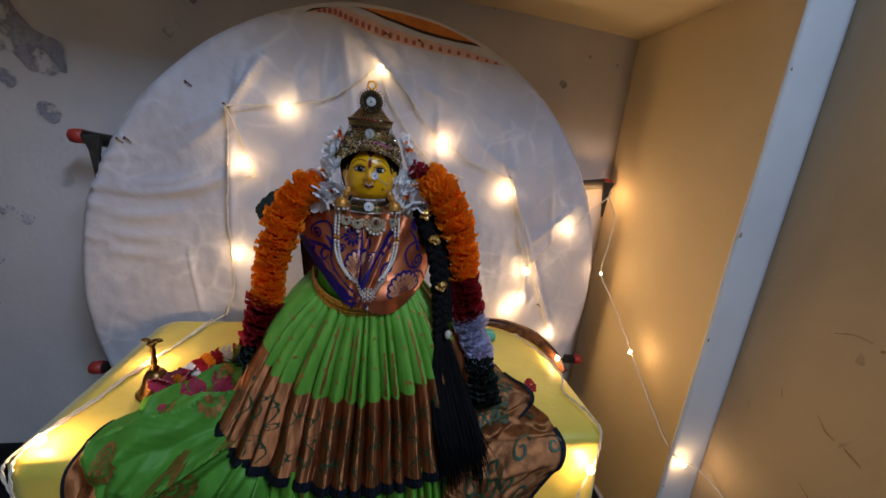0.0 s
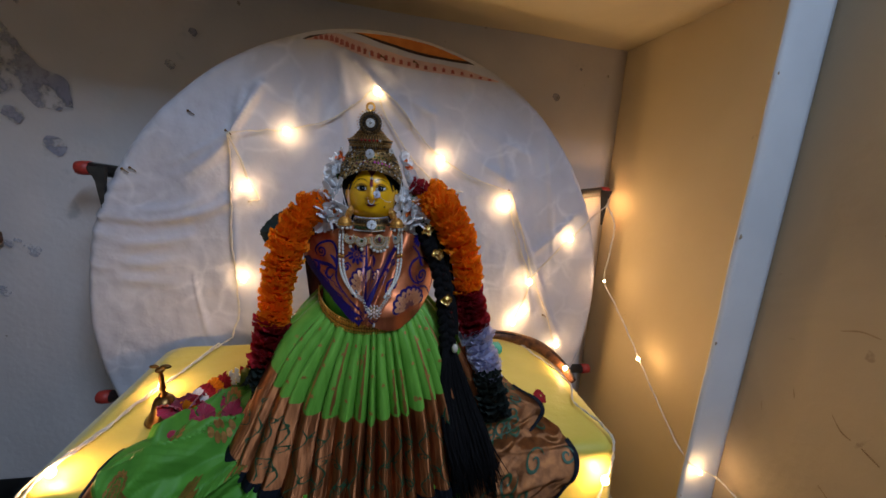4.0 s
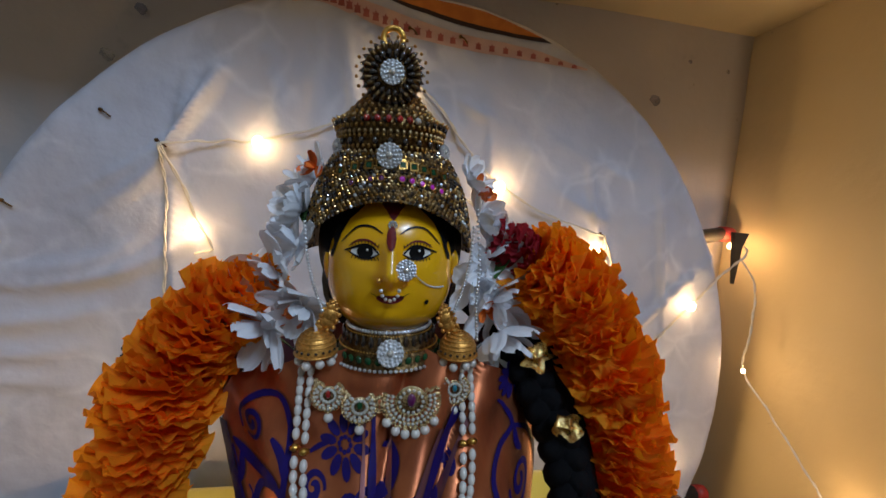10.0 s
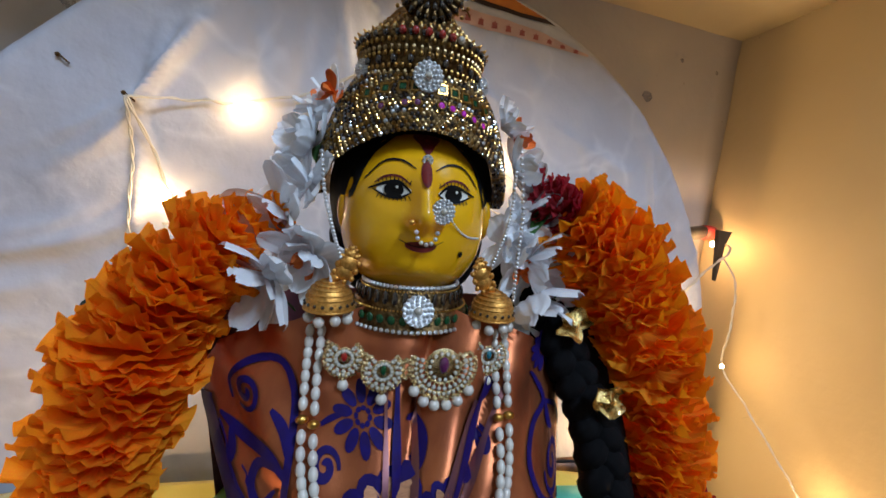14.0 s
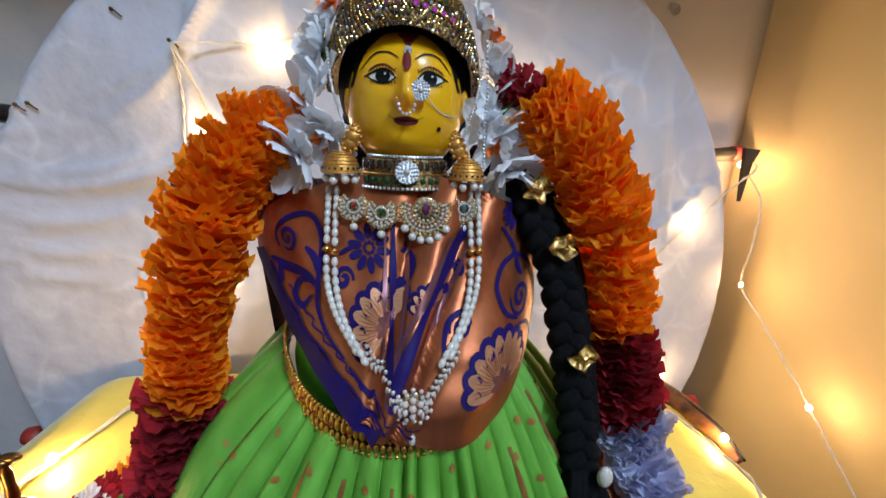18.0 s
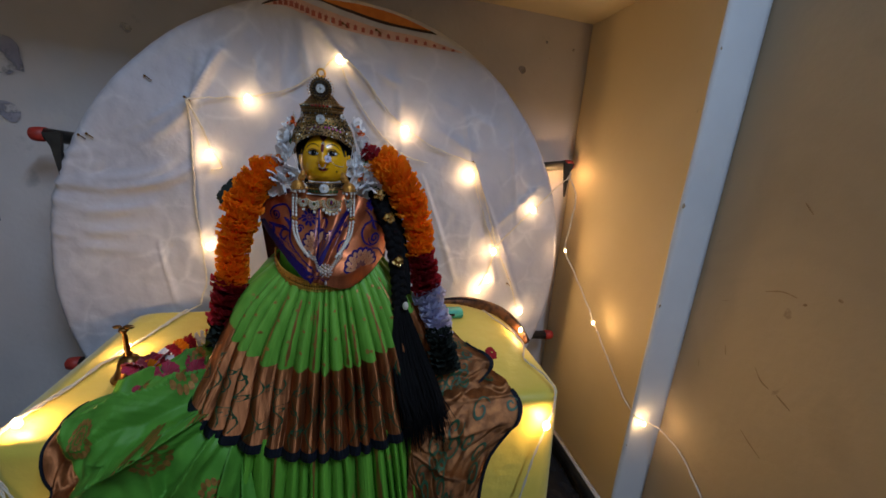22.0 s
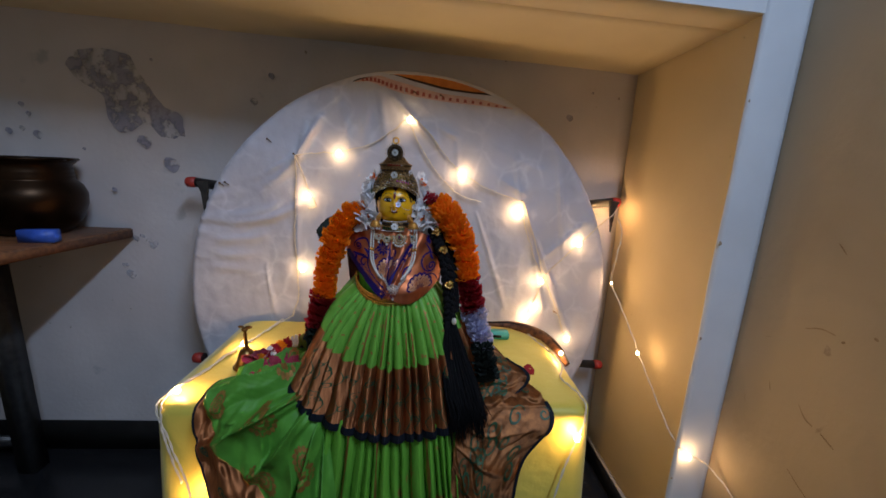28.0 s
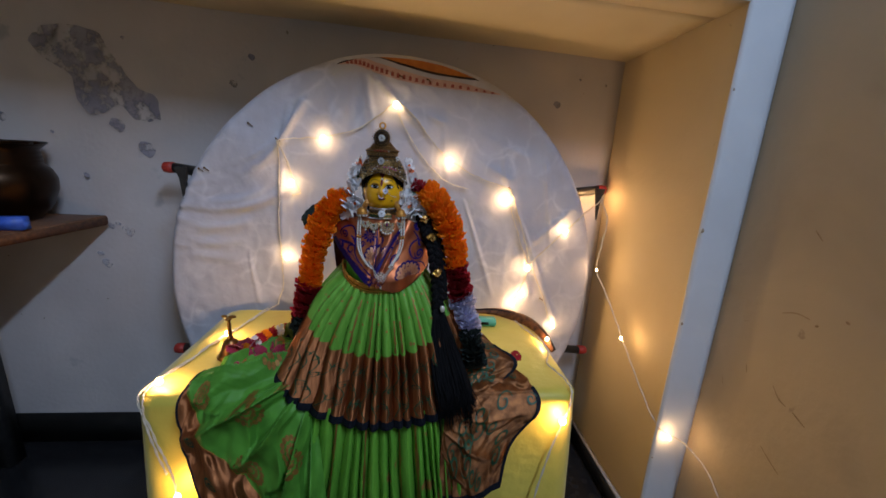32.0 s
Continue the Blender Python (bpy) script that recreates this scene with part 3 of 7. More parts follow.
def strip(lower, upper, lift, n=40):
    """A printed strip on the cloth between two lines of (x, z)."""
    lo, up = spline([(x, 0, z) for x, z in lower], n), spline([(x, 0, z) for x, z in upper], n)
    bm = B()
    def f(u, v):
        p = lo[round(u * n)].lerp(up[round(u * n)], v)
        k = math.hypot((p.x - DX) / DRX, (p.z - DZ) / DRZ)
        if k > 0.985:
            p.x, p.z = DX + (p.x - DX) * 0.985 / k, DZ + (p.z - DZ) * 0.985 / k
        return Vector((p.x, cloth_y(p.x, p.z) - lift, p.z)) - cover.location
    return grid(bm, n, 4, f)


top_line = [(-0.221, 1.436), (-0.168, 1.462), (-0.089, 1.478), (-0.001, 1.474), (0.092, 1.467), (0.149, 1.450), (0.205, 1.424)]
dark_line = [(-0.221, 1.434), (-0.124, 1.462), (-0.036, 1.447), (0.052, 1.430), (0.110, 1.425), (0.205, 1.421)]
inner_top = [(-0.14, 1.466), (-0.089, 1.472), (-0.001, 1.468), (0.092, 1.461), (0.149, 1.444), (0.185, 1.430)]
inner_low = [(-0.14, 1.464), (-0.10, 1.463), (-0.036, 1.453), (0.052, 1.437), (0.110, 1.431), (0.185, 1.428)]
band_up = [(-0.215, 1.437), (-0.150, 1.456), (-0.107, 1.448), (-0.036, 1.434), (0.052, 1.418), (0.158, 1.410), (0.275, 1.389)]
band_low = [(-0.215, 1.434), (-0.170, 1.437), (-0.107, 1.419), (-0.036, 1.405), (0.052, 1.395), (0.158, 1.390), (0.275, 1.386)]
part("printed_edge", strip(dark_line, top_line, 0.0016), PRINT_DARK, cover, "dark printed outline")
part("printed_panel", strip(inner_low, inner_top, 0.0026), PRINT_ORANGE, cover, "orange printed panel")
part("printed_band", strip(band_low, band_up, 0.0013), PRINT_PALE, cover, "pink printed band")
lo, up = spline([(x, 0, z) for x, z in band_low], 27), spline([(x, 0, z) for x, z in band_up], 27)
for i in range(2, 27):
    c, e = lo[i].lerp(up[i], 0.42), (up[i] - lo[i])
    bm = B()
    w, h = 0.0055, max(0.004, e.length * 0.30)
    bm.faces.new([bm.verts.new(Vector((c.x + dx * w, cloth_y(c.x + dx * w, c.z + dz * h) - 0.0027, c.z + dz * h)) - cover.location) for dx, dz in ((-0.9, -0.8), (0.9, -0.8), (0.7, 0.1), (0.95, 0.5), (0.3, 0.5), (0, 1), (-0.3, 0.5), (-0.95, 0.5), (-0.7, 0.1))])
    part("printed_flower", bm, PRINT_RED, cover)
for x, z in ((-0.033, 1.414), (0.049, 1.409), (-0.386, 1.212), (0.335, 1.095), (-0.47, 1.252), (-0.615, 1.115), (-0.60, 1.118), (0.492, 0.70)):
    pin = solid("safety_pin", ball(tube(B(), spline([(x - 0.006, cloth_y(x, z) - 0.003, z + 0.004), (x, cloth_y(x, z) - 0.006, z + 0.001), (x + 0.006, cloth_y(x, z) - 0.003, z - 0.005)], 6), 0.0013, 6), (x - 0.006, cloth_y(x, z) - 0.004, z + 0.004), 0.003), BRASS, "small brass safety pin in the white cloth", "pin", "pins in the cloth")

# ---- wall marks ----
add_layer(OLD_PAINT, (0.56, 0.54, 0.54), 16.0, 0.57, 0.64, 4.0, 8.0, 0.6)
def blot(name, outline, mat, label, y=YW, seed=0):
    bm = B()
    pts = spline([(x, 0, z) for x, z in outline + outline[:1]], 90)[:-1]
    c = sum(pts, Vector()) / len(pts)
    vs = []
    for i, p in enumerate(pts):
        k = 1.04 + 0.05 * noise.noise(Vector((i * 0.37, seed, 0))) + 0.04 * noise.noise(Vector((i * 1.1, seed, 3)))
        q = c + (p - c) * k
        vs.append(bm.verts.new((q.x, y - 0.0075 - 0.0006 * (abs(seed) % 1.0), q.z)))
    f = bm.faces.new(vs)
    bmesh.ops.triangulate(bm, faces=[f])
    ob = solid(name, bm, mat, label, "paint patch", kind="structure", smooth=False)
    return ob


blot("trim_bare_patch", [(-1.19, 1.468), (-1.14, 1.515), (-1.006, 1.514), (-0.97, 1.463), (-0.944, 1.423), (-0.902, 1.359), (-0.848, 1.331), (-0.848, 1.268), (-0.914, 1.258), (-0.96, 1.30), (-1.034, 1.265), (-1.079, 1.306), (-1.087, 1.379), (-1.154, 1.423)], OLD_PAINT, "patch where the white paint has peeled to blue-grey")
def spot(x, z, r, mat, label, name="trim_paint_spot"):
    return blot(name, [(x - r, z), (x - 0.5 * r, z + 0.8 * r), (x + 0.6 * r, z + 0.6 * r), (x + r, z - 0.2 * r), (x + 0.2 * r, z - r)], mat, label, seed=x * 9)
for x, z, r in ((-0.974, 1.236, 0.024), (-0.892, 1.162, 0.028), (-0.593, 1.388, 0.013), (-0.530, 1.473, 0.011), (-1.359, 1.34, 0.010), (-1.341, 1.311, 0.009), (-1.414, 1.252, 0.012), (-1.322, 1.244, 0.016), (-1.37, 1.262, 0.010), (-0.92, 1.502, 0.006),
                (-1.177, 1.203, 0.006), (-1.095, 1.066, 0.009), (-1.042, 0.892, 0.012), (0.593, 1.478, 0.005), (0.690, 1.465, 0.005), (0.518, 1.39, 0.013)):
    spot(x, z, r, OLD_PAINT, "small spot of peeled paint")
for x, z, r in ((-0.990, 0.876, 0.022), (-1.077, 0.755, 0.018), (-1.093, 0.790, 0.012), (-1.02, 0.90, 0.010)):
    spot(x, z, r, BLUE_STAIN, "faint blue stain on the plaster", "trim_blue_stain")
# scratches and specks on the room's side wall, chips along the band
def scratch(points, width):
    bm = B()
    ps = spline([(XB - 0.0015, y, z) for y, z in points], 16)
    grid(bm, 16, 1, lambda u, v: ps[round(u * 16)] + Vector((0, 0, 1)) * (v - 0.5) * width * (0.3 + 0.7 * math.sin(math.pi * (0.1 + 0.8 * u))))
    solid("trim_scratch", bm, SCRATCH, "brown scratch in the cream paint", "scratch", kind="structure")
for points, width in (([(0.613, 0.709), (0.594, 0.688), (0.575, 0.681)], 0.004), ([(0.558, 0.678), (0.545, 0.672), (0.527, 0.664)], 0.004), ([(0.567, 0.884), (0.560, 0.886)], 0.006), ([(0.517, 0.917), (0.509, 0.915)], 0.006), ([(0.640, 0.882), (0.610, 0.894), (0.580, 0.893)], 0.003),
                      ([(0.690, 0.720), (0.683, 0.700)], 0.008), ([(0.601, 0.551), (0.575, 0.535), (0.548, 0.521)], 0.003), ([(0.745, 0.650), (0.740, 0.630)], 0.005), ([(0.40, 1.02), (0.37, 1.00), (0.33, 1.01)], 0.003), ([(0.45, 1.20), (0.44, 1.17)], 0.004), ([(0.62, 1.08), (0.60, 1.06)], 0.004)):
    scratch(points, width)
for k, z in enumerate((0.34, 0.78, 1.04, 1.38)):
    r = 0.0022 + 0.0009 * (k % 3)
    bm = B()
    bm.faces.new([bm.verts.new((XR - 0.002 + r * math.cos(t) * (1 + 0.3 * math.sin(3 * t + k)), YF - 0.0046, z + 1.6 * r * math.sin(t))) for t in (2 * math.pi * i / 14 for i in range(14))])
    solid("trim_paint_chip", bm, SCRATCH, "brown chip in the painted edge", "paint chip", kind="structure", smooth=False)

# ---- string lights ----
lights = thing("string_lights", (DX, plane_y(DX), 0.695), "white cable of small warm lamps over the cloth, table and wall", "string lights")


def wire(points, n=None):
    """A cable of two twisted strands."""
    rough = spline(points, 10 * len(points))
    n = int(sum((b - a).length for a, b in zip(rough, rough[1:])) / 0.005)
    ps = [q - lights.location for q in spline(points, n)]
    for i, q in enumerate(ps[1:-1]):
        q += Vector((noise.noise(Vector((i * 0.16, points[0][0] * 9, 0))), 0, noise.noise(Vector((i * 0.16, 5, points[0][2] * 9))))) * 0.0030
    bm = B()
    for hand in (0, math.pi):
        tube(bm, [q + Vector((math.cos(hand + i * 0.62), 0.6 * math.sin(hand + i * 0.62), 0.7 * math.sin(hand + i * 0.62))) * 0.0014 for i, q in enumerate(ps)], 0.0013, 5)
    part("cable", bm, WIRE, lights)


def on_cloth(x, z, off=0.010):
    return (x, cloth_y(x, z) - off, z)


LAMPS = []


def lamp(place, r=0.006, watts=1.0):
    LAMPS.append((place, r, watts))


CLOTH_LAMPS = [(-0.263, 1.223, 1.1), (-0.360, 1.088, 1.6), (-0.381, 0.853, 1.1), (-0.048, 1.333, 0.9), (0.125, 1.176, 1.2), (0.322, 1.060, 1.2), (0.545, 0.957, 1.1),
               (0.419, 0.823, 1.1), (0.541, 0.596, 1.1), (0.407, 0.724, 1.1), (0.378, 0.690, 1.1)]
for x, z, w in CLOTH_LAMPS:
    lamp(on_cloth(x, max(z, 0.60), 0.015), 0.0080, w * (0.28 if x < 0.1 else 0.56))
lamp((0.398, 0.842, 0.706), 0.005, 1.3)
lamp((-0.470, 0.858, 0.708), 0.0055, 1.8)
lamp((-0.508, 0.640, 0.709), 0.0065, 2.2)
lamp((0.350, 0.588, 0.640), 0.007, 2.2)
lamp((-0.455, 0.566, 0.49), 0.006, 1.6)
lamp((0.672, 1.138, 0.824), 0.004, 0.4)
lamp((0.690, 1.232, 1.074), 0.005, 1.6)
lamp((0.698, 0.966, 0.646), 0.005, 0.40)
lamp((0.782, 0.782, 0.420), 0.005, 0.6)
P0 = on_cloth(-0.386, 1.212)
wire([P0, on_cloth(-0.33, 1.222), on_cloth(-0.263, 1.228), on_cloth(-0.17, 1.255), on_cloth(-0.10, 1.30), on_cloth(-0.048, 1.338), on_cloth(0.0, 1.31), on_cloth(0.06, 1.24), on_cloth(0.125, 1.18), on_cloth(0.22, 1.13), on_cloth(0.335, 1.095)])
wire([on_cloth(-0.05, 1.33), on_cloth(-0.01, 1.25), on_cloth(0.05, 1.17), on_cloth(0.12, 1.11), on_cloth(0.19, 1.09)])
wire([P0, on_cloth(-0.392, 1.14), on_cloth(-0.395, 1.04), on_cloth(-0.40, 0.94), on_cloth(-0.398, 0.85), on_cloth(-0.40, 0.76), (-0.41, 1.075, 0.70)])
wire([on_cloth(-0.386, 1.212), on_cloth(-0.37, 1.15), on_cloth(-0.355, 1.10), on_cloth(-0.335, 1.06), on_cloth(-0.36, 1.05)])
wire([on_cloth(0.335, 1.095), on_cloth(0.345, 1.02), on_cloth(0.38, 0.93), on_cloth(0.42, 0.83), on_cloth(0.41, 0.76), on_cloth(0.38, 0.70)])
wire([on_cloth(0.335, 1.095), on_cloth(0.38, 0.98), on_cloth(0.425, 0.86), on_cloth(0.46, 0.78), on_cloth(0.495, 0.71), on_cloth(0.52, 0.64), on_cloth(0.541, 0.60)])
wire([on_cloth(0.42, 0.83), on_cloth(0.48, 0.89), on_cloth(0.55, 0.96), on_cloth(0.61, 1.02), (0.66, 1.16, 1.07), (0.694, 1.236, 1.080)])
wire([(0.694, 1.236, 1.080), (0.70, 1.17, 1.0), (0.675, 1.14, 0.90), (0.672, 1.138, 0.824), (0.686, 1.08, 0.76), (0.700, 1.01, 0.685), (0.705, 0.968, 0.640), (0.722, 0.915, 0.57), (0.740, 0.85, 0.49), (0.76, 0.80, 0.44), (0.785, 0.789, 0.425), (0.83, 0.77, 0.405), (0.858, 0.70, 0.36), (0.86, 0.60, 0.28), (0.86, 0.45, 0.16)])
wire([(-0.41, 1.075, 0.70), (-0.44, 0.98, 0.702), (-0.47, 0.86, 0.702), (-0.495, 0.76, 0.702), (-0.515, 0.68, 0.703), (-0.530, 0.622, 0.700), (-0.527, 0.603, 0.68), (-0.50, 0.594, 0.60), (-0.47, 0.582, 0.53), (-0.455, 0.566, 0.48), (-0.44, 0.56, 0.38)])
wire([(-0.43, 1.04, 0.703), (-0.455, 0.92, 0.703), (-0.482, 0.83, 0.703), (-0.50, 0.72, 0.703), (-0.52, 0.635, 0.703), (-0.520, 0.603, 0.685), (-0.51, 0.594, 0.61), (-0.48, 0.582, 0.53)])
wire([(0.33, 1.05, 0.703), (0.345, 0.95, 0.702), (0.370, 0.86, 0.702), (0.378, 0.78, 0.702), (0.355, 0.72, 0.702), (0.372, 0.66, 0.702), (0.374, 0.618, 0.700), (0.366, 0.598, 0.67), (0.350, 0.590, 0.63), (0.325, 0.58, 0.56), (0.30, 0.568, 0.46), (0.29, 0.56, 0.40)])
BULB_MESHES = {}
for place, r, watts in LAMPS:
    if r not in BULB_MESHES:
        BULB_MESHES[r] = finish(ball(B(), (0, 0, 0), r, 12, 8, sq=(1, 1, 1.25)), "bulb", BULB)
    b = part("bulb", BULB_MESHES[r], None, lights)
    b.location = Vector(place) - lights.location
    b.visible_shadow = False
    bulb_light(place, watts)

# ---- side table with pot, box, jar and bottle ----
SZ = 0.930
shelf = thing("side_table", (-1.5, 1.0, 0), "worn wooden table on black metal legs beside the niche wall", "table")
o = shelf.location
bm = B()
ring = [(XL + 0.02, 0.60), (-1.115, 0.60), (-1.044, 1.300), (XL + 0.02, 1.300)]
lo = [bm.verts.new((x - o.x, y - o.y, SZ - 0.034)) for x, y in ring]
hi = [bm.verts.new((x - o.x, y - o.y, SZ)) for x, y in ring]
bm.faces.new(lo[::-1]), bm.faces.new(hi)
for i in range(4):
    bm.faces.new((lo[i], lo[(i + 1) % 4], hi[(i + 1) % 4], hi[i]))
bmesh.ops.bevel(bm, geom=bm.edges[:], offset=0.004, segments=2, affect='EDGES')
part("tabletop", bm, WOOD, shelf)
for x, y in ((-1.45, 1.20), (-1.45, 0.68), (-1.92, 1.20), (-1.92, 0.68)):
    part("leg", box(B(), x - 0.032 - o.x, x + 0.032 - o.x, y - 0.03 - o.y, y + 0.03 - o.y, 0, SZ - 0.034, 0.004), BLACK_METAL, shelf)
part("rail", box(B(), -1.87 - o.x, -1.50 - o.x, 1.19 - o.y, 1.21 - o.y, 0.10, 0.14, 0.003), BLACK_METAL, shelf)
pot = thing("brass_pot", (-1.245, 1.165, SZ), "dark tarnished brass water pot with a ringed neck", "pot")
prof = [(r, h * 1.10) for r, h in [(0.06, 0.0), (0.085, 0.004), (0.118, 0.04), (0.136, 0.085), (0.138, 0.115), (0.128, 0.140), (0.112, 0.155), (0.110, 0.160), (0.113, 0.165), (0.109, 0.170), (0.112, 0.175), (0.108, 0.181), (0.110, 0.188), (0.107, 0.195), (0.116, 0.204), (0.124, 0.212), (0.124, 0.216), (0.112, 0.214), (0.100, 0.200), (0.098, 0.17), (0.12, 0.12), (0.1, 0.03), (0.001, 0.012)]]
part("body", lathe(B(), prof, 40), POT_BRASS, pot)
bm = B()
tube(bm, [Vector((0.124 * math.cos(a), 0.124 * math.sin(a), 0.236)) for a in (2 * math.pi * k / 40 for k in range(41))], 0.004, 8)
part("rim", bm, POT_BRASS, pot)
bx = thing("blue_box", (-1.110, 1.030, SZ), "small bright blue cardboard box on the side table", "box")
part("carton", box(B(), -0.045, 0.045, -0.016, 0.016, 0.001, 0.038, 0.002), BLUE, bx)
part("flap", box(B(), 0.0455, 0.0475, -0.012, 0.012, 0.004, 0.023, 0.0005), BLUE, bx)
bx.rotation_euler.z = radians(8)
GLASS = material("clear_glass", (0.9, 0.9, 0.88), 0.05)
GLASS.node_tree.nodes["Principled BSDF"].inputs["Transmission Weight"].default_value = 0.9
jar = thing("glass_jar", (-1.20, 0.915, SZ), "glass jar of yellow sweets on the side table", "jar")
part("glass", lathe(B(), [(0.001, 0.003), (0.045, 0.003), (0.052, 0.02), (0.052, 0.10), (0.042, 0.12), (0.040, 0.135), (0.037, 0.135), (0.039, 0.12), (0.049, 0.10), (0.049, 0.02), (0.001, 0.008)], 24), GLASS, jar)
part("sweets", lathe(B(), [(0.001, 0.009), (0.044, 0.012), (0.046, 0.03), (0.045, 0.075), (0.03, 0.085), (0.001, 0.08)], 20), material("amber_sweets", (0.55, 0.25, 0.03), 0.4, second=(0.3, 0.11, 0.02), scale=70, bump=0.8, bump_scale=120), jar)
solid("white_ball", ball(B(), (-1.115, 0.835, SZ + 0.021), 0.022, 16, 12, sq=(1, 1, 0.95)), EYE_WHITE, "small white lump near the front of the side table", "ball")
bot = thing("plastic_bottle", (-1.42, 1.10, SZ), "pale plastic bottle with a blue cap on the side table", "bottle")
part("body", lathe(B(), [(0.001, 0.001), (0.05, 0.001), (0.055, 0.01), (0.055, 0.20), (0.045, 0.235), (0.03, 0.25), (0.03, 0.262)], 24), material("cloudy_plastic", (0.30, 0.31, 0.36), 0.35, second=(0.26, 0.26, 0.30), scale=20), bot)
part("cap", lathe(B(), [(0.001, 0.30), (0.030, 0.30), (0.034, 0.295), (0.034, 0.262), (0.03, 0.262)], 24), BLUE, bot)

# ---- the idol ----
AX, AY = -0.058, 0.722          # the idol's upright axis
HZ, HRX, HRY, HRZ = 1.118, 0.0366, 0.038, 0.0440
HC = -0.0042                    # the head's middle, from the eyes' level


def face_y(dx, dz):
    """The front of the face over the axis: a plump oval with nose, lips and chin."""
    w = HRX * (1.0 + 0.06 * math.cos(min(3.0, abs(dz + 0.012) / 0.02)))
    k = 1 - abs(dx / w) ** 2.3 - abs((dz - HC) / HRZ) ** 2.7
    y = AY - HRY * math.sqrt(max(k, 0.0))
    nose = 0.0125 * math.exp(-((dz + 0.003) / 0.0085) ** 2) * math.exp(-(dx / (0.0042 + 0.0022 * math.exp(-((dz + 0.005) / 0.004) ** 2))) ** 2)
    nose += 0.006 * math.exp(-((dz - 0.009) / 0.009) ** 2) * math.exp(-(dx / 0.004) ** 2)
    lips = 0.0026 * math.exp(-((dz + 0.0150) / 0.0026) ** 2) * math.exp(-(dx / 0.007) ** 2) + 0.0022 * math.exp(-((dz + 0.0195) / 0.0022) ** 2) * math.exp(-(dx / 0.005) ** 2)
    chin = 0.003 * math.exp(-((dz + 0.029) / 0.007) ** 2) * math.exp(-(dx / 0.009) ** 2)
    sockets = 0.0022 * sum(math.exp(-((dx - s * 0.0140) / 0.008) ** 2) * math.exp(-((dz - 0.0055) / 0.005) ** 2) for s in (-1, 1))
    return y - nose - lips - chin + sockets


bm = B()
def head(u, v):
    a, b = 2 * math.pi * u, math.pi * (0.002 + 0.996 * v)
    dz = HC + HRZ * math.copysign(abs(math.cos(b)) ** 0.87, math.cos(b))
    dx = HRX * (1.0 + 0.06 * math.cos(min(3.0, abs(dz + 0.012) / 0.02))) * math.copysign(abs(math.sin(a)) ** 0.93, math.sin(a)) * math.sin(b) ** 0.9
    front = math.cos(a) > 0
    y = face_y(dx * 0.9999, dz) if front else AY + HRY * math.sin(b) * abs(math.cos(a))
    return Vector((AX + dx, y, HZ + dz))
grid(bm, 96, 80, head, True, 0)
# hair round the face, neck, ears
ball(bm, (AX, AY + 0.012, HZ + 0.006), 1, 32, 24, 1, (0.0465, 0.038, 0.0500))
ball(bm, (AX, AY + 0.018, HZ - 0.020), 1, 24, 16, 1, (0.0460, 0.030, 0.042))
lathe(bm, [(0.018, HZ - 0.075), (0.019, HZ - 0.05), (0.020, HZ - 0.030)], 24, (AX, AY - 0.006, 0), 2, 1.2, 0.95)
for s in (-1, 1):
    ball(bm, (AX + 0.001 + s * 0.0370, AY - 0.006, HZ - 0.004), 0.0100, 10, 8, 0, (0.45, 0.6, 1.15))


def patch(points, mat, lift=0.0005, inner=None):
    """A painted shape on the face from a closed outline of (dx, dz)."""
    c = inner or (sum(p[0] for p in points) / len(points), sum(p[1] for p in points) / len(points))
    rings = []
    for k in (0.0, 0.34, 0.67, 1.0):
        rings.append([bm.verts.new((AX + c[0] + (x - c[0]) * k, face_y(c[0] + (x - c[0]) * k, c[1] + (z - c[1]) * k) - lift, HZ + c[1] + (z - c[1]) * k)) for x, z in points])
    for a, b in zip(rings, rings[1:]):
        for i in range(len(points)):
            j = (i + 1) % len(points)
            bm.faces.new((a[i], a[j], b[j], b[i])).material_index = mat


def stroke(points, width, mat, lift=0.0007, n=16):
    """A painted line on the face, thinner at its ends."""
    ps = spline([(x, 0, z) for x, z in points], n)
    def f(u, v):
        i = round(u * n)
        d = (ps[min(i + 1, n)] - ps[max(i - 1, 0)]).normalized()
        w = width * (0.25 + 0.75 * math.sin(math.pi * (0.06 + 0.88 * u)))
        x, z = ps[i].x - d.z * (v - 0.5) * w, ps[i].z + d.x * (v - 0.5) * w
        return Vector((AX + x, face_y(x, z) - lift, HZ + z))
    grid(bm, n, 2, f, False, mat)


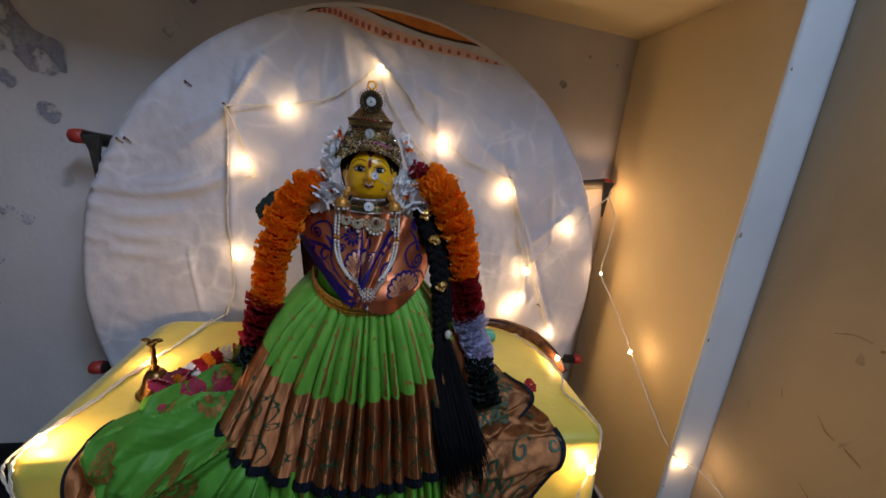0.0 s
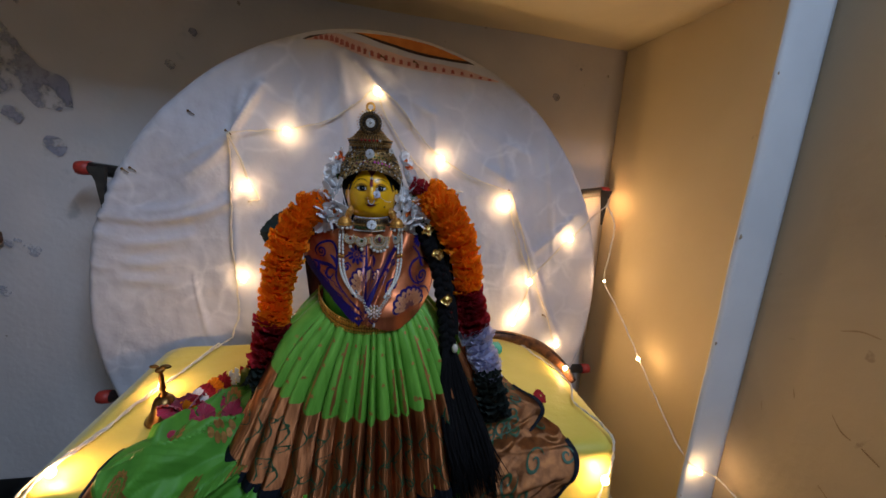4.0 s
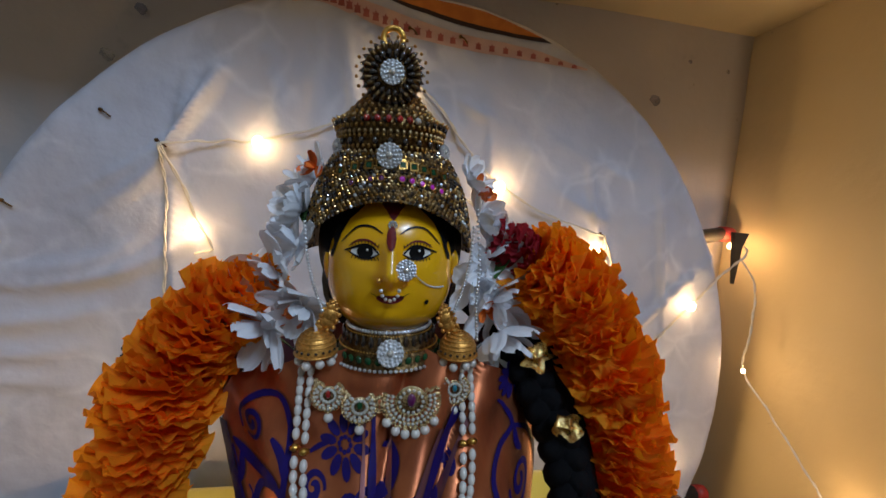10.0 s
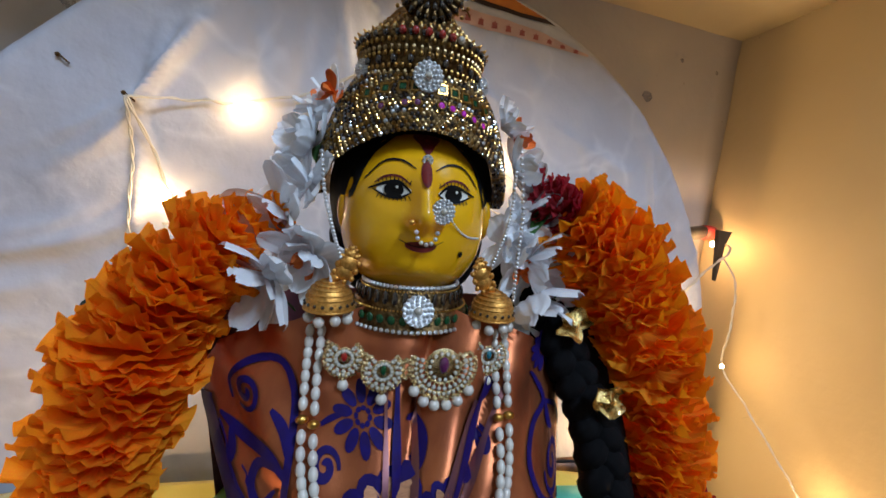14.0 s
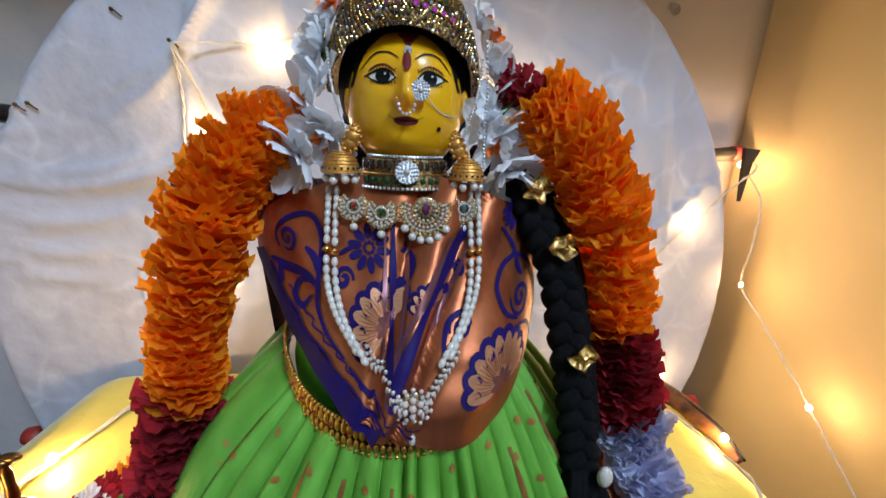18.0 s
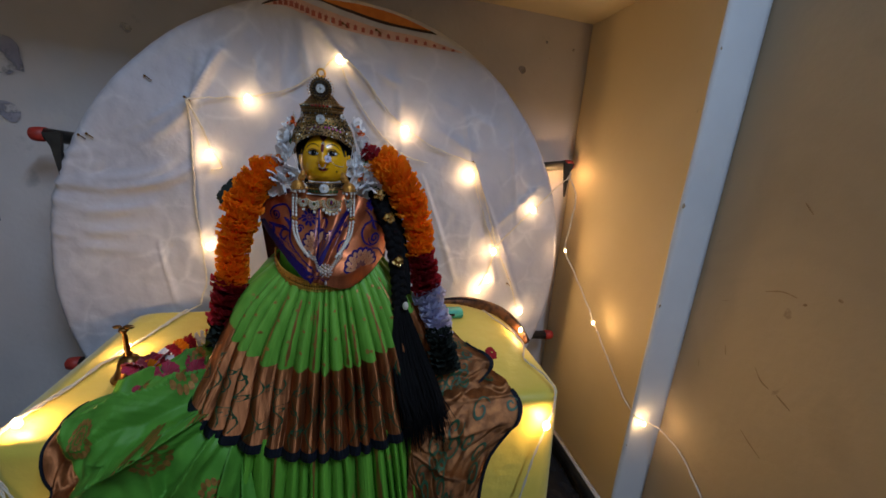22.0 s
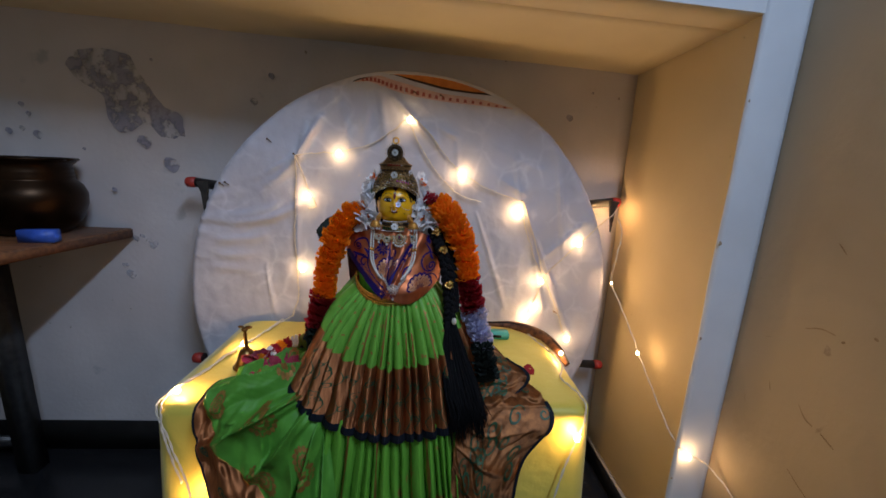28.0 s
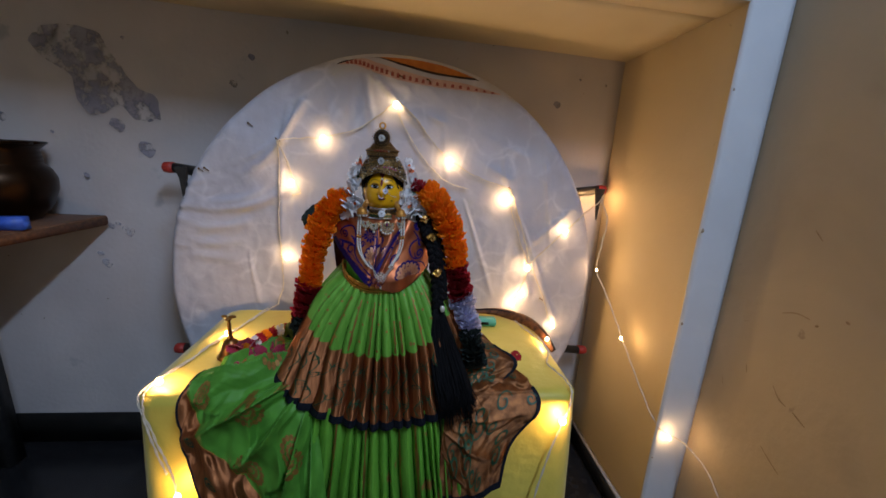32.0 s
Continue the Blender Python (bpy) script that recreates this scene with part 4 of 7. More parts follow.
for s in (-1, 1):
    ex, ez = s * 0.0140, 0.0074
    al = [(ex + 0.0078 * math.cos(t), ez + (0.0040 if math.sin(t) > 0 else 0.0030) * math.sin(t) * (1 - 0.25 * abs(math.cos(t)))) for t in (2 * math.pi * k / 24 for k in range(24))]
    patch(al, 3, 0.0004)
    patch([(ex + 0.0044 * math.cos(t), ez + 0.0004 + 0.0037 * math.sin(t)) for t in (2 * math.pi * k / 20 for k in range(20))], 4, 0.0009)
    patch([(ex + 0.0013 + 0.0007 * math.cos(t), ez + 0.0017 + 0.0007 * math.sin(t)) for t in (2 * math.pi * k / 10 for k in range(10))], 3, 0.0014)
    stroke([(ex - s * 0.0078, ez - 0.0006), (ex - s * 0.004, ez + 0.0031), (ex, ez + 0.0041), (ex + s * 0.005, ez + 0.0028), (ex + s * 0.0115, ez + 0.0002)], 0.0017, 4)
    stroke([(ex - s * 0.0078, ez - 0.0002), (ex - s * 0.003, ez - 0.0028), (ex + s * 0.003, ez - 0.0028), (ex + s * 0.0095, ez + 0.0002)], 0.0012, 4)
    stroke([(ex - s * 0.0076, ez + 0.0030), (ex - s * 0.002, ez + 0.0066), (ex + s * 0.004, ez + 0.0062), (ex + s * 0.0088, ez + 0.0030)], 0.0011, 5, 0.0005)
    stroke([(ex - s * 0.0095, ez + 0.0105), (ex - s * 0.003, ez + 0.0140), (ex + s * 0.005, ez + 0.0130), (ex + s * 0.0135, ez + 0.0045)], 0.0011, 4)
    for k in range(9):
        t = -0.0066 + k * 0.00165
        stroke([(ex + t, ez + 0.0042 - 30 * t * t), (ex + t * 1.15, ez + 0.0064 - 30 * t * t)], 0.0005, 4, n=4)
        stroke([(ex + t, ez - 0.0027 + 18 * t * t), (ex + t * 1.15, ez - 0.0046 + 18 * t * t)], 0.0005, 4, n=4)
patch([(0.0075 * math.cos(t), -0.0165 + (0.0022 if math.sin(t) > 0 else 0.0030) * math.sin(t)) for t in (2 * math.pi * k / 24 for k in range(24))], 5, 0.0004)
stroke([(-0.0105, -0.0142), (-0.004, -0.0167), (0.004, -0.0167), (0.0105, -0.0142)], 0.0006, 4)
patch([(0.0008 + 0.0052 * math.cos(t) * (1 + 0.7 * math.sin(t)) * (1 + 0.10 * math.sin(5 * t)), 0.0315 + 0.0066 * math.sin(t)) for t in (2 * math.pi * k / 24 for k in range(24))], 5, 0.0006)
patch([(0.0026 * math.cos(t), 0.0160 + 0.0062 * math.sin(t)) for t in (2 * math.pi * k / 16 for k in range(16))], 5, 0.0007)
patch([(0.0205 + 0.0013 * math.cos(t), -0.0205 + 0.0015 * math.sin(t)) for t in (2 * math.pi * k / 12 for k in range(12))], 4, 0.0006)
# hair drawn down over the temples
for s in (-1, 1):
    patch([(s * x, z) for x, z in ((0.010, 0.0375), (0.0175, 0.0315), (0.0240, 0.0235), (0.0290, 0.0140), (0.0325, 0.0030), (0.0345, 0.0020), (0.0352, 0.0120), (0.0325, 0.0230), (0.0265, 0.0320), (0.0180, 0.0385))], 1, 0.0010)
# body under the clothes
lathe(bm, [(0.10, TZ + 0.001), (0.085, 0.80), (0.06, 0.92), (0.06, 1.0), (0.055, 1.04), (0.02, 1.062)], 24, (AX, AY + 0.02, 0), 2, 1, 0.8)
statue = solid("idol_statue", bm, [SKIN, HAIR, EYE_WHITE, EYE_WHITE, INK, LIP], "yellow painted idol with dark hair standing on the yellow tablecloth", "statue")


# ---- jewels ----
def flower_of_stones(c, r, mat_ring, name, parent, normal=(0, -1, 0), rings=((8, 0.48), (12, 0.72), (17, 0.97)), centre=None):
    """A round cluster of small stones that faces along normal."""
    m = Vector(normal).to_track_quat('Z', 'Y').to_matrix()
    bm = B()
    lathe(bm, [(0.001, -0.0008), (r * 1.02, -0.0008), (r * 1.05, 0), (0.001, 0)], 16)
    for n, k in rings:
        for i in range(n):
            a = 2 * math.pi * (i + 0.3 * k) / n
            ball(bm, (r * k * math.cos(a), r * k * math.sin(a), 0.0004), min(r * 0.235, 2.6 * r * k / n), 6, 4, 0)
    bmesh.ops.transform(bm, verts=bm.verts, matrix=Matrix.Translation(Vector(c)) @ m.to_4x4())
    ob = tagged(part(name, bm, mat_ring, parent, smooth=False), kind="stuff")
    bm = B()
    ball(bm, Vector(c) + Vector(normal) * r * 0.2, r * 0.30, 8, 6)
    part("stone", bm, centre or GEM_WHITE, ob)
    return ob


STONES = {}


def stones(parent, name, mat, spots):
    """Small stones or beads: (place, radius, squash, turn). Those that can be told apart are parts of their own."""
    if max(r for _, r, _, _ in spots) < 0.00125:
        bm = B()
        for p, r, sq, m in spots:
            ball(bm, p, r, 6, 4, 0, sq, m)
        return tagged(part(name, bm, mat, parent, smooth=False), kind="stuff")
    if mat.name not in STONES:
        STONES[mat.name] = finish(ball(B(), (0, 0, 0), 1.0, 8, 6), name, mat)
    for p, r, sq, m in spots:
        ob = part("stone" if mat not in (GOLD, PEARL) else "bead", STONES[mat.name], None, parent)
        ob.matrix_local = Matrix.Translation(p) @ (m.to_4x4() if m else Matrix()) @ Matrix.Diagonal((r * sq[0], r * sq[1], r * sq[2], 1))


ONE = (1, 1, 1)


def dome(a, z):
    """A point on the crown's dome: a in degrees from the front."""
    k = math.sqrt(max(0.0, 1 - ((z - 1.122) / 0.078) ** 2))
    return Vector((AX - 0.001 + 0.0515 * k * math.sin(radians(a)), AY + 0.006 - 0.047 * k * math.cos(radians(a)), z))


def brim(a):
    return 1.120 + 0.0330 * max(0.0, math.cos(radians(min(90, abs(a))))) ** 1.35


CROWN_BEAD = material("champagne_bead", (0.52, 0.37, 0.18), 0.30, 0.9, second=(0.30, 0.18, 0.07), scale=500)
AGED_GOLD = material("aged_gold_bead", (0.50, 0.29, 0.08), 0.28, 1.0, second=(0.28, 0.14, 0.04), scale=400)
crown = thing("crown", (0, 0, 0), "tall antique-gold crown set with white, red, green and pink stones", "crown")
part("dome", grid(B(), 60, 16, lambda u, v: dome(-115 + 230 * u, brim(-115 + 230 * u) + v * (1.1885 - brim(-115 + 230 * u)))), OLD_GOLD, crown)
random.seed(17)
on_dome = lambda a, v: dome(a, brim(a) + v * (1.1885 - brim(a)))
out_of = lambda a: Vector((math.sin(radians(a)), -math.cos(radians(a)), 0.35)).normalized()
for j in range(21):
    v = 0.015 + 0.0475 * j
    n = 66 if j < 12 else 54
    heap = {}
    for i in range(n):
        a = -104 + 208 * (i + 0.5 * (j % 2)) / n
        mat = random.choices((CROWN_BEAD, AGED_GOLD, GEM_BLACK, SILVER), ((5, 4, 3, 0.4) if j % 3 else (3, 3, 6, 0.8)))[0]
        heap.setdefault(mat.name, (mat, []))[1].append((on_dome(a, v) + out_of(a) * 0.0003, random.uniform(0.00095, 0.00122), (1, 0.75, 1.0), Matrix.Rotation(radians(a + random.uniform(-20, 20)), 3, 'Z')))
    for mat, spots in heap.values():
        stones(crown, "bead_trim", mat, spots)


def framed(a, v, r, mat, square):
    """A cut stone in a gold frame on the dome."""
    m = Matrix.Translation(on_dome(a, v) + out_of(a) * 0.0010) @ Matrix.Rotation(radians(a), 4, 'Z') @ Matrix.Rotation(radians(-14), 4, 'X')
    if square:
        rim = box(box(box(box(B(), -r, -0.7 * r, -0.0008, 0.0008, -r, r), 0.7 * r, r, -0.0008, 0.0008, -r, r), -0.7 * r, 0.7 * r, -0.0008, 0.0008, 0.7 * r, r), -0.7 * r, 0.7 * r, -0.0008, 0.0008, -r, -0.7 * r)
        cut_stone = box(B(), -0.68 * r, 0.68 * r, -0.0006, 0.0008, -0.68 * r, 0.68 * r, 0.0004)
    else:
        rim = tube(B(), [Vector((r * math.cos(t), 0, r * math.sin(t))) for t in (2 * math.pi * k / 14 for k in range(15))], 0.0004, 5)
        cut_stone = ball(B(), (0, 0, 0), r * 0.92, 8, 4, 0, (1, 0.4, 1))
    frame_ob = part("stone_frame", rim, AGED_GOLD, crown, smooth=False)
    frame_ob.matrix_local = m
    part("stone", cut_stone, mat, frame_ob, smooth=False)


for a in (-28, -14.5, -7, 7.5, 14.5, 22, 29.5, 37):
    framed(a, 0.34, 0.0018, GEM_PINK if a > 0 else GEM_PURPLE, False)
for a in (-40, -28, -17, -8.5, 0, 8.5, 17, 25, 33, 43):
    framed(a, 0.55, 0.0024, GEM_GREEN, True)
c = Vector((AX - 0.002, AY + 0.004, -0.0065))
part("tier", lathe(B(), [(0.028, 1.184), (0.0315, 1.187), (0.031, 1.196), (0.0325, 1.200), (0.033, 1.204), (0.030, 1.205), (0.026, 1.209), (0.021, 1.216), (0.016, 1.222), (0.001, 1.226)], 40, c), OLD_GOLD, crown)
for z, r, n, s, mat in ((1.1860, 0.0312, 56, 0.0011, CROWN_BEAD), (1.1890, 0.0313, 58, 0.0010, AGED_GOLD), (1.1918, 0.0314, 24, 0.0018, GEM_BLACK), (1.1945, 0.0316, 56, 0.0010, AGED_GOLD), (1.1968, 0.0318, 56, 0.0011, CROWN_BEAD), (1.2000, 0.0328, 58, 0.0010, AGED_GOLD), (1.2030, 0.0333, 34, 0.0014, GEM_BLACK), (1.2060, 0.0305, 44, 0.0011, CROWN_BEAD), (1.2085, 0.027, 40, 0.0011, AGED_GOLD), (1.212, 0.024, 34, 0.0011, CROWN_BEAD), (1.2155, 0.0205, 30, 0.0011, AGED_GOLD)):
    stones(crown, "bead_trim", mat, [(c + Vector((r * math.cos(2 * math.pi * i / n), r * math.sin(2 * math.pi * i / n), z)), s, (1, 1, 1.3), None) for i in range(n)])
for a in (-112, -102, -92, -82, -73, -65):
    part("stone", ball(B(), c + Vector((0.0342 * math.cos(radians(a)), 0.0342 * math.sin(radians(a)), 1.2030)), 0.0019, 8, 6), GEM_RED if a < -66 else GEM_WHITE, crown)
bm = B()
for i in range(34):
    a = 2 * math.pi * i / 34
    p = c + Vector((0.033 * math.cos(a), 0.033 * math.sin(a), 1.2035))
    tube(bm, [p, p + Vector((0.0025 * math.cos(a), 0.0025 * math.sin(a), 0.0018))], lambda k: 0.0012 * (1 - k) + 0.0003, 5)
tagged(part("spike_trim", bm, AGED_GOLD, crown), kind="stuff")
mc = Vector((AX - 0.002, AY - 0.016, 1.2220))
med = part("medallion", lathe(B(), [(0.001, 0.0), (0.014, 0.0), (0.0165, 0.002), (0.014, 0.0045), (0.001, 0.005)], 32), OLD_GOLD, crown)
med.matrix_local = Matrix.Translation(mc + Vector((0, 0.002, 0))) @ Matrix.Rotation(radians(90), 4, 'X')
for rad, n, mat, ln in ((0.0155, 26, GEM_BLACK, 0.0034), (0.0148, 26, OLD_GOLD, 0.0040), (0.0112, 18, GEM_BLACK, 0.0032)):
    bm = B()
    for i in range(n):
        a = 2 * math.pi * i / n
        d = Vector((math.cos(a), 0, math.sin(a)))
        tube(bm, [mc + d * (rad - ln) + Vector((0, -0.004, 0)), mc + d * rad + Vector((0, -0.0045, 0)), mc + d * (rad + ln * 0.7) + Vector((0, -0.003, 0))], lambda k: (0.0008, 0.0017, 0.0004)[round(k * 2)], 6)
    tagged(part("ray_trim", bm, mat, crown), kind="stuff")
stones(crown, "bead_trim", AGED_GOLD, [(mc + Vector((0.0195 * math.cos(a), -0.002, 0.0195 * math.sin(a))), 0.0010, ONE, None) for a in (2 * math.pi * (i + 0.5) / 24 for i in range(24))])
flower_of_stones(mc + Vector((0, -0.0058, 0)), 0.0062, SILVER, "stone_flower", crown)
flower_of_stones(dome(-2, 1.1760) + Vector((0, -0.0045, 0.001)), 0.0064, SILVER, "stone_flower", crown)
for s in (-1, 1):
    flower_of_stones(dome(s * 62, 1.182) + Vector((s * 0.002, -0.001, 0.001)), 0.0042, SILVER, "stone_flower", crown, (s * 0.7, -0.7, 0.1))
bm = B()
tube(bm, [c + Vector((0.0058 * math.cos(t), -0.004, 1.2535 + 0.0058 * math.sin(t))) for t in (2 * math.pi * k / 24 for k in range(25))], 0.0018, 8)
part("ring", bm, GOLD, crown, "gold ring at the top")


def beads(name, pts, r, mat, parent, sq=(1, 1, 1), step=1, segs=8):
    bm = B()
    for i in range(0, len(pts), step):
        d = (pts[min(i + 1, len(pts) - 1)] - pts[max(i - 1, 0)]).normalized()
        ball(bm, pts[i], r, segs, max(4, segs - 2), 0, sq, d.to_track_quat('Z', 'Y').to_matrix())
    return tagged(part(name, bm, mat, parent), kind="stuff")


# forehead stone, nose ornament with its chain, lip ring, side chains of the hair
orn = thing("face_ornaments", (0, 0, 0), "silver stone nose flower, chains and ring worn on the face", "jewellery")
fy = lambda dx, dz: Vector((AX + dx, face_y(dx, dz) - 0.001, HZ + dz))
flower_of_stones(fy(0.0005, 0.0225), 0.0024, SILVER, "forehead_stone", orn, rings=((7, 0.85),))
nf = flower_of_stones(fy(0.0078, 0.0000) + Vector((0, -0.0055, 0)), 0.0054, SILVER, "nose_flower", orn, (0.25, -0.95, 0))
beads("nose_chain", [fy(0.0125, -0.003).lerp(fy(0.030, -0.0125), k / 14) + Vector((0, -0.0015, -0.003 * math.sin(math.pi * k / 14))) for k in range(0, 15)], 0.00062, SILVER, orn, segs=6)
bm = B()
for k in range(7):
    t = math.pi * (1.02 + 0.96 * k / 6)
    ball(bm, fy(0, -0.0075) + Vector((0.0045 * math.cos(t), -0.0045, 0.0055 * math.sin(t) - 0.001)), 0.0010, 6, 5)
part("lip_ring", bm, SILVER, orn)
ball_bm = ball(B(), fy(-0.0058, -0.0055) + Vector((0, -0.002, 0)), 0.0013, 8, 6)
part("nose_stud", ball_bm, GOLD, orn)
for s in (-1, 1):
    pts = spline([(AX + s * 0.0470, AY - 0.026, 1.140), (AX + s * 0.0440, AY - 0.034, 1.122), (AX + s * 0.0400, AY - 0.038, 1.108), (AX + s * 0.0355, AY - 0.038, 1.094)], 26)
    beads("hair_chain", pts, 0.00105, SILVER, orn, segs=6)
    if s < 0:
        continue
    pts = spline([(AX + s * 0.0485, AY - 0.026, 1.150), (AX + s * 0.0490, AY - 0.036, 1.120), (AX + s * 0.0480, AY - 0.038, 1.098), (AX + s * (0.046 if s < 0 else 0.051), AY - 0.032, 1.086 if s < 0 else 1.075)], 30)
    beads("hair_chain", pts, 0.00105, SILVER, orn, segs=6)

# choker
chok = thing("choker", (AX, AY - 0.014, 1.0705), "gold choker with red and green stones and a white centre flower", "necklace")
def ring_pt(a, z, r=0.0, rx=0.0285, ry=0.0240):
    r -= 0.45 * z
    return Vector(((rx + r) * math.sin(radians(a)), -(ry + r) * math.cos(radians(a)), z))
part("band", grid(B(), 40, 4, lambda u, v: ring_pt(-120 + 240 * u, -0.0105 + 0.021 * v)), OLD_GOLD, chok)
for z, n, r, mat, sq in ((0.0095, 44, 0.0011, SILVER, (1, 1, 1)), (-0.0095, 44, 0.0011, SILVER, (1, 1, 1)), (0.0040, 21, 0.0020, GEM_BLACK, (0.85, 0.6, 1.9)), (-0.0050, 21, 0.0021, GEM_GREEN, (1.0, 0.5, 1.1)), (0.0075, 60, 0.0005, GOLD, (1, 1, 1)), (-0.0010, 60, 0.0006, GOLD, (1, 1, 1))):
    stones(chok, "bead_trim", mat, [(ring_pt(a, z, 0.0006), r, sq, Matrix.Rotation(radians(a), 3, 'Z')) for a in (-110 + 220 * (i + 0.5) / n for i in range(n))])
flower_of_stones((0.001, -0.0275, 0.0005), 0.0070, SILVER, "stone_flower", chok, (0, -0.9, 0.4))

# pendant necklace with pearl drops
neck = thing("pendant_necklace", (AX, 0.6735, 1.047), "gold necklace of stone rosettes with hanging pearls", "necklace")
SPOTS = ((-0.0310, 0.003, 0.0078, GEM_RED), (-0.0140, 0.0005, 0.0080, GEM_GREEN), (0.0125, 0.0030, 0.0135, GEM_PURPLE), (0.0375, 0.0025, 0.0078, GEM_TEAL))
PALE_GOLD = material("pale_gold_filigree", (0.86, 0.66, 0.38), 0.26, 0.75, second=(0.50, 0.32, 0.12), scale=500, bump=0.4, bump_scale=900)
for x, z, r, mat in SPOTS:
    y = 10 * x * x - 0.007
    big = r > 0.009
    lo_a, hi_a = (-198, 18) if big else (-230, 50)
    arc = lambda k, n, dy=0.0: [Vector((x + r * k * math.cos(a), y + dy, z + r * k * math.sin(a))) for a in (radians(lo_a + (hi_a - lo_a) * i / n) for i in range(n + 1))]
    m = part("fan_plate", tube(B(), arc(0.92, 30), 0.0008, 6), PALE_GOLD, neck, "pale gold openwork fan")
    plate = lathe(B(), [(0.0001, -0.0004), (r * 0.58, -0.0004), (r * 0.60, 0.0002), (0.0001, 0.0004)], 28)
    bmesh.ops.transform(plate, verts=plate.verts, matrix=Matrix.Translation((x, y + 0.0012, z)) @ Matrix.Rotation(radians(90), 4, 'X'))
    part("backing", plate, PALE_GOLD, m)
    part("inner_arc", tube(B(), arc(0.58, 24), 0.0007, 6), PALE_GOLD, m)
    n = 15 if big else 10
    bm = B()
    for p, q in zip(arc(0.60, n), arc(0.90, n)):
        tube(bm, [p, q], 0.0005, 5)
    tagged(part("spoke_trim", bm, PALE_GOLD, m), kind="stuff")
    part("stone", ball(B(), (x, y - 0.0010, z + 0.001), r * 0.24, 10, 8, 0, (0.75, 0.5, 1.2)), mat, m)
    stones(m, "stone_trim", GEM_WHITE, [(p, 0.0011, ONE, None) for p in arc(0.76, n, -0.0006)])
    stones(m, "stone_trim", GEM_WHITE, [(Vector((x + 0.46 * r * math.cos(t), y - 0.0006, z + 0.46 * r * math.sin(t))), 0.0010, ONE, None) for t in (2 * math.pi * i / 14 for i in range(14))])
    stones(m, "stone_trim", PALE_GOLD, [(p, 0.0012, ONE, None) for p in arc(1.04, n + 3, -0.0004)])
    stones(m, "stone_trim", GEM_WHITE, [(p, 0.0009, ONE, None) for p in arc(0.93, n + 6, -0.0010)])
    stones(m, "stone_trim", PALE_GOLD, [(p, 0.0008, ONE, None) for p in arc(1.13, 2 * n + 4, -0.0002)])
    drops = (0,) if not big else (-0.0125, -0.0078, -0.0028, 0.0028, 0.0078, 0.0125)
    for d in drops:
        zz = z - math.sqrt(max(0.0, (r * 1.06) ** 2 - d * d)) - 0.0042
        part("pearl", ball(B(), (x + d, y - 0.0005, zz), 0.0026, 12, 10), PEARL, m)
        part("drop_cap", ball(B(), (x + d, y - 0.0005, zz + 0.0028), 0.0011, 6, 4), PALE_GOLD, m)
for a, b in ((-0.0250, -0.0205), (-0.0090, 0.0010), (0.0200, 0.0290), (-0.040, -0.034), (0.040, 0.046)):
    bm = B()
    for i in range(9):
        t = i / 8
        x = a + (b - a) * t
        ball(bm, (x, 12 * x * x - 0.005, 0.004 + 0.0024 * math.sin(i * 2.2)), 0.0014, 6, 4)
        ball(bm, (x, 12 * x * x - 0.005, -0.001 + 0.0020 * math.cos(i * 2.2)), 0.0012, 6, 4)
    tagged(part("link", bm, PALE_GOLD, neck, smooth=False), kind="stuff")

# ear pendants
EAR_GOLD = material("matt_ear_gold", (0.74, 0.37, 0.085), 0.42, 0.75, second=(0.48, 0.21, 0.04), scale=700, bump=0.12, bump_scale=900)
for s, z in ((-1, 1.0715), (1, 1.0695)):
    ear = thing("ear_pendant", (AX + s * 0.0395, 0.688, z), "gold bell-shaped ear pendant hung with small pearls", "earring", "pair of ear pendants")
    part("bell", lathe(B(), [(0.001, 0.0108), (0.0050, 0.0098), (0.0086, 0.0070), (0.0104, 0.0030), (0.0110, -0.001), (0.0112, -0.002), (0.0102, -0.0025), (0.001, -0.0015)], 24), EAR_GOLD, ear)
    for k in range(6):
        r0, z0 = ((0.0042, 0.0103), (0.0064, 0.0090), (0.0082, 0.0074), (0.0094, 0.0054), (0.0102, 0.0034), (0.0113, -0.0018))[k]
        part("rib", tube(B(), [Vector((r0 * math.cos(t), r0 * math.sin(t), z0)) for t in (2 * math.pi * i / 28 for i in range(29))], 0.0006, 5), EAR_GOLD, ear)
    bm = B()
    for i in range(18):
        a = 2 * math.pi * i / 18
        ball(bm, (0.0108 * math.cos(a), 0.0108 * math.sin(a), 0.0008), 0.0009, 6, 4)
    tagged(part("bead_ring", bm, GEM_BLACK, ear), kind="stuff")
    for i in range(8):
        a = 2 * math.pi * (i + 0.5) / 8
        part("pearl", ball(B(), (0.0092 * math.cos(a), 0.0092 * math.sin(a), -0.0058 - 0.0008 * (i % 2)), 0.0026, 8, 6), PEARL, ear)
    bm = B()
    for dz, r, dx in ((0.0120, 0.0026, -0.002 * s), (0.0152, 0.0046, -0.006 * s), (0.0190, 0.0048, -0.0075 * s), (0.0228, 0.0034, -0.0085 * s), (0.0256, 0.0020, -0.0090 * s)):
        ball(bm, (dx, 0, dz), r, 10, 6, 0, (1, 0.6, 1))
        for i in range(8):
            a = 2 * math.pi * i / 8
            ball(bm, (dx + r * math.cos(a), -0.001, dz + r * math.sin(a)), r * 0.3, 5, 4)
    part("stud", bm, EAR_GOLD, ear)


# ---- bodice ----
def table_of(points):
    def f(t):
        p = points
        if t >= p[0][0]:
            return p[0][1]
        for (a, va), (b, vb) in zip(p, p[1:]):
            if t >= b:
                k = (a - t) / (a - b)
                k = k * k * (3 - 2 * k) * 0.4 + k * 0.6
                return va + (vb - va) * k
        return p[-1][1]
    return f


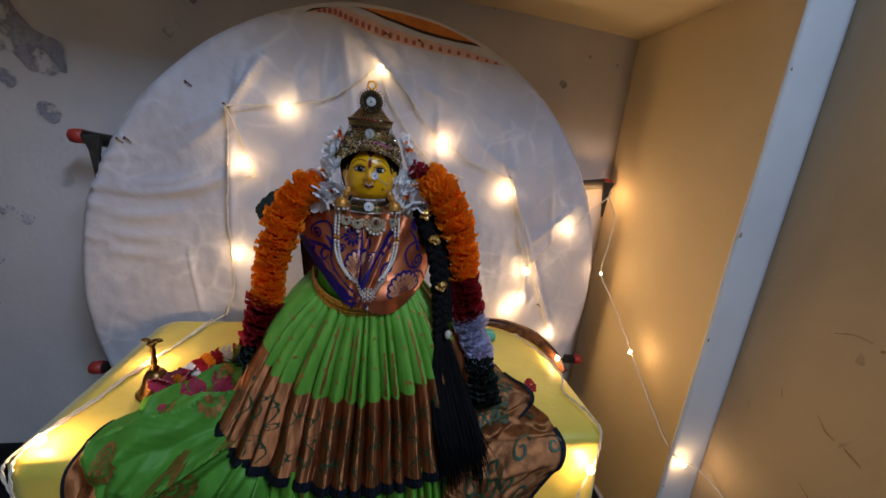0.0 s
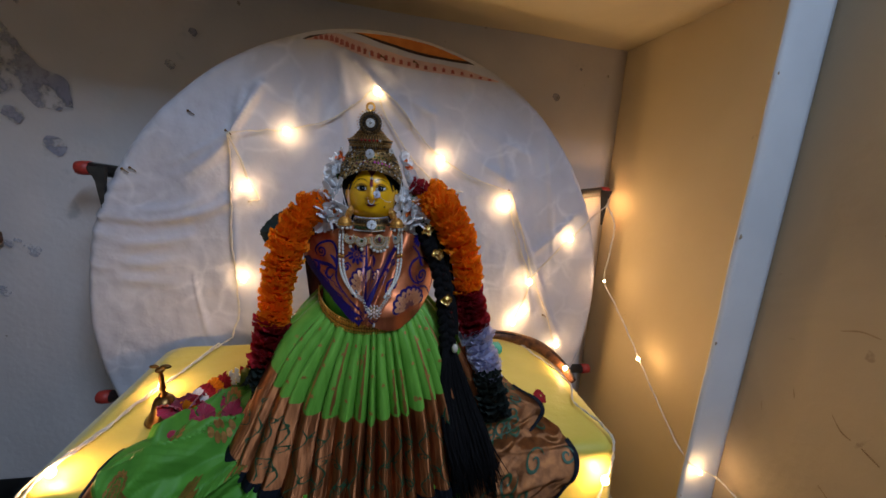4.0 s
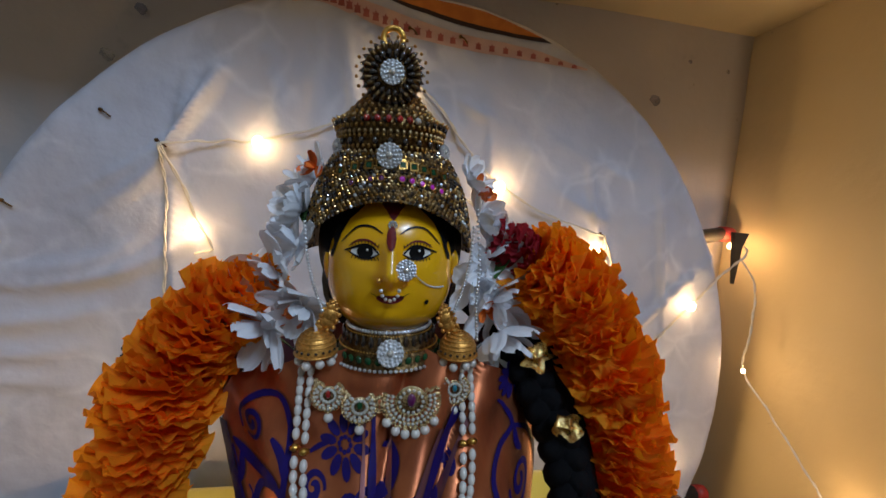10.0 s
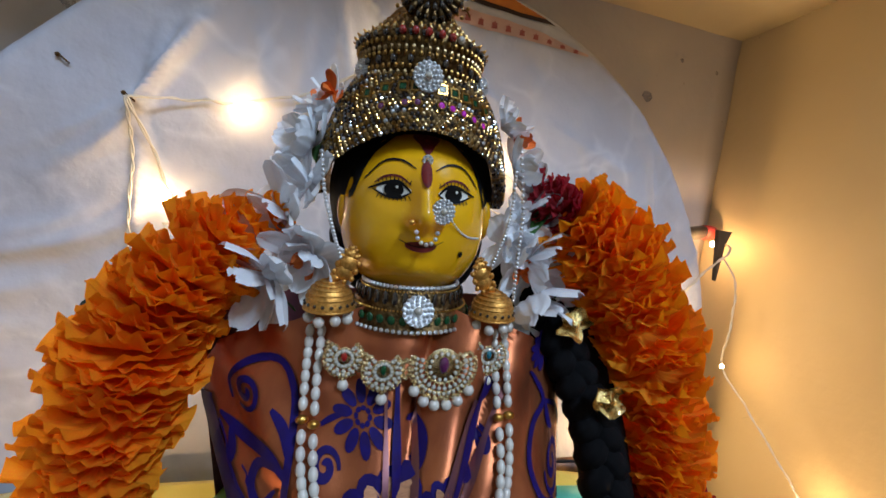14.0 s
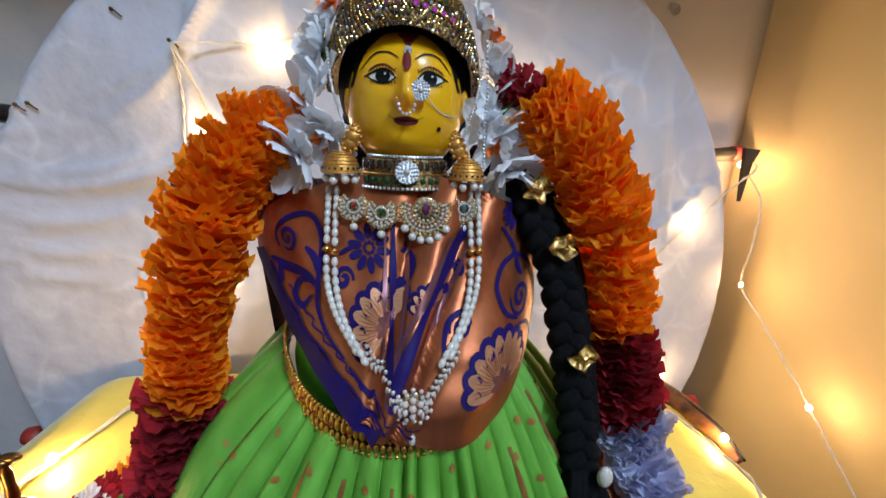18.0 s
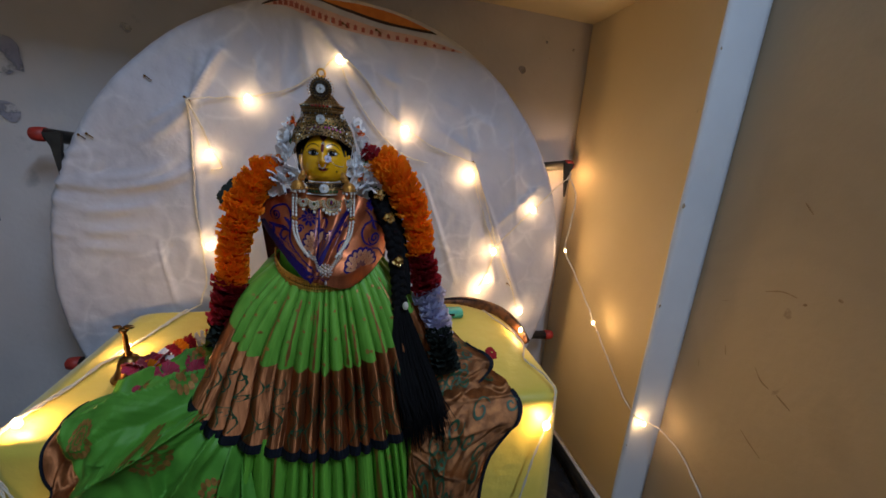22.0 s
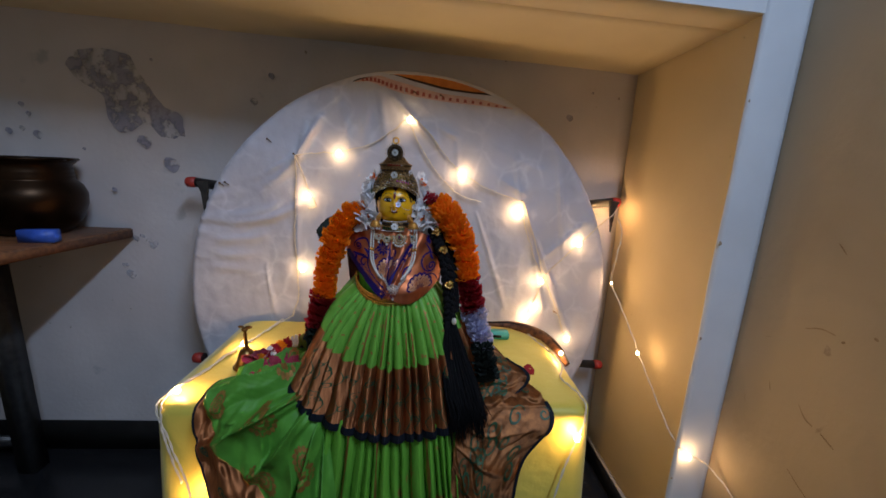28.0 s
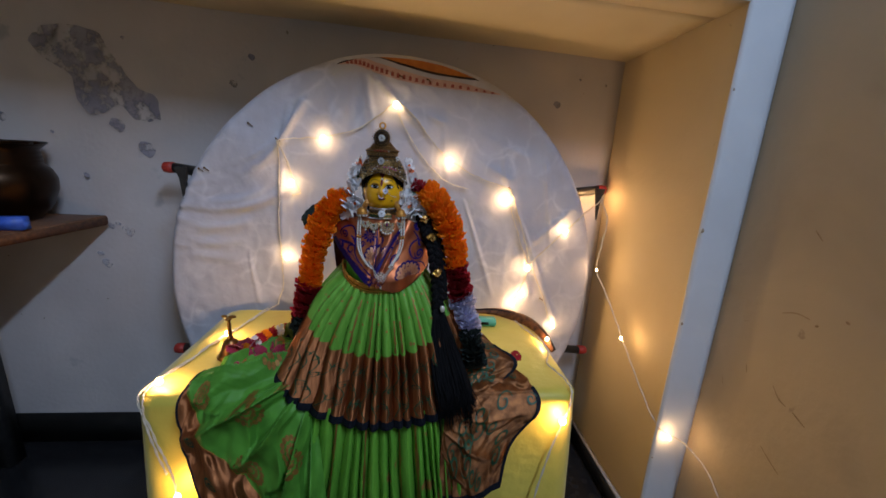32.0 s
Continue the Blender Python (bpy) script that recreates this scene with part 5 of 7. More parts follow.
left_w = table_of([(1.070, 0.020), (1.062, 0.050), (1.052, 0.080), (1.040, 0.097), (1.025, 0.106), (1.011, 0.107), (1.0, 0.096), (0.987, 0.078), (0.970, 0.057), (0.953, 0.036), (0.937, 0.010), (0.922, -0.030)])
right_w = table_of([(1.070, 0.020), (1.062, 0.048), (1.052, 0.070), (1.040, 0.085), (1.02, 0.097), (0.99, 0.106), (0.969, 0.108), (0.953, 0.099), (0.940, 0.082), (0.930, 0.060), (0.922, 0.042)])
front_y = table_of([(1.068, 0.692), (1.05, 0.684), (1.03, 0.673), (1.0, 0.652), (0.97, 0.630), (0.945, 0.615), (0.925, 0.612)])


def bodice_y(x, z):
    """The front of the draped bodice, with its fan of middle folds."""
    d = x - AX
    w = 0.112
    k = min(1.0, abs(d) / w)
    y = front_y(z) + (0.735 - front_y(z)) * k ** 2.3
    fold = (d + 0.008 - 0.36 * (z - 0.95)) / (0.006 + 0.10 * max(0, z - 0.93))
    if abs(fold) < 3.2:
        y -= 0.0100 * (abs(math.cos(fold * 1.45)) ** 0.6 * 2 - 1) * (1 - abs(fold) / 3.2)
    # soft bulge on the wearer's left side, hollow beside the folds
    y -= 0.014 * math.exp(-((d - 0.055) / 0.032) ** 2 - ((z - 0.965) / 0.030) ** 2)
    y -= 0.006 * math.exp(-((d + 0.055) / 0.030) ** 2 - ((z - 1.00) / 0.030) ** 2)
    y -= 0.0025 * math.sin((d * 0.75 + (z - 1.0) * 1.0) * 170) * math.exp(-((d + 0.07) / 0.03) ** 2)
    return y + 0.0016 * noise.noise(Vector((x * 45, z * 45, 2)))


def bodice_x(u, z):
    return AX - left_w(z) + u * (left_w(z) + right_w(z))


bod = thing("draped_bodice", (0, 0, 0), "rose-copper silk bodice with indigo scroll pattern and pleats", "bodice")
part("cloth", grid(B(), 110, 70, lambda u, v: Vector((bodice_x(u, 1.070 - 0.147 * v), bodice_y(bodice_x(u, 1.070 - 0.147 * v), 1.070 - 0.147 * v), 1.070 - 0.147 * v))), COPPER_BLOUSE, bod)
part("back", grid(B(), 40, 20, lambda u, v: Vector((AX + (u * 2 - 1) * (0.114 - 0.012 * v), 0.735 + 0.035 * math.sqrt(max(0.0, 1 - (2 * u - 1) ** 2)), 1.058 - 0.133 * v))), PLUM_SHEEN, bod)


def on_bodice(x, z, lift=0.0011):
    return Vector((x, bodice_y(x, z) - lift, z))


def ribbon(bm, pts, width, lift=0.0011, surf=None):
    """A woven line on the cloth through (x, z) points; width a number or a function."""
    surf = surf or on_bodice
    n = len(pts) - 1
    def f(u, v):
        i = round(u * n)
        ax, az = pts[max(i - 1, 0)]
        bx, bz = pts[min(i + 1, n)]
        l = math.hypot(bx - ax, bz - az) or 1
        w = width(u) if callable(width) else width
        return surf(pts[i][0] - (bz - az) / l * (v - 0.5) * w, pts[i][1] + (bx - ax) / l * (v - 0.5) * w, lift)
    return grid(bm, n, 2, f)


def curl(cx, cz, r, turns, start, hand, tail=None):
    pts = []
    n = 40
    for k in range(n + 1):
        t = k / n
        a = start + hand * turns * 2 * math.pi * t
        rr = r * (0.12 + 0.88 * t)
        pts.append((cx + rr * math.cos(a), cz + rr * math.sin(a)))
    if tail:
        x, z = pts[-1]
        q = spline([(*pts[-4], 0), (x, z, 0), ((x + tail[0]) / 2 + 0.003 * hand, (z + tail[1]) / 2, 0), (tail[0], tail[1], 0)], 24)
        pts = pts[:-4] + [(p.x, p.y) for p in q]
    return pts


# spirals: centre, radius, turns, start, hand
for cx, cz, r, tn, st, hd in ((-0.134, 1.0262, 0.0078, 1.5, 1.2, -1), (-0.0936, 1.0097, 0.0058, 1.4, 2.4, -1), (0.0235, 0.9890, 0.0105, 1.7, 1.0, -1), (-0.0249, 0.9875, 0.0072, 1.5, 0.3, 1), (-0.0250, 1.0150, 0.0040, 1.2, 1.0, 1), (0.0340, 1.0330, 0.0050, 1.3, 2.0, -1)):
    part("scroll_motif", ribbon(B(), curl(cx, cz, r, tn, st, hd), lambda u: 0.0010 + 0.0021 * max(0.0, math.sin(math.pi * min(1, 0.12 + u * 0.85))) ** 0.7), INDIGO, bod)
# stems and leaves: the line and its greatest width
for stem, width in (([(-0.1416, 1.0183), (-0.145, 1.0261), (-0.1363, 1.0373), (-0.119, 1.0419), (-0.1107, 1.0329), (-0.1087, 1.0187), (-0.1087, 1.0055), (-0.1087, 0.993), (-0.1016, 0.9815), (-0.0906, 0.9714)], 0.0036),
                    ([(-0.1084, 1.004), (-0.1185, 1.0095), (-0.1336, 1.0088), (-0.1480, 1.0105)], 0.0062), ([(-0.1085, 1.007), (-0.1211, 1.0051), (-0.1245, 0.9965), (-0.1187, 0.9916), (-0.1133, 0.9982)], 0.0040),
                    ([(-0.1400, 1.0085), (-0.1370, 1.0020), (-0.1385, 0.9960)], 0.0055), ([(-0.1195, 1.0238), (-0.1125, 1.0182), (-0.1087, 1.0100)], 0.0046), ([(-0.0978, 1.0213), (-0.0918, 1.025), (-0.0856, 1.0274)], 0.0022),
                    ([(-0.0596, 1.0256), (-0.0533, 1.021), (-0.0559, 1.0121), (-0.0611, 1.0064)], 0.0050), ([(0.0180, 0.9790), (0.0070, 0.9870), (0.0022, 1.0011), (0.0085, 1.0121), (0.0200, 1.0180), (0.0136, 1.0304), (0.0086, 1.0358)], 0.0036),
                    ([(0.0215, 1.0170), (0.0225, 1.0080), (0.0270, 1.0010)], 0.0046), ([(0.0200, 1.0180), (0.0340, 1.0080), (0.0440, 0.9880), (0.0460, 0.9700), (0.0400, 0.9600)], 0.0036), ([(-0.0180, 0.9872), (-0.0235, 0.9940), (-0.0318, 0.9901), (-0.0355, 0.9815), (-0.0354, 0.9690)], 0.0030),
                    ([(0.0190, 0.9755), (0.0310, 0.9680), (0.0400, 0.9500)], 0.0024), ([(0.0280, 1.0440), (0.0240, 1.0380), (0.0290, 1.0260), (0.0380, 1.0180)], 0.0032), ([(-0.0880, 0.9680), (-0.0780, 0.9600), (-0.0700, 0.9500)], 0.0024)):
    line_ = spline([(x, 0, z) for x, z in stem], 40)
    part("stem_motif", ribbon(B(), [(p.x, p.z) for p in line_], lambda u, w=width: 0.0008 + 0.74 * w * math.sin(math.pi * min(1.0, 0.06 + 0.92 * u)) ** 0.8), INDIGO, bod)


def petals(cx, cz, r, n, a0, a1, mat, name="flower_motif", wide=0.42, r0=0.25, lift=0.0012):
    bm = B()
    for i in range(n):
        a = radians(a0 + (a1 - a0) * (i / max(1, n - 1)))
        pts = []
        for t in (2 * math.pi * k / 12 for k in range(12)):
            l, w = r * (r0 + (1 - r0) * (0.5 + 0.5 * math.cos(t))), r * wide * 0.5 * math.sin(t)
            pts.append(on_bodice(cx + l * math.cos(a) - w * math.sin(a), cz + l * math.sin(a) + w * math.cos(a), lift))
        bm.faces.new([bm.verts.new(p) for p in pts])
    return part(name, bm, mat, bod)


petals(-0.0793, 1.0265, 0.0135, 10, 100, 424, INDIGO, wide=0.34, r0=0.34)
petals(-0.0793, 1.0265, 0.0040, 8, 0, 315, INDIGO, wide=0.6, r0=0.5)
petals(0.0215, 1.0440, 0.0120, 6, 110, 250, INDIGO, wide=0.36, r0=0.3)
ROSE = material("rose_thread", (0.62, 0.30, 0.16), 0.36, 0.45, second=(0.50, 0.22, 0.12), scale=200, stretch=(1, 1, 5))
# scalloped half flowers: an indigo rim, pale petals with fine ribs, an indigo heart
for cx, cz, r, a0, a1, n in ((-0.0660, 0.9880, 0.0215, 70, 215, 7), (-0.0420, 0.9975, 0.0125, 40, 175, 6), (0.0000, 0.9560, 0.0235, 0, 185, 9)):
    petals(cx, cz, r * 1.13, n, a0, a1, INDIGO, "flower_rim", wide=0.46, r0=0.55, lift=0.0010)
    petals(cx, cz, r, n, a0, a1, ROSE, wide=0.36, r0=0.2, lift=0.0017)
    bm = B()
    for i in range(n * 3):
        a = radians(a0 + (a1 - a0) * i / (n * 3 - 1))
        ribbon(bm, [(cx + r * k * math.cos(a), cz + r * k * math.sin(a)) for k in (0.35, 0.5, 0.65, 0.8)], 0.0004, 0.0021)
    tagged(part("rib_motif", bm, COPPER_BLOUSE, bod), kind="stuff")
    petals(cx, cz, r * 0.36, 5, a0, a1, PLUM_SHEEN, "flower_heart", wide=0.5, r0=0.1, lift=0.0024)
# fold shade and sheen drawn in colour: indigo and plum bands meeting at the waist
for pts, w, mat in (([(-0.018, 1.0386), (-0.040, 1.0045), (-0.0581, 0.9726), (-0.064, 0.955)], 0.0075, INDIGO), ([(-0.0281, 1.0330), (-0.0437, 1.0062), (-0.0607, 0.9791), (-0.066, 0.955)], 0.0050, PLUM_SHEEN), ([(-0.009, 1.0380), (-0.031, 1.0040), (-0.0510, 0.9700), (-0.061, 0.950)], 0.0034, PLUM_SHEEN),
                    ([(-0.0648, 1.0420), (-0.0645, 1.0035), (-0.0656, 0.965)], 0.0042, INDIGO), ([(-0.0552, 1.042), (-0.0568, 1.0064), (-0.0627, 0.965)], 0.0030, PLUM_SHEEN), ([(-0.0700, 1.0420), (-0.0690, 1.0100), (-0.0690, 0.970)], 0.0026, PLUM_SHEEN)):
    line_ = spline([(x, 0, z) for x, z in pts], 40)
    part("dark_fold", ribbon(B(), [(p.x, p.z) for p in line_], lambda u, w=w: w * (0.75 + 0.25 * math.sin(11 * u + w * 900)), 0.0026 if mat is INDIGO else 0.0022), mat, bod)
edge = [(AX - left_w(z) + 0.024 + 0.0016 * math.sin(k * 1.3), z) for k, z in enumerate(1.000 - 0.0012 * k for k in range(50))]
part("edge_line", ribbon(B(), edge, 0.0009, 0.0016), INDIGO, bod)
edge = [(AX - left_w(z) + 0.004, z) for z in (1.012 - 0.0026 * k for k in range(28))]
part("edge_band", ribbon(B(), edge, 0.013, 0.0016), INDIGO, bod, "indigo edge band")
edge = [(AX - left_w(z) + 0.015 + 0.0012 * math.sin(k), z) for k, z in enumerate(1.008 - 0.0025 * k for k in range(30))]
part("edge_line", ribbon(B(), edge, 0.0014, 0.0016), INDIGO, bod)

# ---- pearl strands with pendant ----
strand = thing("pearl_necklace", (0, 0, 0), "long double strand of rice pearls with a stone pendant", "necklace")
for s in (-1, 1):
    for k, off in enumerate((0.0, 0.0052)):
        top = Vector((AX + s * (0.0465 + 0.001 - off), 0.688, 1.058))
        pts = [top]
        for fx, z in ((0.0475, 1.035), (0.0450, 1.010), (0.0385, 0.993), (0.0260, 0.978)):
            x = AX + s * (fx - off)
            pts.append(on_bodice(x, z - 0.6 * off * (1 if z < 1 else 0.3), 0.0042))
        p = spline(pts, 20)
        for i, q in enumerate(p):
            d = (p[min(i + 1, 20)] - p[max(i - 1, 0)]).normalized()
            if i == 7:
                part("gold_spacer", ball(B(), q, 0.0024, 8, 6, 0, (1.2, 1.2, 0.8), d.to_track_quat('Z', 'Y').to_matrix()), GOLD, strand)
            else:
                part("pearl", ball(B(), q, 0.0021, 10, 7, 0, (1, 1, 1.5), d.to_track_quat('Z', 'Y').to_matrix()), PEARL, strand)
pc = Vector((AX + 0.005, bodice_y(AX + 0.005, 0.955) - 0.007, 0.955))
pend = part("pendant", ball(B(), pc + Vector((0, 0.003, 0)), 0.0075, 16, 10, 0, (1, 0.3, 1)), PALE_GOLD, strand, "gold pendant crowded with white stones")
ROSE_PEARL = material("rose_pearl", (0.66, 0.48, 0.42), 0.22, spec=0.8, coat=0.6, second=(0.60, 0.44, 0.40), scale=80)
for sx in (-1, 1):
    bm, bg = B(), B()
    for k in range(10):
        t = k / 10
        x, z = pc.x + sx * (0.004 + 0.021 * (1 - t)), pc.z + 0.026 * (1 - t) ** 0.9
        for j in range(2):
            ball(bm, on_bodice(x, z - 0.0030 * j, 0.004), 0.0014, 6, 4)
        ball(bg, on_bodice(x - sx * 0.001, z - 0.0062, 0.004), 0.0015, 6, 4, 0, (0.7, 0.7, 1.7))
    tagged(part("arm", bm, GEM_WHITE, pend), kind="stuff")
    tagged(part("arm_trim", bg, ROSE_PEARL, pend), kind="stuff")
for n, r, s, mat in ((1, 0, 0.0024, ROSE_PEARL), (6, 0.0046, 0.0021, ROSE_PEARL), (11, 0.0076, 0.0015, GEM_WHITE), (14, 0.0098, 0.0014, ROSE_PEARL)):
    bm = B()
    for i in range(n):
        a = 2 * math.pi * (i + 0.5) / n
        ball(bm, pc + Vector((r * math.cos(a), -0.0008 + 0.15 * r, r * math.sin(a) * 1.08)), s, 6, 4)
    tagged(part("stone_ring", bm, mat, pend), kind="stuff")
part("drop", ball(tube(B(), [pc + Vector((0, 0, -0.009)), pc + Vector((0, 0, -0.018))], 0.0007, 6), pc + Vector((0, 0, -0.020)), 0.0022, 8, 6, 0, (1, 1, 1.6)), PEARL, pend)

# ---- waist belt ----
belt = thing("waist_belt", (0, 0, 0), "gold waist belt of small linked plates and beads", "belt")
def belt_pt(a, dz=0.0, out=0.0):
    r = radians(a)
    return Vector((AX - 0.001 + (0.081 + out) * math.sin(r), 0.715 - (0.096 + out) * math.cos(r), 0.929 + 0.030 * (1 - math.cos(r)) + dz))
part("strap", grid(B(), 70, 3, lambda u, v: belt_pt(-86 + 172 * u, -0.008 + 0.016 * v)), OLD_GOLD, belt)
for dz, n, r, sq, mat in ((0.0075, 96, 0.0014, (1, 1, 1), GOLD), (0.002, 64, 0.0024, (0.8, 0.6, 1.7), GOLD), (-0.0055, 64, 0.0021, (0.8, 0.6, 1.3), GOLD), (-0.010, 64, 0.0014, (1, 1, 1), GOLD)):
    stones(belt, "row_of_beads", mat, [(belt_pt(a, dz, 0.0012), r, sq, Matrix.Rotation(radians(a), 3, 'Z')) for a in (-86 + 172 * (i + 0.5) / n for i in range(n))])
stones(belt, "row_of_beads", GEM_RED, [(belt_pt(-86 + 172 * (i + 0.5) / 64, 0.002, 0.003), 0.0012, ONE, None) for i in range(0, 64, 3)])


# ---- the green sari: pleated skirt tiers and side trains ----
def curve(points):
    pts = spline(points, 400)
    return lambda u: pts[min(400, max(0, round(u * 400)))]


def waist(u):
    return belt_pt(-108 + 216 * u, -0.006, -0.003)


hem = curve([(-0.252, 0.745, 0.745), (-0.274, 0.665, 0.728), (-0.242, 0.598, 0.705), (-0.160, 0.576, 0.668), (-0.075, 0.566, 0.652), (0.005, 0.568, 0.654), (0.075, 0.582, 0.664), (0.130, 0.612, 0.690), (0.170, 0.680, 0.722)])

def pleat(s):
    """One knife pleat, from -1 to 1: a long flat rise and a sharp fall."""
    s = s % 1.0
    if s < 0.84:
        k = s / 0.84
        return -1 + 2 * (0.85 * k + 0.15 * math.sin(math.pi * k / 2))
    return 1 - 2 * ((s - 0.84) / 0.16)


random.seed(21)
PLEATS = []
at = 0.0
while at < 1.0:
    wide = random.uniform(0.026, 0.056) * (1.8 if at < 0.16 else 1.0)
    PLEATS.append((at, wide, random.uniform(0.65, 1.25) * (0.6 if at < 0.16 else 1.0), random.uniform(-0.9, 0.9)))
    at += wide


def uneven_pleat(u):
    """Pleats of uneven width and depth: flat tops that lean, with narrow deep grooves."""
    u = min(0.9999, max(0.0, u))
    for p0, wide, deep, lean in PLEATS:
        if u < p0 + wide:
            k = (u - p0) / wide
            return deep * (2.1 * math.sin(math.pi * k) ** 0.45 - 1.3 + lean * (k - 0.5) * 1.6 * math.sin(math.pi * k))
    return 0.0


def skirt_point(u, v, inset=0.0):
    a, b = waist(u), hem(u)
    p = a.lerp(b, v)
    out = Vector((p.x - AX, (p.y - 0.72) * 1.2, 0))
    out = out.normalized() if out.length > 1e-6 else Vector((0, -1, 0))
    puff = 0.010 * math.sin(math.pi * min(1, v * 1.25)) * (1 - 0.3 * v) + 0.012 * math.exp(-((u - 0.16) / 0.10) ** 2 - ((v - 0.22) / 0.2) ** 2)
    amp = (0.0034 + 0.0122 * min(1.0, v * 1.5) ** 0.8 - 0.0080 * max(0.0, v - 0.70) / 0.30)
    warp = u + 0.012 * noise.noise(Vector((u * 6, v * 1.3, 3))) + 0.004 * noise.noise(Vector((u * 25, v * 2.5, 6)))
    off = amp * uneven_pleat(warp) + 0.004 * v * noise.noise(Vector((u * 7, v * 3, 8)))
    return p + out * (puff + off - inset) + Vector((0, 0, 0.012 * math.sin(math.pi * v)))


def border_from(u):
    return 0.50 - 0.30 * max(0.0, (0.26 - u) / 0.26) ** 1.2 - 0.05 * max(0.0, (u - 0.6) / 0.4) + 0.025 * noise.noise(Vector((u * 22, 0, 0)))


# upright streaks of the darker second tone also imitate the copper's sheen
BORDER = material("copper_border", (0.68, 0.26, 0.10), 0.58, 0.88, second=(0.20, 0.065, 0.026), scale=120, stretch=(1, 1, 0.08), amount=1.2, bump=0.12, bump_scale=900)
woven(BORDER, 0.95)
GREEN_FRONT = material("green_silk_with_gold_sprigs", (0.155, 0.40, 0.055), 0.42, second=(0.105, 0.30, 0.035), scale=45, stretch=(1, 1, 0.12), bump=0.1, bump_scale=900, spec=0.25)
add_layer(GREEN_FRONT, (0.36, 0.19, 0.05), 38.0, 0.74, 0.76, 6.0, 1.0)
skirt = thing("pleated_skirt", (0, 0, 0), "bright green silk skirt in knife pleats with a broad copper border", "skirt")
part("green_panel", grid(B(), 680, 22, lambda u, v: skirt_point(u, v * border_from(u))), GREEN_FRONT, skirt)
part("border", grid(B(), 680, 20, lambda u, v: skirt_point(u, border_from(u) + v * (0.972 - border_from(u)))), BORDER, skirt, "copper brocade border")
part("hem", grid(B(), 680, 3, lambda u, v: skirt_point(u, 0.962 + v * 0.052, -0.0015 - 0.001 * math.sin(math.pi * v))), NAVY, skirt, "navy hem")
STRIPE = material("copper_thread_stripe", (0.48, 0.22, 0.07), 0.35, 0.7, second=(0.30, 0.12, 0.04), scale=90, stretch=(1, 1, 0.3), bump=0.2, bump_scale=700)
random.seed(31)
# woven copper stripes down some pleats, and vines on the border
for i, (p0, wide, deep, lean) in enumerate(PLEATS):
    if not 0.2 < p0 < 0.9:
        continue
    if i % 3 == 0 or random.random() < 0.25:
        u0, v0 = p0 + wide * random.uniform(0.3, 0.75), random.uniform(0.05, 0.25)
        part("stripe_motif", grid(B(), 30, 2, lambda u, v: skirt_point(u0 + (v - 0.5) * 0.008 * (0.4 + 0.6 * abs(math.sin(u * 9 + i))), v0 + u * (0.48 - v0), -0.0010)), STRIPE, skirt)
for i, (p0, wide, deep, lean) in enumerate(PLEATS):
    if not 0.04 < p0 < 0.90:
        continue
    bm = B()
    u0 = p0 + 0.5 * wide
    on_skirt = lambda x, z, l: skirt_point(x, min(0.95, z), -0.0012)
    stem = [(u0 + 0.26 * wide * math.sin(k * 0.36 + i), 0.56 + 0.39 * k / 30) for k in range(31)]
    ribbon(bm, stem, 0.0026, 0.0, on_skirt)
    for j in range(3):
        c, hand = stem[5 + 9 * j], (-1) ** (j + i)
        rr = random.uniform(0.013, 0.019)
        ribbon(bm, [(x, c[1] + 1.7 * (z - c[1])) for x, z in curl(c[0] + 0.6 * hand * rr, c[1], rr, 1.3, random.uniform(0, 6), hand)], lambda u: 0.0014 + 0.0034 * math.sin(math.pi * u), 0.0, on_skirt)
    tagged(part("vine_motif", bm, PLEAT_GREEN, skirt), kind="stuff")
SPRIG = material("gold_sprig_thread", (0.45, 0.22, 0.05), 0.42, 0.45, second=(0.34, 0.15, 0.04), scale=160)
for i, (p0, wide, deep, lean) in enumerate(PLEATS):
    if not 0.14 < p0 < 0.92:
        continue
    for v0 in ((0.16, 0.33) if i % 2 else (0.10, 0.25, 0.42)):
        u0, v0 = p0 + wide * 0.5, v0 + random.uniform(-0.03, 0.03)
        if v0 > border_from(u0) - 0.05:
            continue
        bm = B()
        for k in range(5):
            a = math.pi * (0.1 + 0.2 * k)
            bm.faces.new([bm.verts.new(skirt_point(u0 + 0.007 * (0.45 * math.cos(a) * (1 + math.cos(t)) - 0.22 * math.sin(a) * math.sin(t)), v0 - 0.020 * (0.45 * math.sin(a) * (1 + math.cos(t)) + 0.22 * math.cos(a) * math.sin(t)), -0.0012)) for t in (2 * math.pi * j / 8 for j in range(8))])
        tagged(part("sprig_motif", bm, SPRIG, skirt), kind="stuff")
part("waist_wrap", grid(B(), 90, 16, lambda u, v: belt_pt(-112 + 224 * u, 0.046 * (1 - v) - 0.012 * v, -0.004 - 0.006 * (1 - v) - 0.016 * max(0.0, math.cos(radians(-112 + 224 * u))) ** 4 + 0.003 * noise.noise(Vector((u * 16, v * 4, 0))))), GREEN_SILK, skirt)

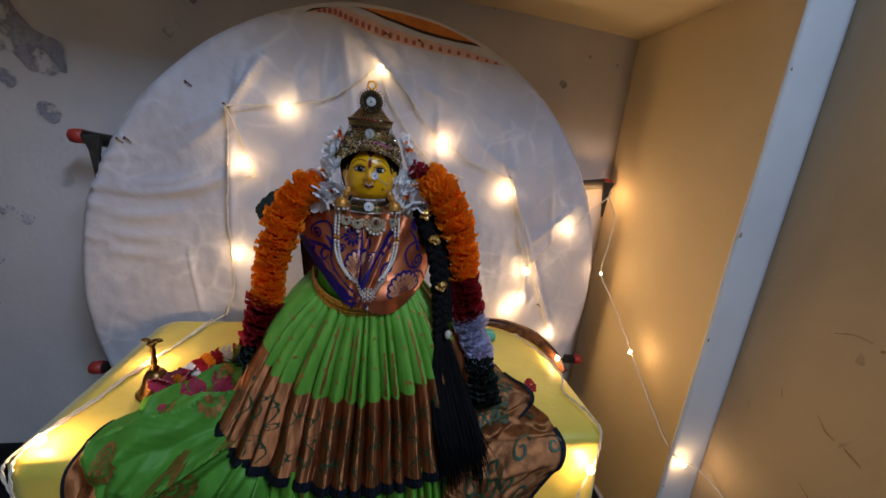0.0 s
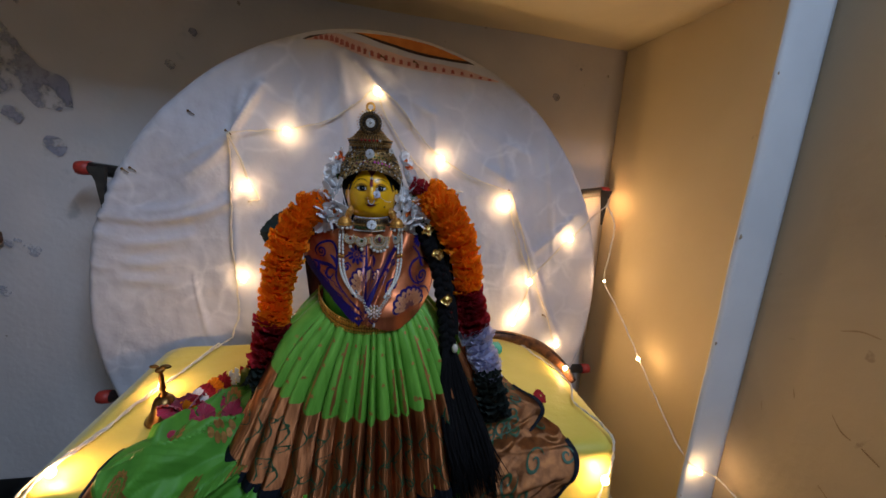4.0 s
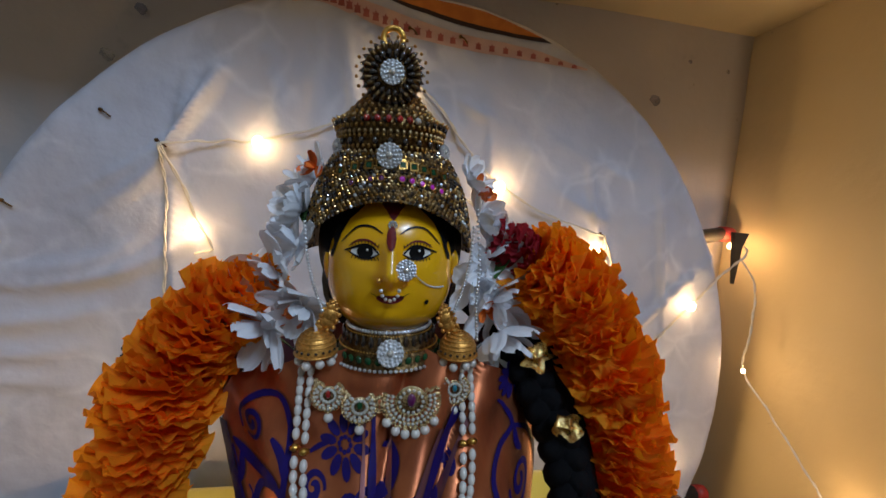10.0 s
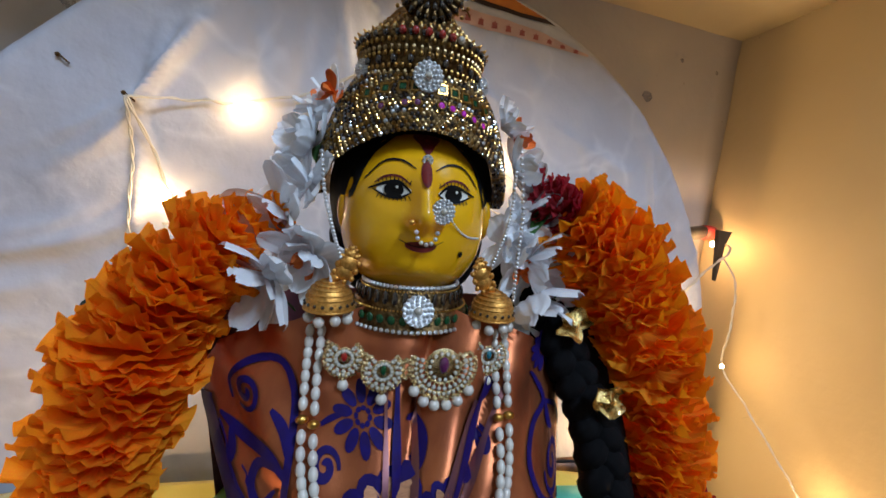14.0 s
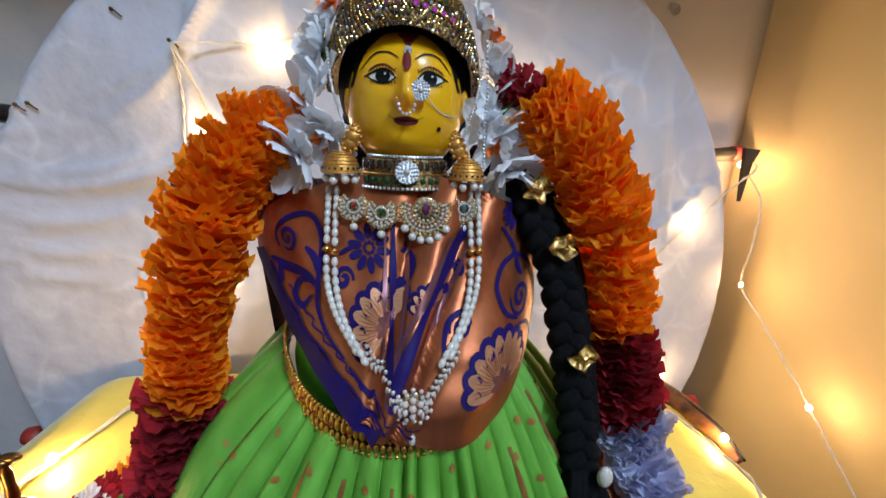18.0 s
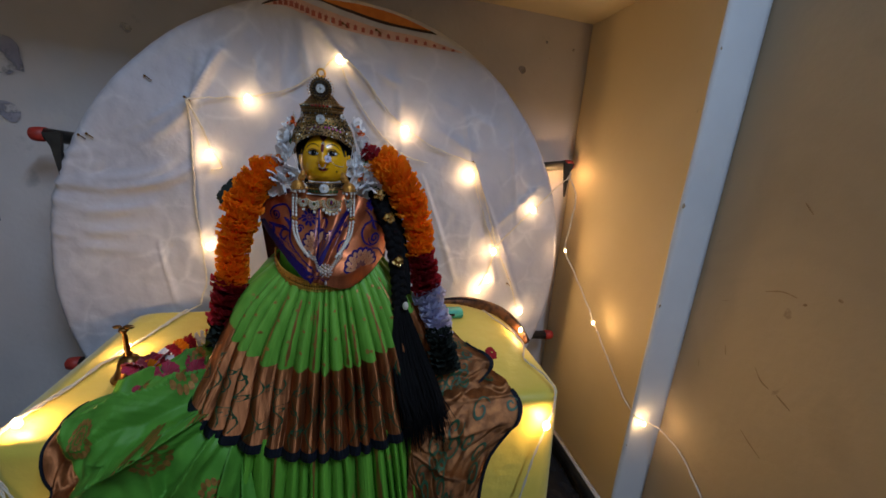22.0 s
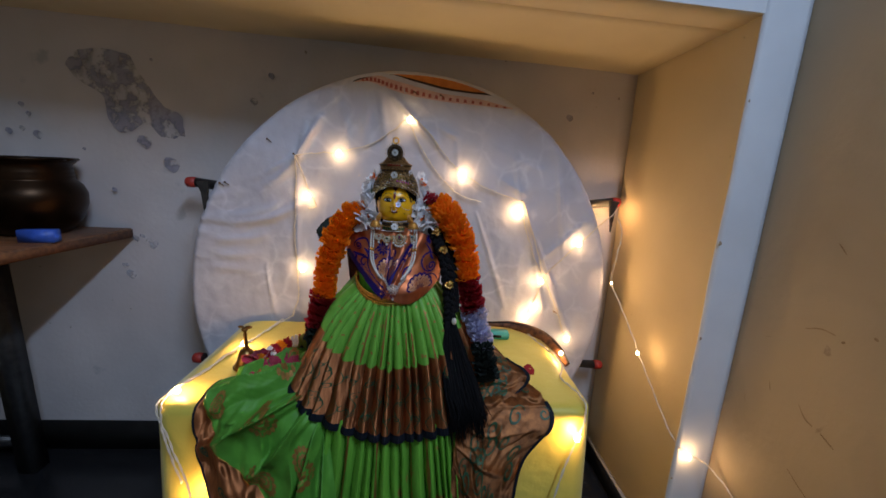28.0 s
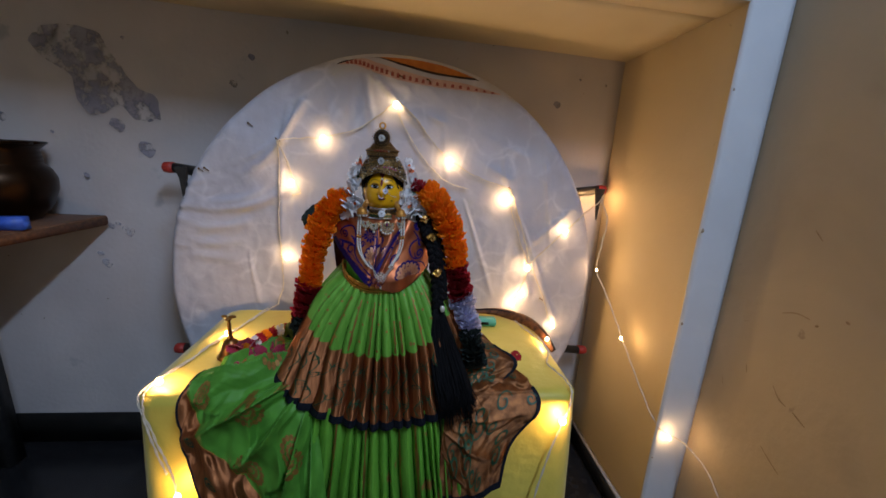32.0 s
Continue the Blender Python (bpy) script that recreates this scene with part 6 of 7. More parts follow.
low = thing("lower_pleats", (0, 0, 0), "second tier of green pleats hanging down the table front", "sari pleats")
low_top = curve([(-0.250, 0.605, 0.700), (-0.150, 0.594, 0.685), (-0.060, 0.590, 0.672), (0.040, 0.592, 0.676), (0.115, 0.600, 0.690)])
low_end = curve([(-0.330, 0.562, 0.330), (-0.200, 0.545, 0.300), (-0.060, 0.540, 0.290), (0.080, 0.545, 0.295), (0.150, 0.558, 0.320)])
def low_point(u, v, inset=0.0):
    p = low_top(u).lerp(low_end(u), v)
    amp = 0.009 + 0.010 * min(1.0, 1.6 * v)
    fold = uneven_pleat(0.16 + 0.80 * u + 0.025 * noise.noise(Vector((u * 4, v * 1.5, 1))) + 0.006 * noise.noise(Vector((u * 20, v * 4, 2))))
    return p + Vector((0, -0.010 * math.sin(math.pi * min(1, v * 1.5)) - amp * fold - 0.010 * noise.noise(Vector((u * 6, v * 3, 4))) + inset, 0))
LOW_GREEN = material("green_silk_in_folds", (0.125, 0.37, 0.04), 0.48, second=(0.09, 0.29, 0.03), scale=25, stretch=(1, 1, 0.2), bump=0.1, bump_scale=900, spec=0.25)
add_layer(LOW_GREEN, (0.30, 0.15, 0.045), 16.0, 0.66, 0.69, 4.0, 2.0)
part("green_panel", grid(B(), 520, 30, lambda u, v: low_point(u, v * 0.62)), LOW_GREEN, low)
part("border", grid(B(), 520, 16, lambda u, v: low_point(u, 0.62 + v * 0.36)), BORDER, low, "copper brocade border")
part("hem", grid(B(), 520, 3, lambda u, v: low_point(u, 0.98 + v * 0.03)), NAVY, low)
for u0, w0 in ((0.30, 0.016), (0.46, 0.010), (0.62, 0.012), (0.70, 0.02), (0.86, 0.012)):
    part("stripe_motif", grid(B(), 30, 4, lambda u, v: low_point(u0 + (v - 0.5) * w0 * (0.5 + 0.5 * math.sin(7 * u + u0 * 30) ** 2), 0.06 + u * 0.56, -0.0014)), STRIPE, low)


def sheet(rows, fold=0.006, seed=0, fan=None):
    """A soft sheet through rows of points, with folds."""
    lines = [spline(r, 60) for r in rows]
    cols = [spline([l[i] for l in lines], 60) for i in range(61)]
    def f(u, v):
        i, j = min(59, int(u * 60)), min(59, int(v * 60))
        a, b = u * 60 - i, v * 60 - j
        p = cols[i][j].lerp(cols[i + 1][j], a).lerp(cols[i][j + 1].lerp(cols[i + 1][j + 1], a), b)
        n = (cols[min(60, i + 1)][j] - cols[max(0, i - 1)][j]).cross(cols[i][min(60, j + 1)] - cols[i][max(0, j - 1)])
        n = n.normalized() if n.length > 0 else Vector((0, -1, 0))
        if n.y > 0 and abs(n.y) > abs(n.z) or (n.z < 0 and abs(n.z) >= abs(n.y)):
            n = -n
        h = fold * (noise.noise(Vector((u * 3.2 + v * 2.5, v * 1.6 - u * 0.7, seed))) + 0.6 * noise.noise(Vector((u * 7 + v * 6, v * 4 - u * 2, seed + 5))) + 0.3 * noise.noise(Vector((u * 14 + v * 13, v * 9 - u * 5, seed + 8))))
        if fan:
            du, dv = u - fan[0], v - fan[1]
            r = math.hypot(du, dv)
            h += fan[2] * min(1.0, r * 1.6) * pleat(math.atan2(dv, -du if fan[0] > 0.5 else du) * fan[3] + 0.8 * noise.noise(Vector((u * 4, v * 4, seed))))
        return p + n * (h + fold * 0.9)
    return f


def creased(f, creases):
    """Sharp folds laid over a sheet: (u0, v0, u1, v1, width, height, way out)."""
    def g(u, v):
        p = f(u, v)
        for u0, v0, u1, v1, w, h, (ox, oy, oz) in creases:
            du, dv = u1 - u0, v1 - v0
            n2 = du * du + dv * dv
            t = ((u - u0) * du + (v - v0) * dv) / n2
            if -0.1 < t < 1.1:
                d = ((u - u0) * dv - (v - v0) * du) / math.sqrt(n2) + 0.03 * math.sin(t * 4 + u0 * 9)
                d = d / (w * (0.35 + 0.65 * min(1, max(0, t))))
                k = math.exp(-d * 2.2) * min(1.0, d * 9 + 1) if d > -0.111 else 0.0
                p = p + Vector((ox, oy, oz)) * (h * k * math.sin(math.pi * min(1, max(0, 0.12 + 0.80 * t))))
        return p
    return g


ltrain = thing("side_train", (0, 0, 0), "green sari end with copper flowers spread over the table edge", "sari train")
lf = sheet([[(-0.350, 0.850, 0.698), (-0.28, 0.850, 0.700), (-0.21, 0.820, 0.706)],
            [(-0.395, 0.735, 0.700), (-0.30, 0.735, 0.706), (-0.20, 0.740, 0.712)],
            [(-0.425, 0.640, 0.702), (-0.32, 0.650, 0.710), (-0.195, 0.670, 0.702)],
            [(-0.438, 0.596, 0.676), (-0.33, 0.596, 0.680), (-0.19, 0.618, 0.672)],
            [(-0.424, 0.570, 0.610), (-0.31, 0.568, 0.595), (-0.17, 0.585, 0.590)],
            [(-0.393, 0.555, 0.525), (-0.27, 0.553, 0.500), (-0.15, 0.556, 0.480)],
            [(-0.330, 0.552, 0.410), (-0.21, 0.550, 0.390), (-0.13, 0.550, 0.380)]], 0.017, 2, (1.15, 0.22, 0.008, 3.4))
UPF, FWD = (-0.2, -0.4, 0.9), (-0.1, -1, 0.15)
lf = creased(lf, [(0.98, 0.10, 0.25, 0.24, 0.12, 0.030, UPF), (0.98, 0.22, 0.10, 0.40, 0.12, 0.045, UPF), (0.98, 0.34, 0.30, 0.52, 0.12, 0.048, FWD), (0.98, 0.42, 0.42, 0.70, 0.11, 0.045, FWD),
                  (0.98, 0.52, 0.55, 0.88, 0.10, 0.040, FWD), (0.98, 0.30, 0.05, 0.62, 0.14, 0.034, FWD), (0.60, 0.02, 0.12, 0.20, 0.08, 0.020, UPF), (0.98, 0.62, 0.78, 0.98, 0.08, 0.034, FWD)])
def left_edge(v):
    return 0.0 if v < 0.40 else min(0.42, (v - 0.40) * 1.25)
part("green_panel", grid(B(), 170, 190, lambda u, v: lf(left_edge(v) + u * (1 - left_edge(v)), v)), SHADED_GREEN_SILK, ltrain)
part("border", grid(B(), 60, 120, lambda u, v: lf(u * left_edge(0.40 + 0.60 * v), 0.40 + 0.60 * v) + Vector((0, -0.0006, 0.0004))), BORDER, ltrain, "copper brocade border")
part("hem", tube(B(), [lf(0.002, 0.30 + 0.70 * k / 80) for k in range(81)], 0.0022, 6), NAVY, ltrain)
for cu, cv, r, st in ((0.10, 0.62, 0.030, 0), (0.16, 0.78, 0.035, 2), (0.26, 0.90, 0.03, 1)):
    part("vine_motif", ribbon(B(), [(max(0.01, cu + r * (0.15 + 0.85 * k / 40) * math.cos(st + k / 40 * 10)), min(0.99, cv + r * (0.15 + 0.85 * k / 40) * math.sin(st + k / 40 * 10))) for k in range(41)], 0.008, 0.0, lambda x, z, l: lf(x, z) + Vector((0, -0.0018, 0.0004))), PLEAT_GREEN, ltrain)
ZARI = material("gold_zari_thread", (0.42, 0.20, 0.05), 0.4, 0.5, second=(0.28, 0.13, 0.035), scale=160, bump=0.4, bump_scale=500)
def buti(f, cu, cv, r, parent, aspect=1.0):
    """A round woven flower: a ring of petals, an inner ring and a heart."""
    bm = B()
    at = lambda u, v: f(min(0.999, max(0, u)), min(0.999, max(0, v))) + Vector((0, -0.0016, 0.0016))
    for n, r0, r1, wide in ((15, 0.62, 1.0, 0.17), (11, 0.28, 0.56, 0.13), (6, 0.02, 0.22, 0.10)):
        for i in range(n):
            a = 2 * math.pi * i / n + cu * 5
            pts = []
            for t in (2 * math.pi * k / 8 for k in range(8)):
                l, w = r * (r0 + (r1 - r0) * (0.5 + 0.5 * math.cos(t))), r * wide * math.sin(t)
                pts.append(bm.verts.new(at(cu + (l * math.cos(a) - w * math.sin(a)) * aspect, cv + l * math.sin(a) + w * math.cos(a))))
            bm.faces.new(pts)
    tagged(part("flower_motif", bm, ZARI, parent), kind="stuff")
for cu, cv, r in ((0.42, 0.13, 0.060), (0.72, 0.10, 0.055), (0.30, 0.30, 0.060), (0.66, 0.29, 0.065), (0.22, 0.46, 0.055), (0.62, 0.50, 0.065), (0.84, 0.40, 0.05), (0.50, 0.72, 0.065), (0.82, 0.66, 0.06)):
    buti(lf, cu, cv, r, ltrain, 1.2)

rtrain = thing("copper_train", (0, 0, 0), "copper brocade sari end folded out over the table corner", "sari train")
OUT = (0.15, -0.85, 0.5)
# the border's copper again, its base darkened to stand in for shade
SHADED_COPPER = material("dark_copper_brocade", (0.38, 0.145, 0.048), 0.50, 0.75, second=(0.12, 0.042, 0.016), scale=60, amount=0.9, bump=0.12, bump_scale=900)
woven(SHADED_COPPER, 0.9)
for seed, rows, creases in ((1, [[(0.060, 0.740, 0.800), (0.120, 0.738, 0.797), (0.172, 0.732, 0.788)],
                    [(0.070, 0.690, 0.760), (0.140, 0.695, 0.765), (0.214, 0.700, 0.760)],
                    [(0.075, 0.630, 0.715), (0.150, 0.640, 0.722), (0.254, 0.662, 0.731)],
                    [(0.080, 0.592, 0.668), (0.120, 0.592, 0.674), (0.160, 0.604, 0.684)]],
                    [(0.1, 0.05, 0.85, 0.55, 0.16, 0.005, OUT)]),
                   (4, [[(0.090, 0.660, 0.702), (0.190, 0.690, 0.712), (0.250, 0.676, 0.722)],
                    [(0.090, 0.606, 0.694), (0.190, 0.620, 0.708), (0.280, 0.630, 0.709)],
                    [(0.085, 0.578, 0.640), (0.170, 0.580, 0.650), (0.292, 0.592, 0.672)],
                    [(0.080, 0.565, 0.580), (0.150, 0.562, 0.580), (0.232, 0.572, 0.598)],
                    [(0.080, 0.558, 0.470), (0.140, 0.553, 0.470), (0.211, 0.556, 0.505)]],
                    [(0.0, 0.20, 0.95, 0.36, 0.18, 0.006, OUT), (0.0, 0.40, 0.95, 0.55, 0.16, 0.008, OUT), (0.0, 0.55, 0.85, 0.85, 0.16, 0.012, OUT), (0.0, 0.72, 0.6, 0.98, 0.16, 0.012, OUT)])):
    rf = creased(sheet(rows, 0.003, seed, (-0.15, 0.25, 0.003, 2.6)), creases)
    flap = part("flap", grid(B(), 90, 90, rf), SHADED_COPPER, rtrain)
    part("hem", grid(B(), 120, 2, lambda u, v: (rf(0.999 - 0.035 * v, 0.30 + 1.4 * u) if u < 0.5 else rf(1.0 - 1.9 * (u - 0.5), 0.999 - 0.035 * v)) + Vector((0.0008, -0.0022, 0.0012))), NAVY, flap, "navy hem")
    part("hem_roll", tube(B(), [rf(0.999, 0.30 + 0.7 * k / 60) for k in range(61)] + [rf(1 - 0.95 * k / 60, 0.999) for k in range(1, 61)], 0.0030, 6), NAVY, flap)
    random.seed(40 + seed)
    for k in range(22):
        cu, cv, r, st = random.uniform(0.15, 0.93), random.uniform(0.12, 0.93), random.uniform(0.055, 0.095), random.uniform(0, 6)
        path = [(min(0.98, max(0.02, x)), min(0.98, max(0.02, z))) for x, z in curl(cu, cv, r, 1.35, st, (-1) ** k)]
        part("vine_motif", ribbon(B(), path, lambda u: 0.006 + 0.014 * math.sin(math.pi * u), 0.0, lambda x, z, l: rf(min(0.99, max(0.01, x)), min(0.99, max(0.01, z))) + Vector((0, -0.0018, 0.0014))), PLEAT_GREEN, flap)


# ---- garland of crepe ruffles ----
def ruffle(r, seed):
    """One frilled crepe disc, facing z, with a crumpled edge."""
    bm = B()
    n = 120
    a1, a2, a3 = seed * 1.3, seed * 2.1, seed * 0.7
    def f(u, v):
        a = 2 * math.pi * u
        edge = 1 + 0.06 * math.sin(3 * a + a1) + 0.035 * math.sin(7 * a + a2) + 0.02 * math.sin(13 * a + a3)
        rr = r * (0.12 + 0.88 * v) * (1 + (edge - 1) * v)
        z = r * v * v * (0.06 * math.sin(5 * a + a2) + 0.055 * math.sin(13 * a + a1) + 0.040 * math.sin(22 * a + a3)) - 0.26 * r * v * v
        return Vector((rr * math.cos(a), rr * math.sin(a), z))
    return grid(bm, n, 4, f, True)


RUFFLES = {}


def ruffle_run(garland, pts, radius, mat, name="ruffle", step=0.0030):
    length = sum((b - a).length for a, b in zip(pts, pts[1:]))
    n = max(2, int(length / step))
    for i in range(n + 1):
        t = i / n * (len(pts) - 1)
        k = min(len(pts) - 2, int(t))
        p = pts[k].lerp(pts[k + 1], t - k)
        d = (pts[k + 1] - pts[k]).normalized()
        d = (d + Vector((random.uniform(-0.2, 0.2), random.uniform(-0.2, 0.2), random.uniform(-0.2, 0.2)))).normalized()
        s = (mat.name, random.randrange(5))
        if s not in RUFFLES:
            RUFFLES[s] = finish(ruffle(1.0, s[1] * 1.9 + len(mat.name)), "ruffle", mat)
        ob = part(name, RUFFLES[s], None, garland)
        r = (radius(i / n) if callable(radius) else radius) * random.uniform(0.86, 1.02)
        ob.matrix_local = Matrix.Translation(p + Vector((random.uniform(-1, 1), random.uniform(-1, 1), 0)) * 0.0015) @ d.to_track_quat('Z', 'Y').to_matrix().to_4x4() @ Matrix.Rotation(random.uniform(0, 6.28), 4, 'Z') @ Matrix.Diagonal((r, r * 0.85, r * 1.15, 1))


gar = thing("flower_garland", (0, 0, 0), "thick orange, maroon and lilac crepe garland over the idol's shoulders", "garland")
L = spline([(-0.126, 0.712, 1.110), (-0.152, 0.708, 1.092), (-0.174, 0.704, 1.060), (-0.188, 0.700, 1.018), (-0.202, 0.697, 0.970), (-0.206, 0.692, 0.925), (-0.211, 0.688, 0.885), (-0.216, 0.684, 0.850), (-0.222, 0.684, 0.815), (-0.224, 0.690, 0.765)], 180)
ruffle_run(gar, L[0:20], lambda t: 0.012 + 0.010 * t, ORANGE)
ruffle_run(gar, L[20:110], lambda t: 0.027 + 0.004 * math.sin(math.pi * min(1, t * 1.4)), ORANGE)
ruffle_run(gar, L[110:147], 0.033, MAROON)
ruffle_run(gar, L[147:181], lambda t: 0.030 - 0.004 * t, DARK_CREPE)
R = spline([(0.010, 0.716, 1.130), (0.030, 0.712, 1.120), (0.058, 0.706, 1.098), (0.082, 0.702, 1.056), (0.099, 0.698, 1.010), (0.104, 0.693, 0.965), (0.112, 0.688, 0.925), (0.122, 0.684, 0.888), (0.134, 0.672, 0.848), (0.150, 0.660, 0.800)], 180)
ruffle_run(gar, R[0:22], lambda t: 0.017 + 0.002 * t, MAROON)
ruffle_run(gar, R[22:106], lambda t: 0.0295 + 0.004 * math.sin(math.pi * min(1, t * 1.3)), ORANGE)
ruffle_run(gar, R[106:142], 0.030, MAROON)
ruffle_run(gar, R[142:181], lambda t: 0.031 - 0.007 * t * t, LILAC, step=0.0040)
ruffle_run(gar, spline([(0.140, 0.656, 0.815), (0.148, 0.640, 0.785), (0.154, 0.628, 0.745)], 40), lambda t: 0.026 + 0.004 * t, DARK_CREPE, step=0.004)


# ---- white flowers beside the head ----
def petal(length, width, cup, mat_seed=0):
    bm = B()
    return grid(bm, 10, 9, lambda u, v: Vector(((u - 0.5) * width * (0.22 + 0.78 * math.sin(math.pi * 0.5 * min(1, v * 1.5))) * math.sqrt(max(0.02, 1 - max(0.0, (v - 0.72) / 0.29) ** 2)), length * v, cup * v * v + 0.12 * width * (2 * u - 1) ** 2 * (0.3 + v) + 0.03 * width * math.sin(6 * math.pi * u) + 0.05 * width * math.sin(6 * v + mat_seed))))


PETALS = [finish(petal(1.0, 0.50 + 0.05 * k, 0.02 + 0.10 * k, k), "petal", PETAL) for k in range(3)]
PETALS_O = [finish(petal(1.0, 0.6, 0.2, k), "petal", ORANGE_PETAL) for k in range(2)]
LEAVES = [finish(petal(1.0, 0.5, 0.15, k), "leaf", LEAF) for k in range(2)]


def blossom(c, facing, size, meshes, n, label, cat, group, open_=44):
    f = thing("white_blossom" if meshes is PETALS else "orange_blossom", c, label, cat, group)
    m = Vector(facing).normalized().to_track_quat('Z', 'Y').to_matrix().to_4x4()
    for i in range(n):
        layer = i % 2
        a = 2 * math.pi * (i / n) + random.uniform(-0.2, 0.2)
        p = part("petal", random.choice(meshes), None, f)
        k = size * random.uniform(0.85, 1.12) * (1 - 0.2 * layer)
        p.matrix_local = m @ Matrix.Rotation(a, 4, 'Z') @ Matrix.Rotation(radians(open_ * (0.35 + 0.55 * layer) + random.uniform(-12, 12)), 4, 'X') @ Matrix.Diagonal((k, k, k, 1))
    return f


WB = "white blossoms round the head"
for x, y, z, dx, dy, dz, s in ((-0.122, 0.712, 1.106, -0.6, -0.7, -0.1, 0.023), (-0.128, 0.706, 1.080, -0.6, -0.6, -0.6, 0.026), (-0.112, 0.714, 1.124, -0.7, -0.6, 0.3, 0.021), (-0.112, 0.722, 1.144, -0.8, -0.5, 0.4, 0.020), (-0.106, 0.728, 1.164, -0.8, -0.4, 0.5, 0.018), (-0.108, 0.704, 1.090, -0.2, -0.9, -0.4, 0.021),
                               (0.004, 0.716, 1.118, 0.5, -0.8, 0.1, 0.022), (0.008, 0.712, 1.092, 0.5, -0.8, -0.2, 0.024), (0.010, 0.708, 1.072, 0.3, -0.7, -0.6, 0.025), (-0.002, 0.724, 1.142, 0.7, -0.6, 0.4, 0.019), (-0.010, 0.730, 1.166, 0.7, -0.4, 0.6, 0.016), (-0.004, 0.712, 1.102, 0.1, -0.9, 0.0, 0.018)):
    blossom((x, y, z), (dx, dy, dz), s * 1.30, PETALS, 12, "white cloth blossom with long petals beside the idol's head", "flower", WB)
for x, y, z, dx, dy, dz, s in ((-0.112, 0.706, 1.090, -0.3, -0.9, -0.2, 0.015), (-0.103, 0.716, 1.170, -0.5, -0.8, 0.2, 0.012), (-0.004, 0.722, 1.158, 0.6, -0.7, 0.4, 0.013), (0.002, 0.708, 1.088, 0.2, -0.9, 0, 0.010)):
    blossom((x, y, z), (dx, dy, dz), s, PETALS_O, 6, "small orange cloth blossom among the white ones", "flower", "orange blossoms round the head", 75)
for x, y, z, rx, rz, s in ((-0.108, 0.722, 1.132, 60, 40, 0.022), (0.006, 0.706, 1.108, 50, -60, 0.020), (0.012, 0.716, 1.060, 30, -110, 0.022), (-0.118, 0.722, 1.056, 40, 120, 0.022)):
    lf_ob = tagged(new("leaf", LEAVES[0]), "green cloth leaf between the white blossoms", "leaf", "leaves round the head")
    lf_ob.matrix_world = pose(x, y, z, rx, 0, rz) @ Matrix.Diagonal((s, s, s, 1))

# ---- braid with clips and tassel ----
braid = thing("hair_braid", (0, 0, 0), "long black braid with gold clips and a loose tassel", "braid")
line = spline([(0.004, 0.735, 1.085), (0.024, 0.716, 1.062), (0.040, 0.700, 1.030), (0.052, 0.690, 1.000), (0.059, 0.678, 0.960), (0.064, 0.664, 0.920), (0.066, 0.650, 0.885), (0.066, 0.640, 0.850)], 140)
for k in range(3):
    pts = []
    for i, p in enumerate(line):
        t = i / 140 * 2 * math.pi * 6.5 + k * 2 * math.pi / 3
        pts.append(p + Vector((0.0072 * math.sin(t), -0.0048 * math.sin(2 * t), 0)))
    part("strand", tube(B(), pts, lambda t: 0.0080 - 0.0010 * t, 10), HAIR, braid)
part("under_hair", tube(B(), [p + Vector((0.009, 0.014, 0)) for p in line[:118]], lambda t: 0.019 - 0.006 * t, 14), HAIR, braid, "loose black hair behind the braid")
random.seed(5)
bm = B()
for i in range(420):
    s, d = random.uniform(-1, 1), random.uniform(0, 1)
    a = Vector((0.066 + 0.009 * s, 0.636 + 0.012 * d, 0.880))
    b = Vector((0.080 + 0.026 * s, 0.614 + 0.026 * d, 0.800))
    e = Vector((0.098 + 0.036 * s, 0.586 + 0.040 * d, 0.735))
    g = Vector((0.116 + 0.038 * s + random.uniform(-0.012, 0.012), 0.562 + 0.035 * d, 0.650 + random.uniform(-0.022, 0.045)))
    tube(bm, spline([a, b, e, g], 10), lambda t: 0.0026 * (0.75 + 0.5 * math.sin(math.pi * min(1, t * 1.1))) * (1 - 0.85 * max(0, t - 0.6) / 0.4), 5)
tagged(part("tassel", bm, HAIR, braid, "loose black hair at the end of the braid"), kind="stuff")
CLIP = material("crumpled_gold_foil", (0.80, 0.55, 0.22), 0.22, 1.0, second=(0.55, 0.34, 0.10), scale=120, bump=0.6, bump_scale=250)
for p in ((0.032, 0.702, 1.062), (0.048, 0.686, 1.026), (0.062, 0.664, 0.955)):
    q = Vector(p)
    bm = grid(B(), 28, 6, lambda u, v: q + Vector(((0.0095 * v * (1 + 0.22 * math.sin(5 * 2 * math.pi * u + p[2] * 90))) * math.cos(2 * math.pi * u), -0.0085 - 0.002 * math.cos(v * 5) + 0.0028 * v * math.sin(3 * 2 * math.pi * u + p[2] * 50), (0.0085 * v * (1 + 0.22 * math.cos(5 * 2 * math.pi * u))) * math.sin(2 * math.pi * u))), True)
    part("clip", bm, CLIP, braid, "crumpled gold clip")
sh = part("shell", ball(B(), (0.074, 0.629, 0.884), 0.0070, 14, 10, 0, (0.75, 0.6, 1.1)), PEARL, braid, "white pearl-like bead")

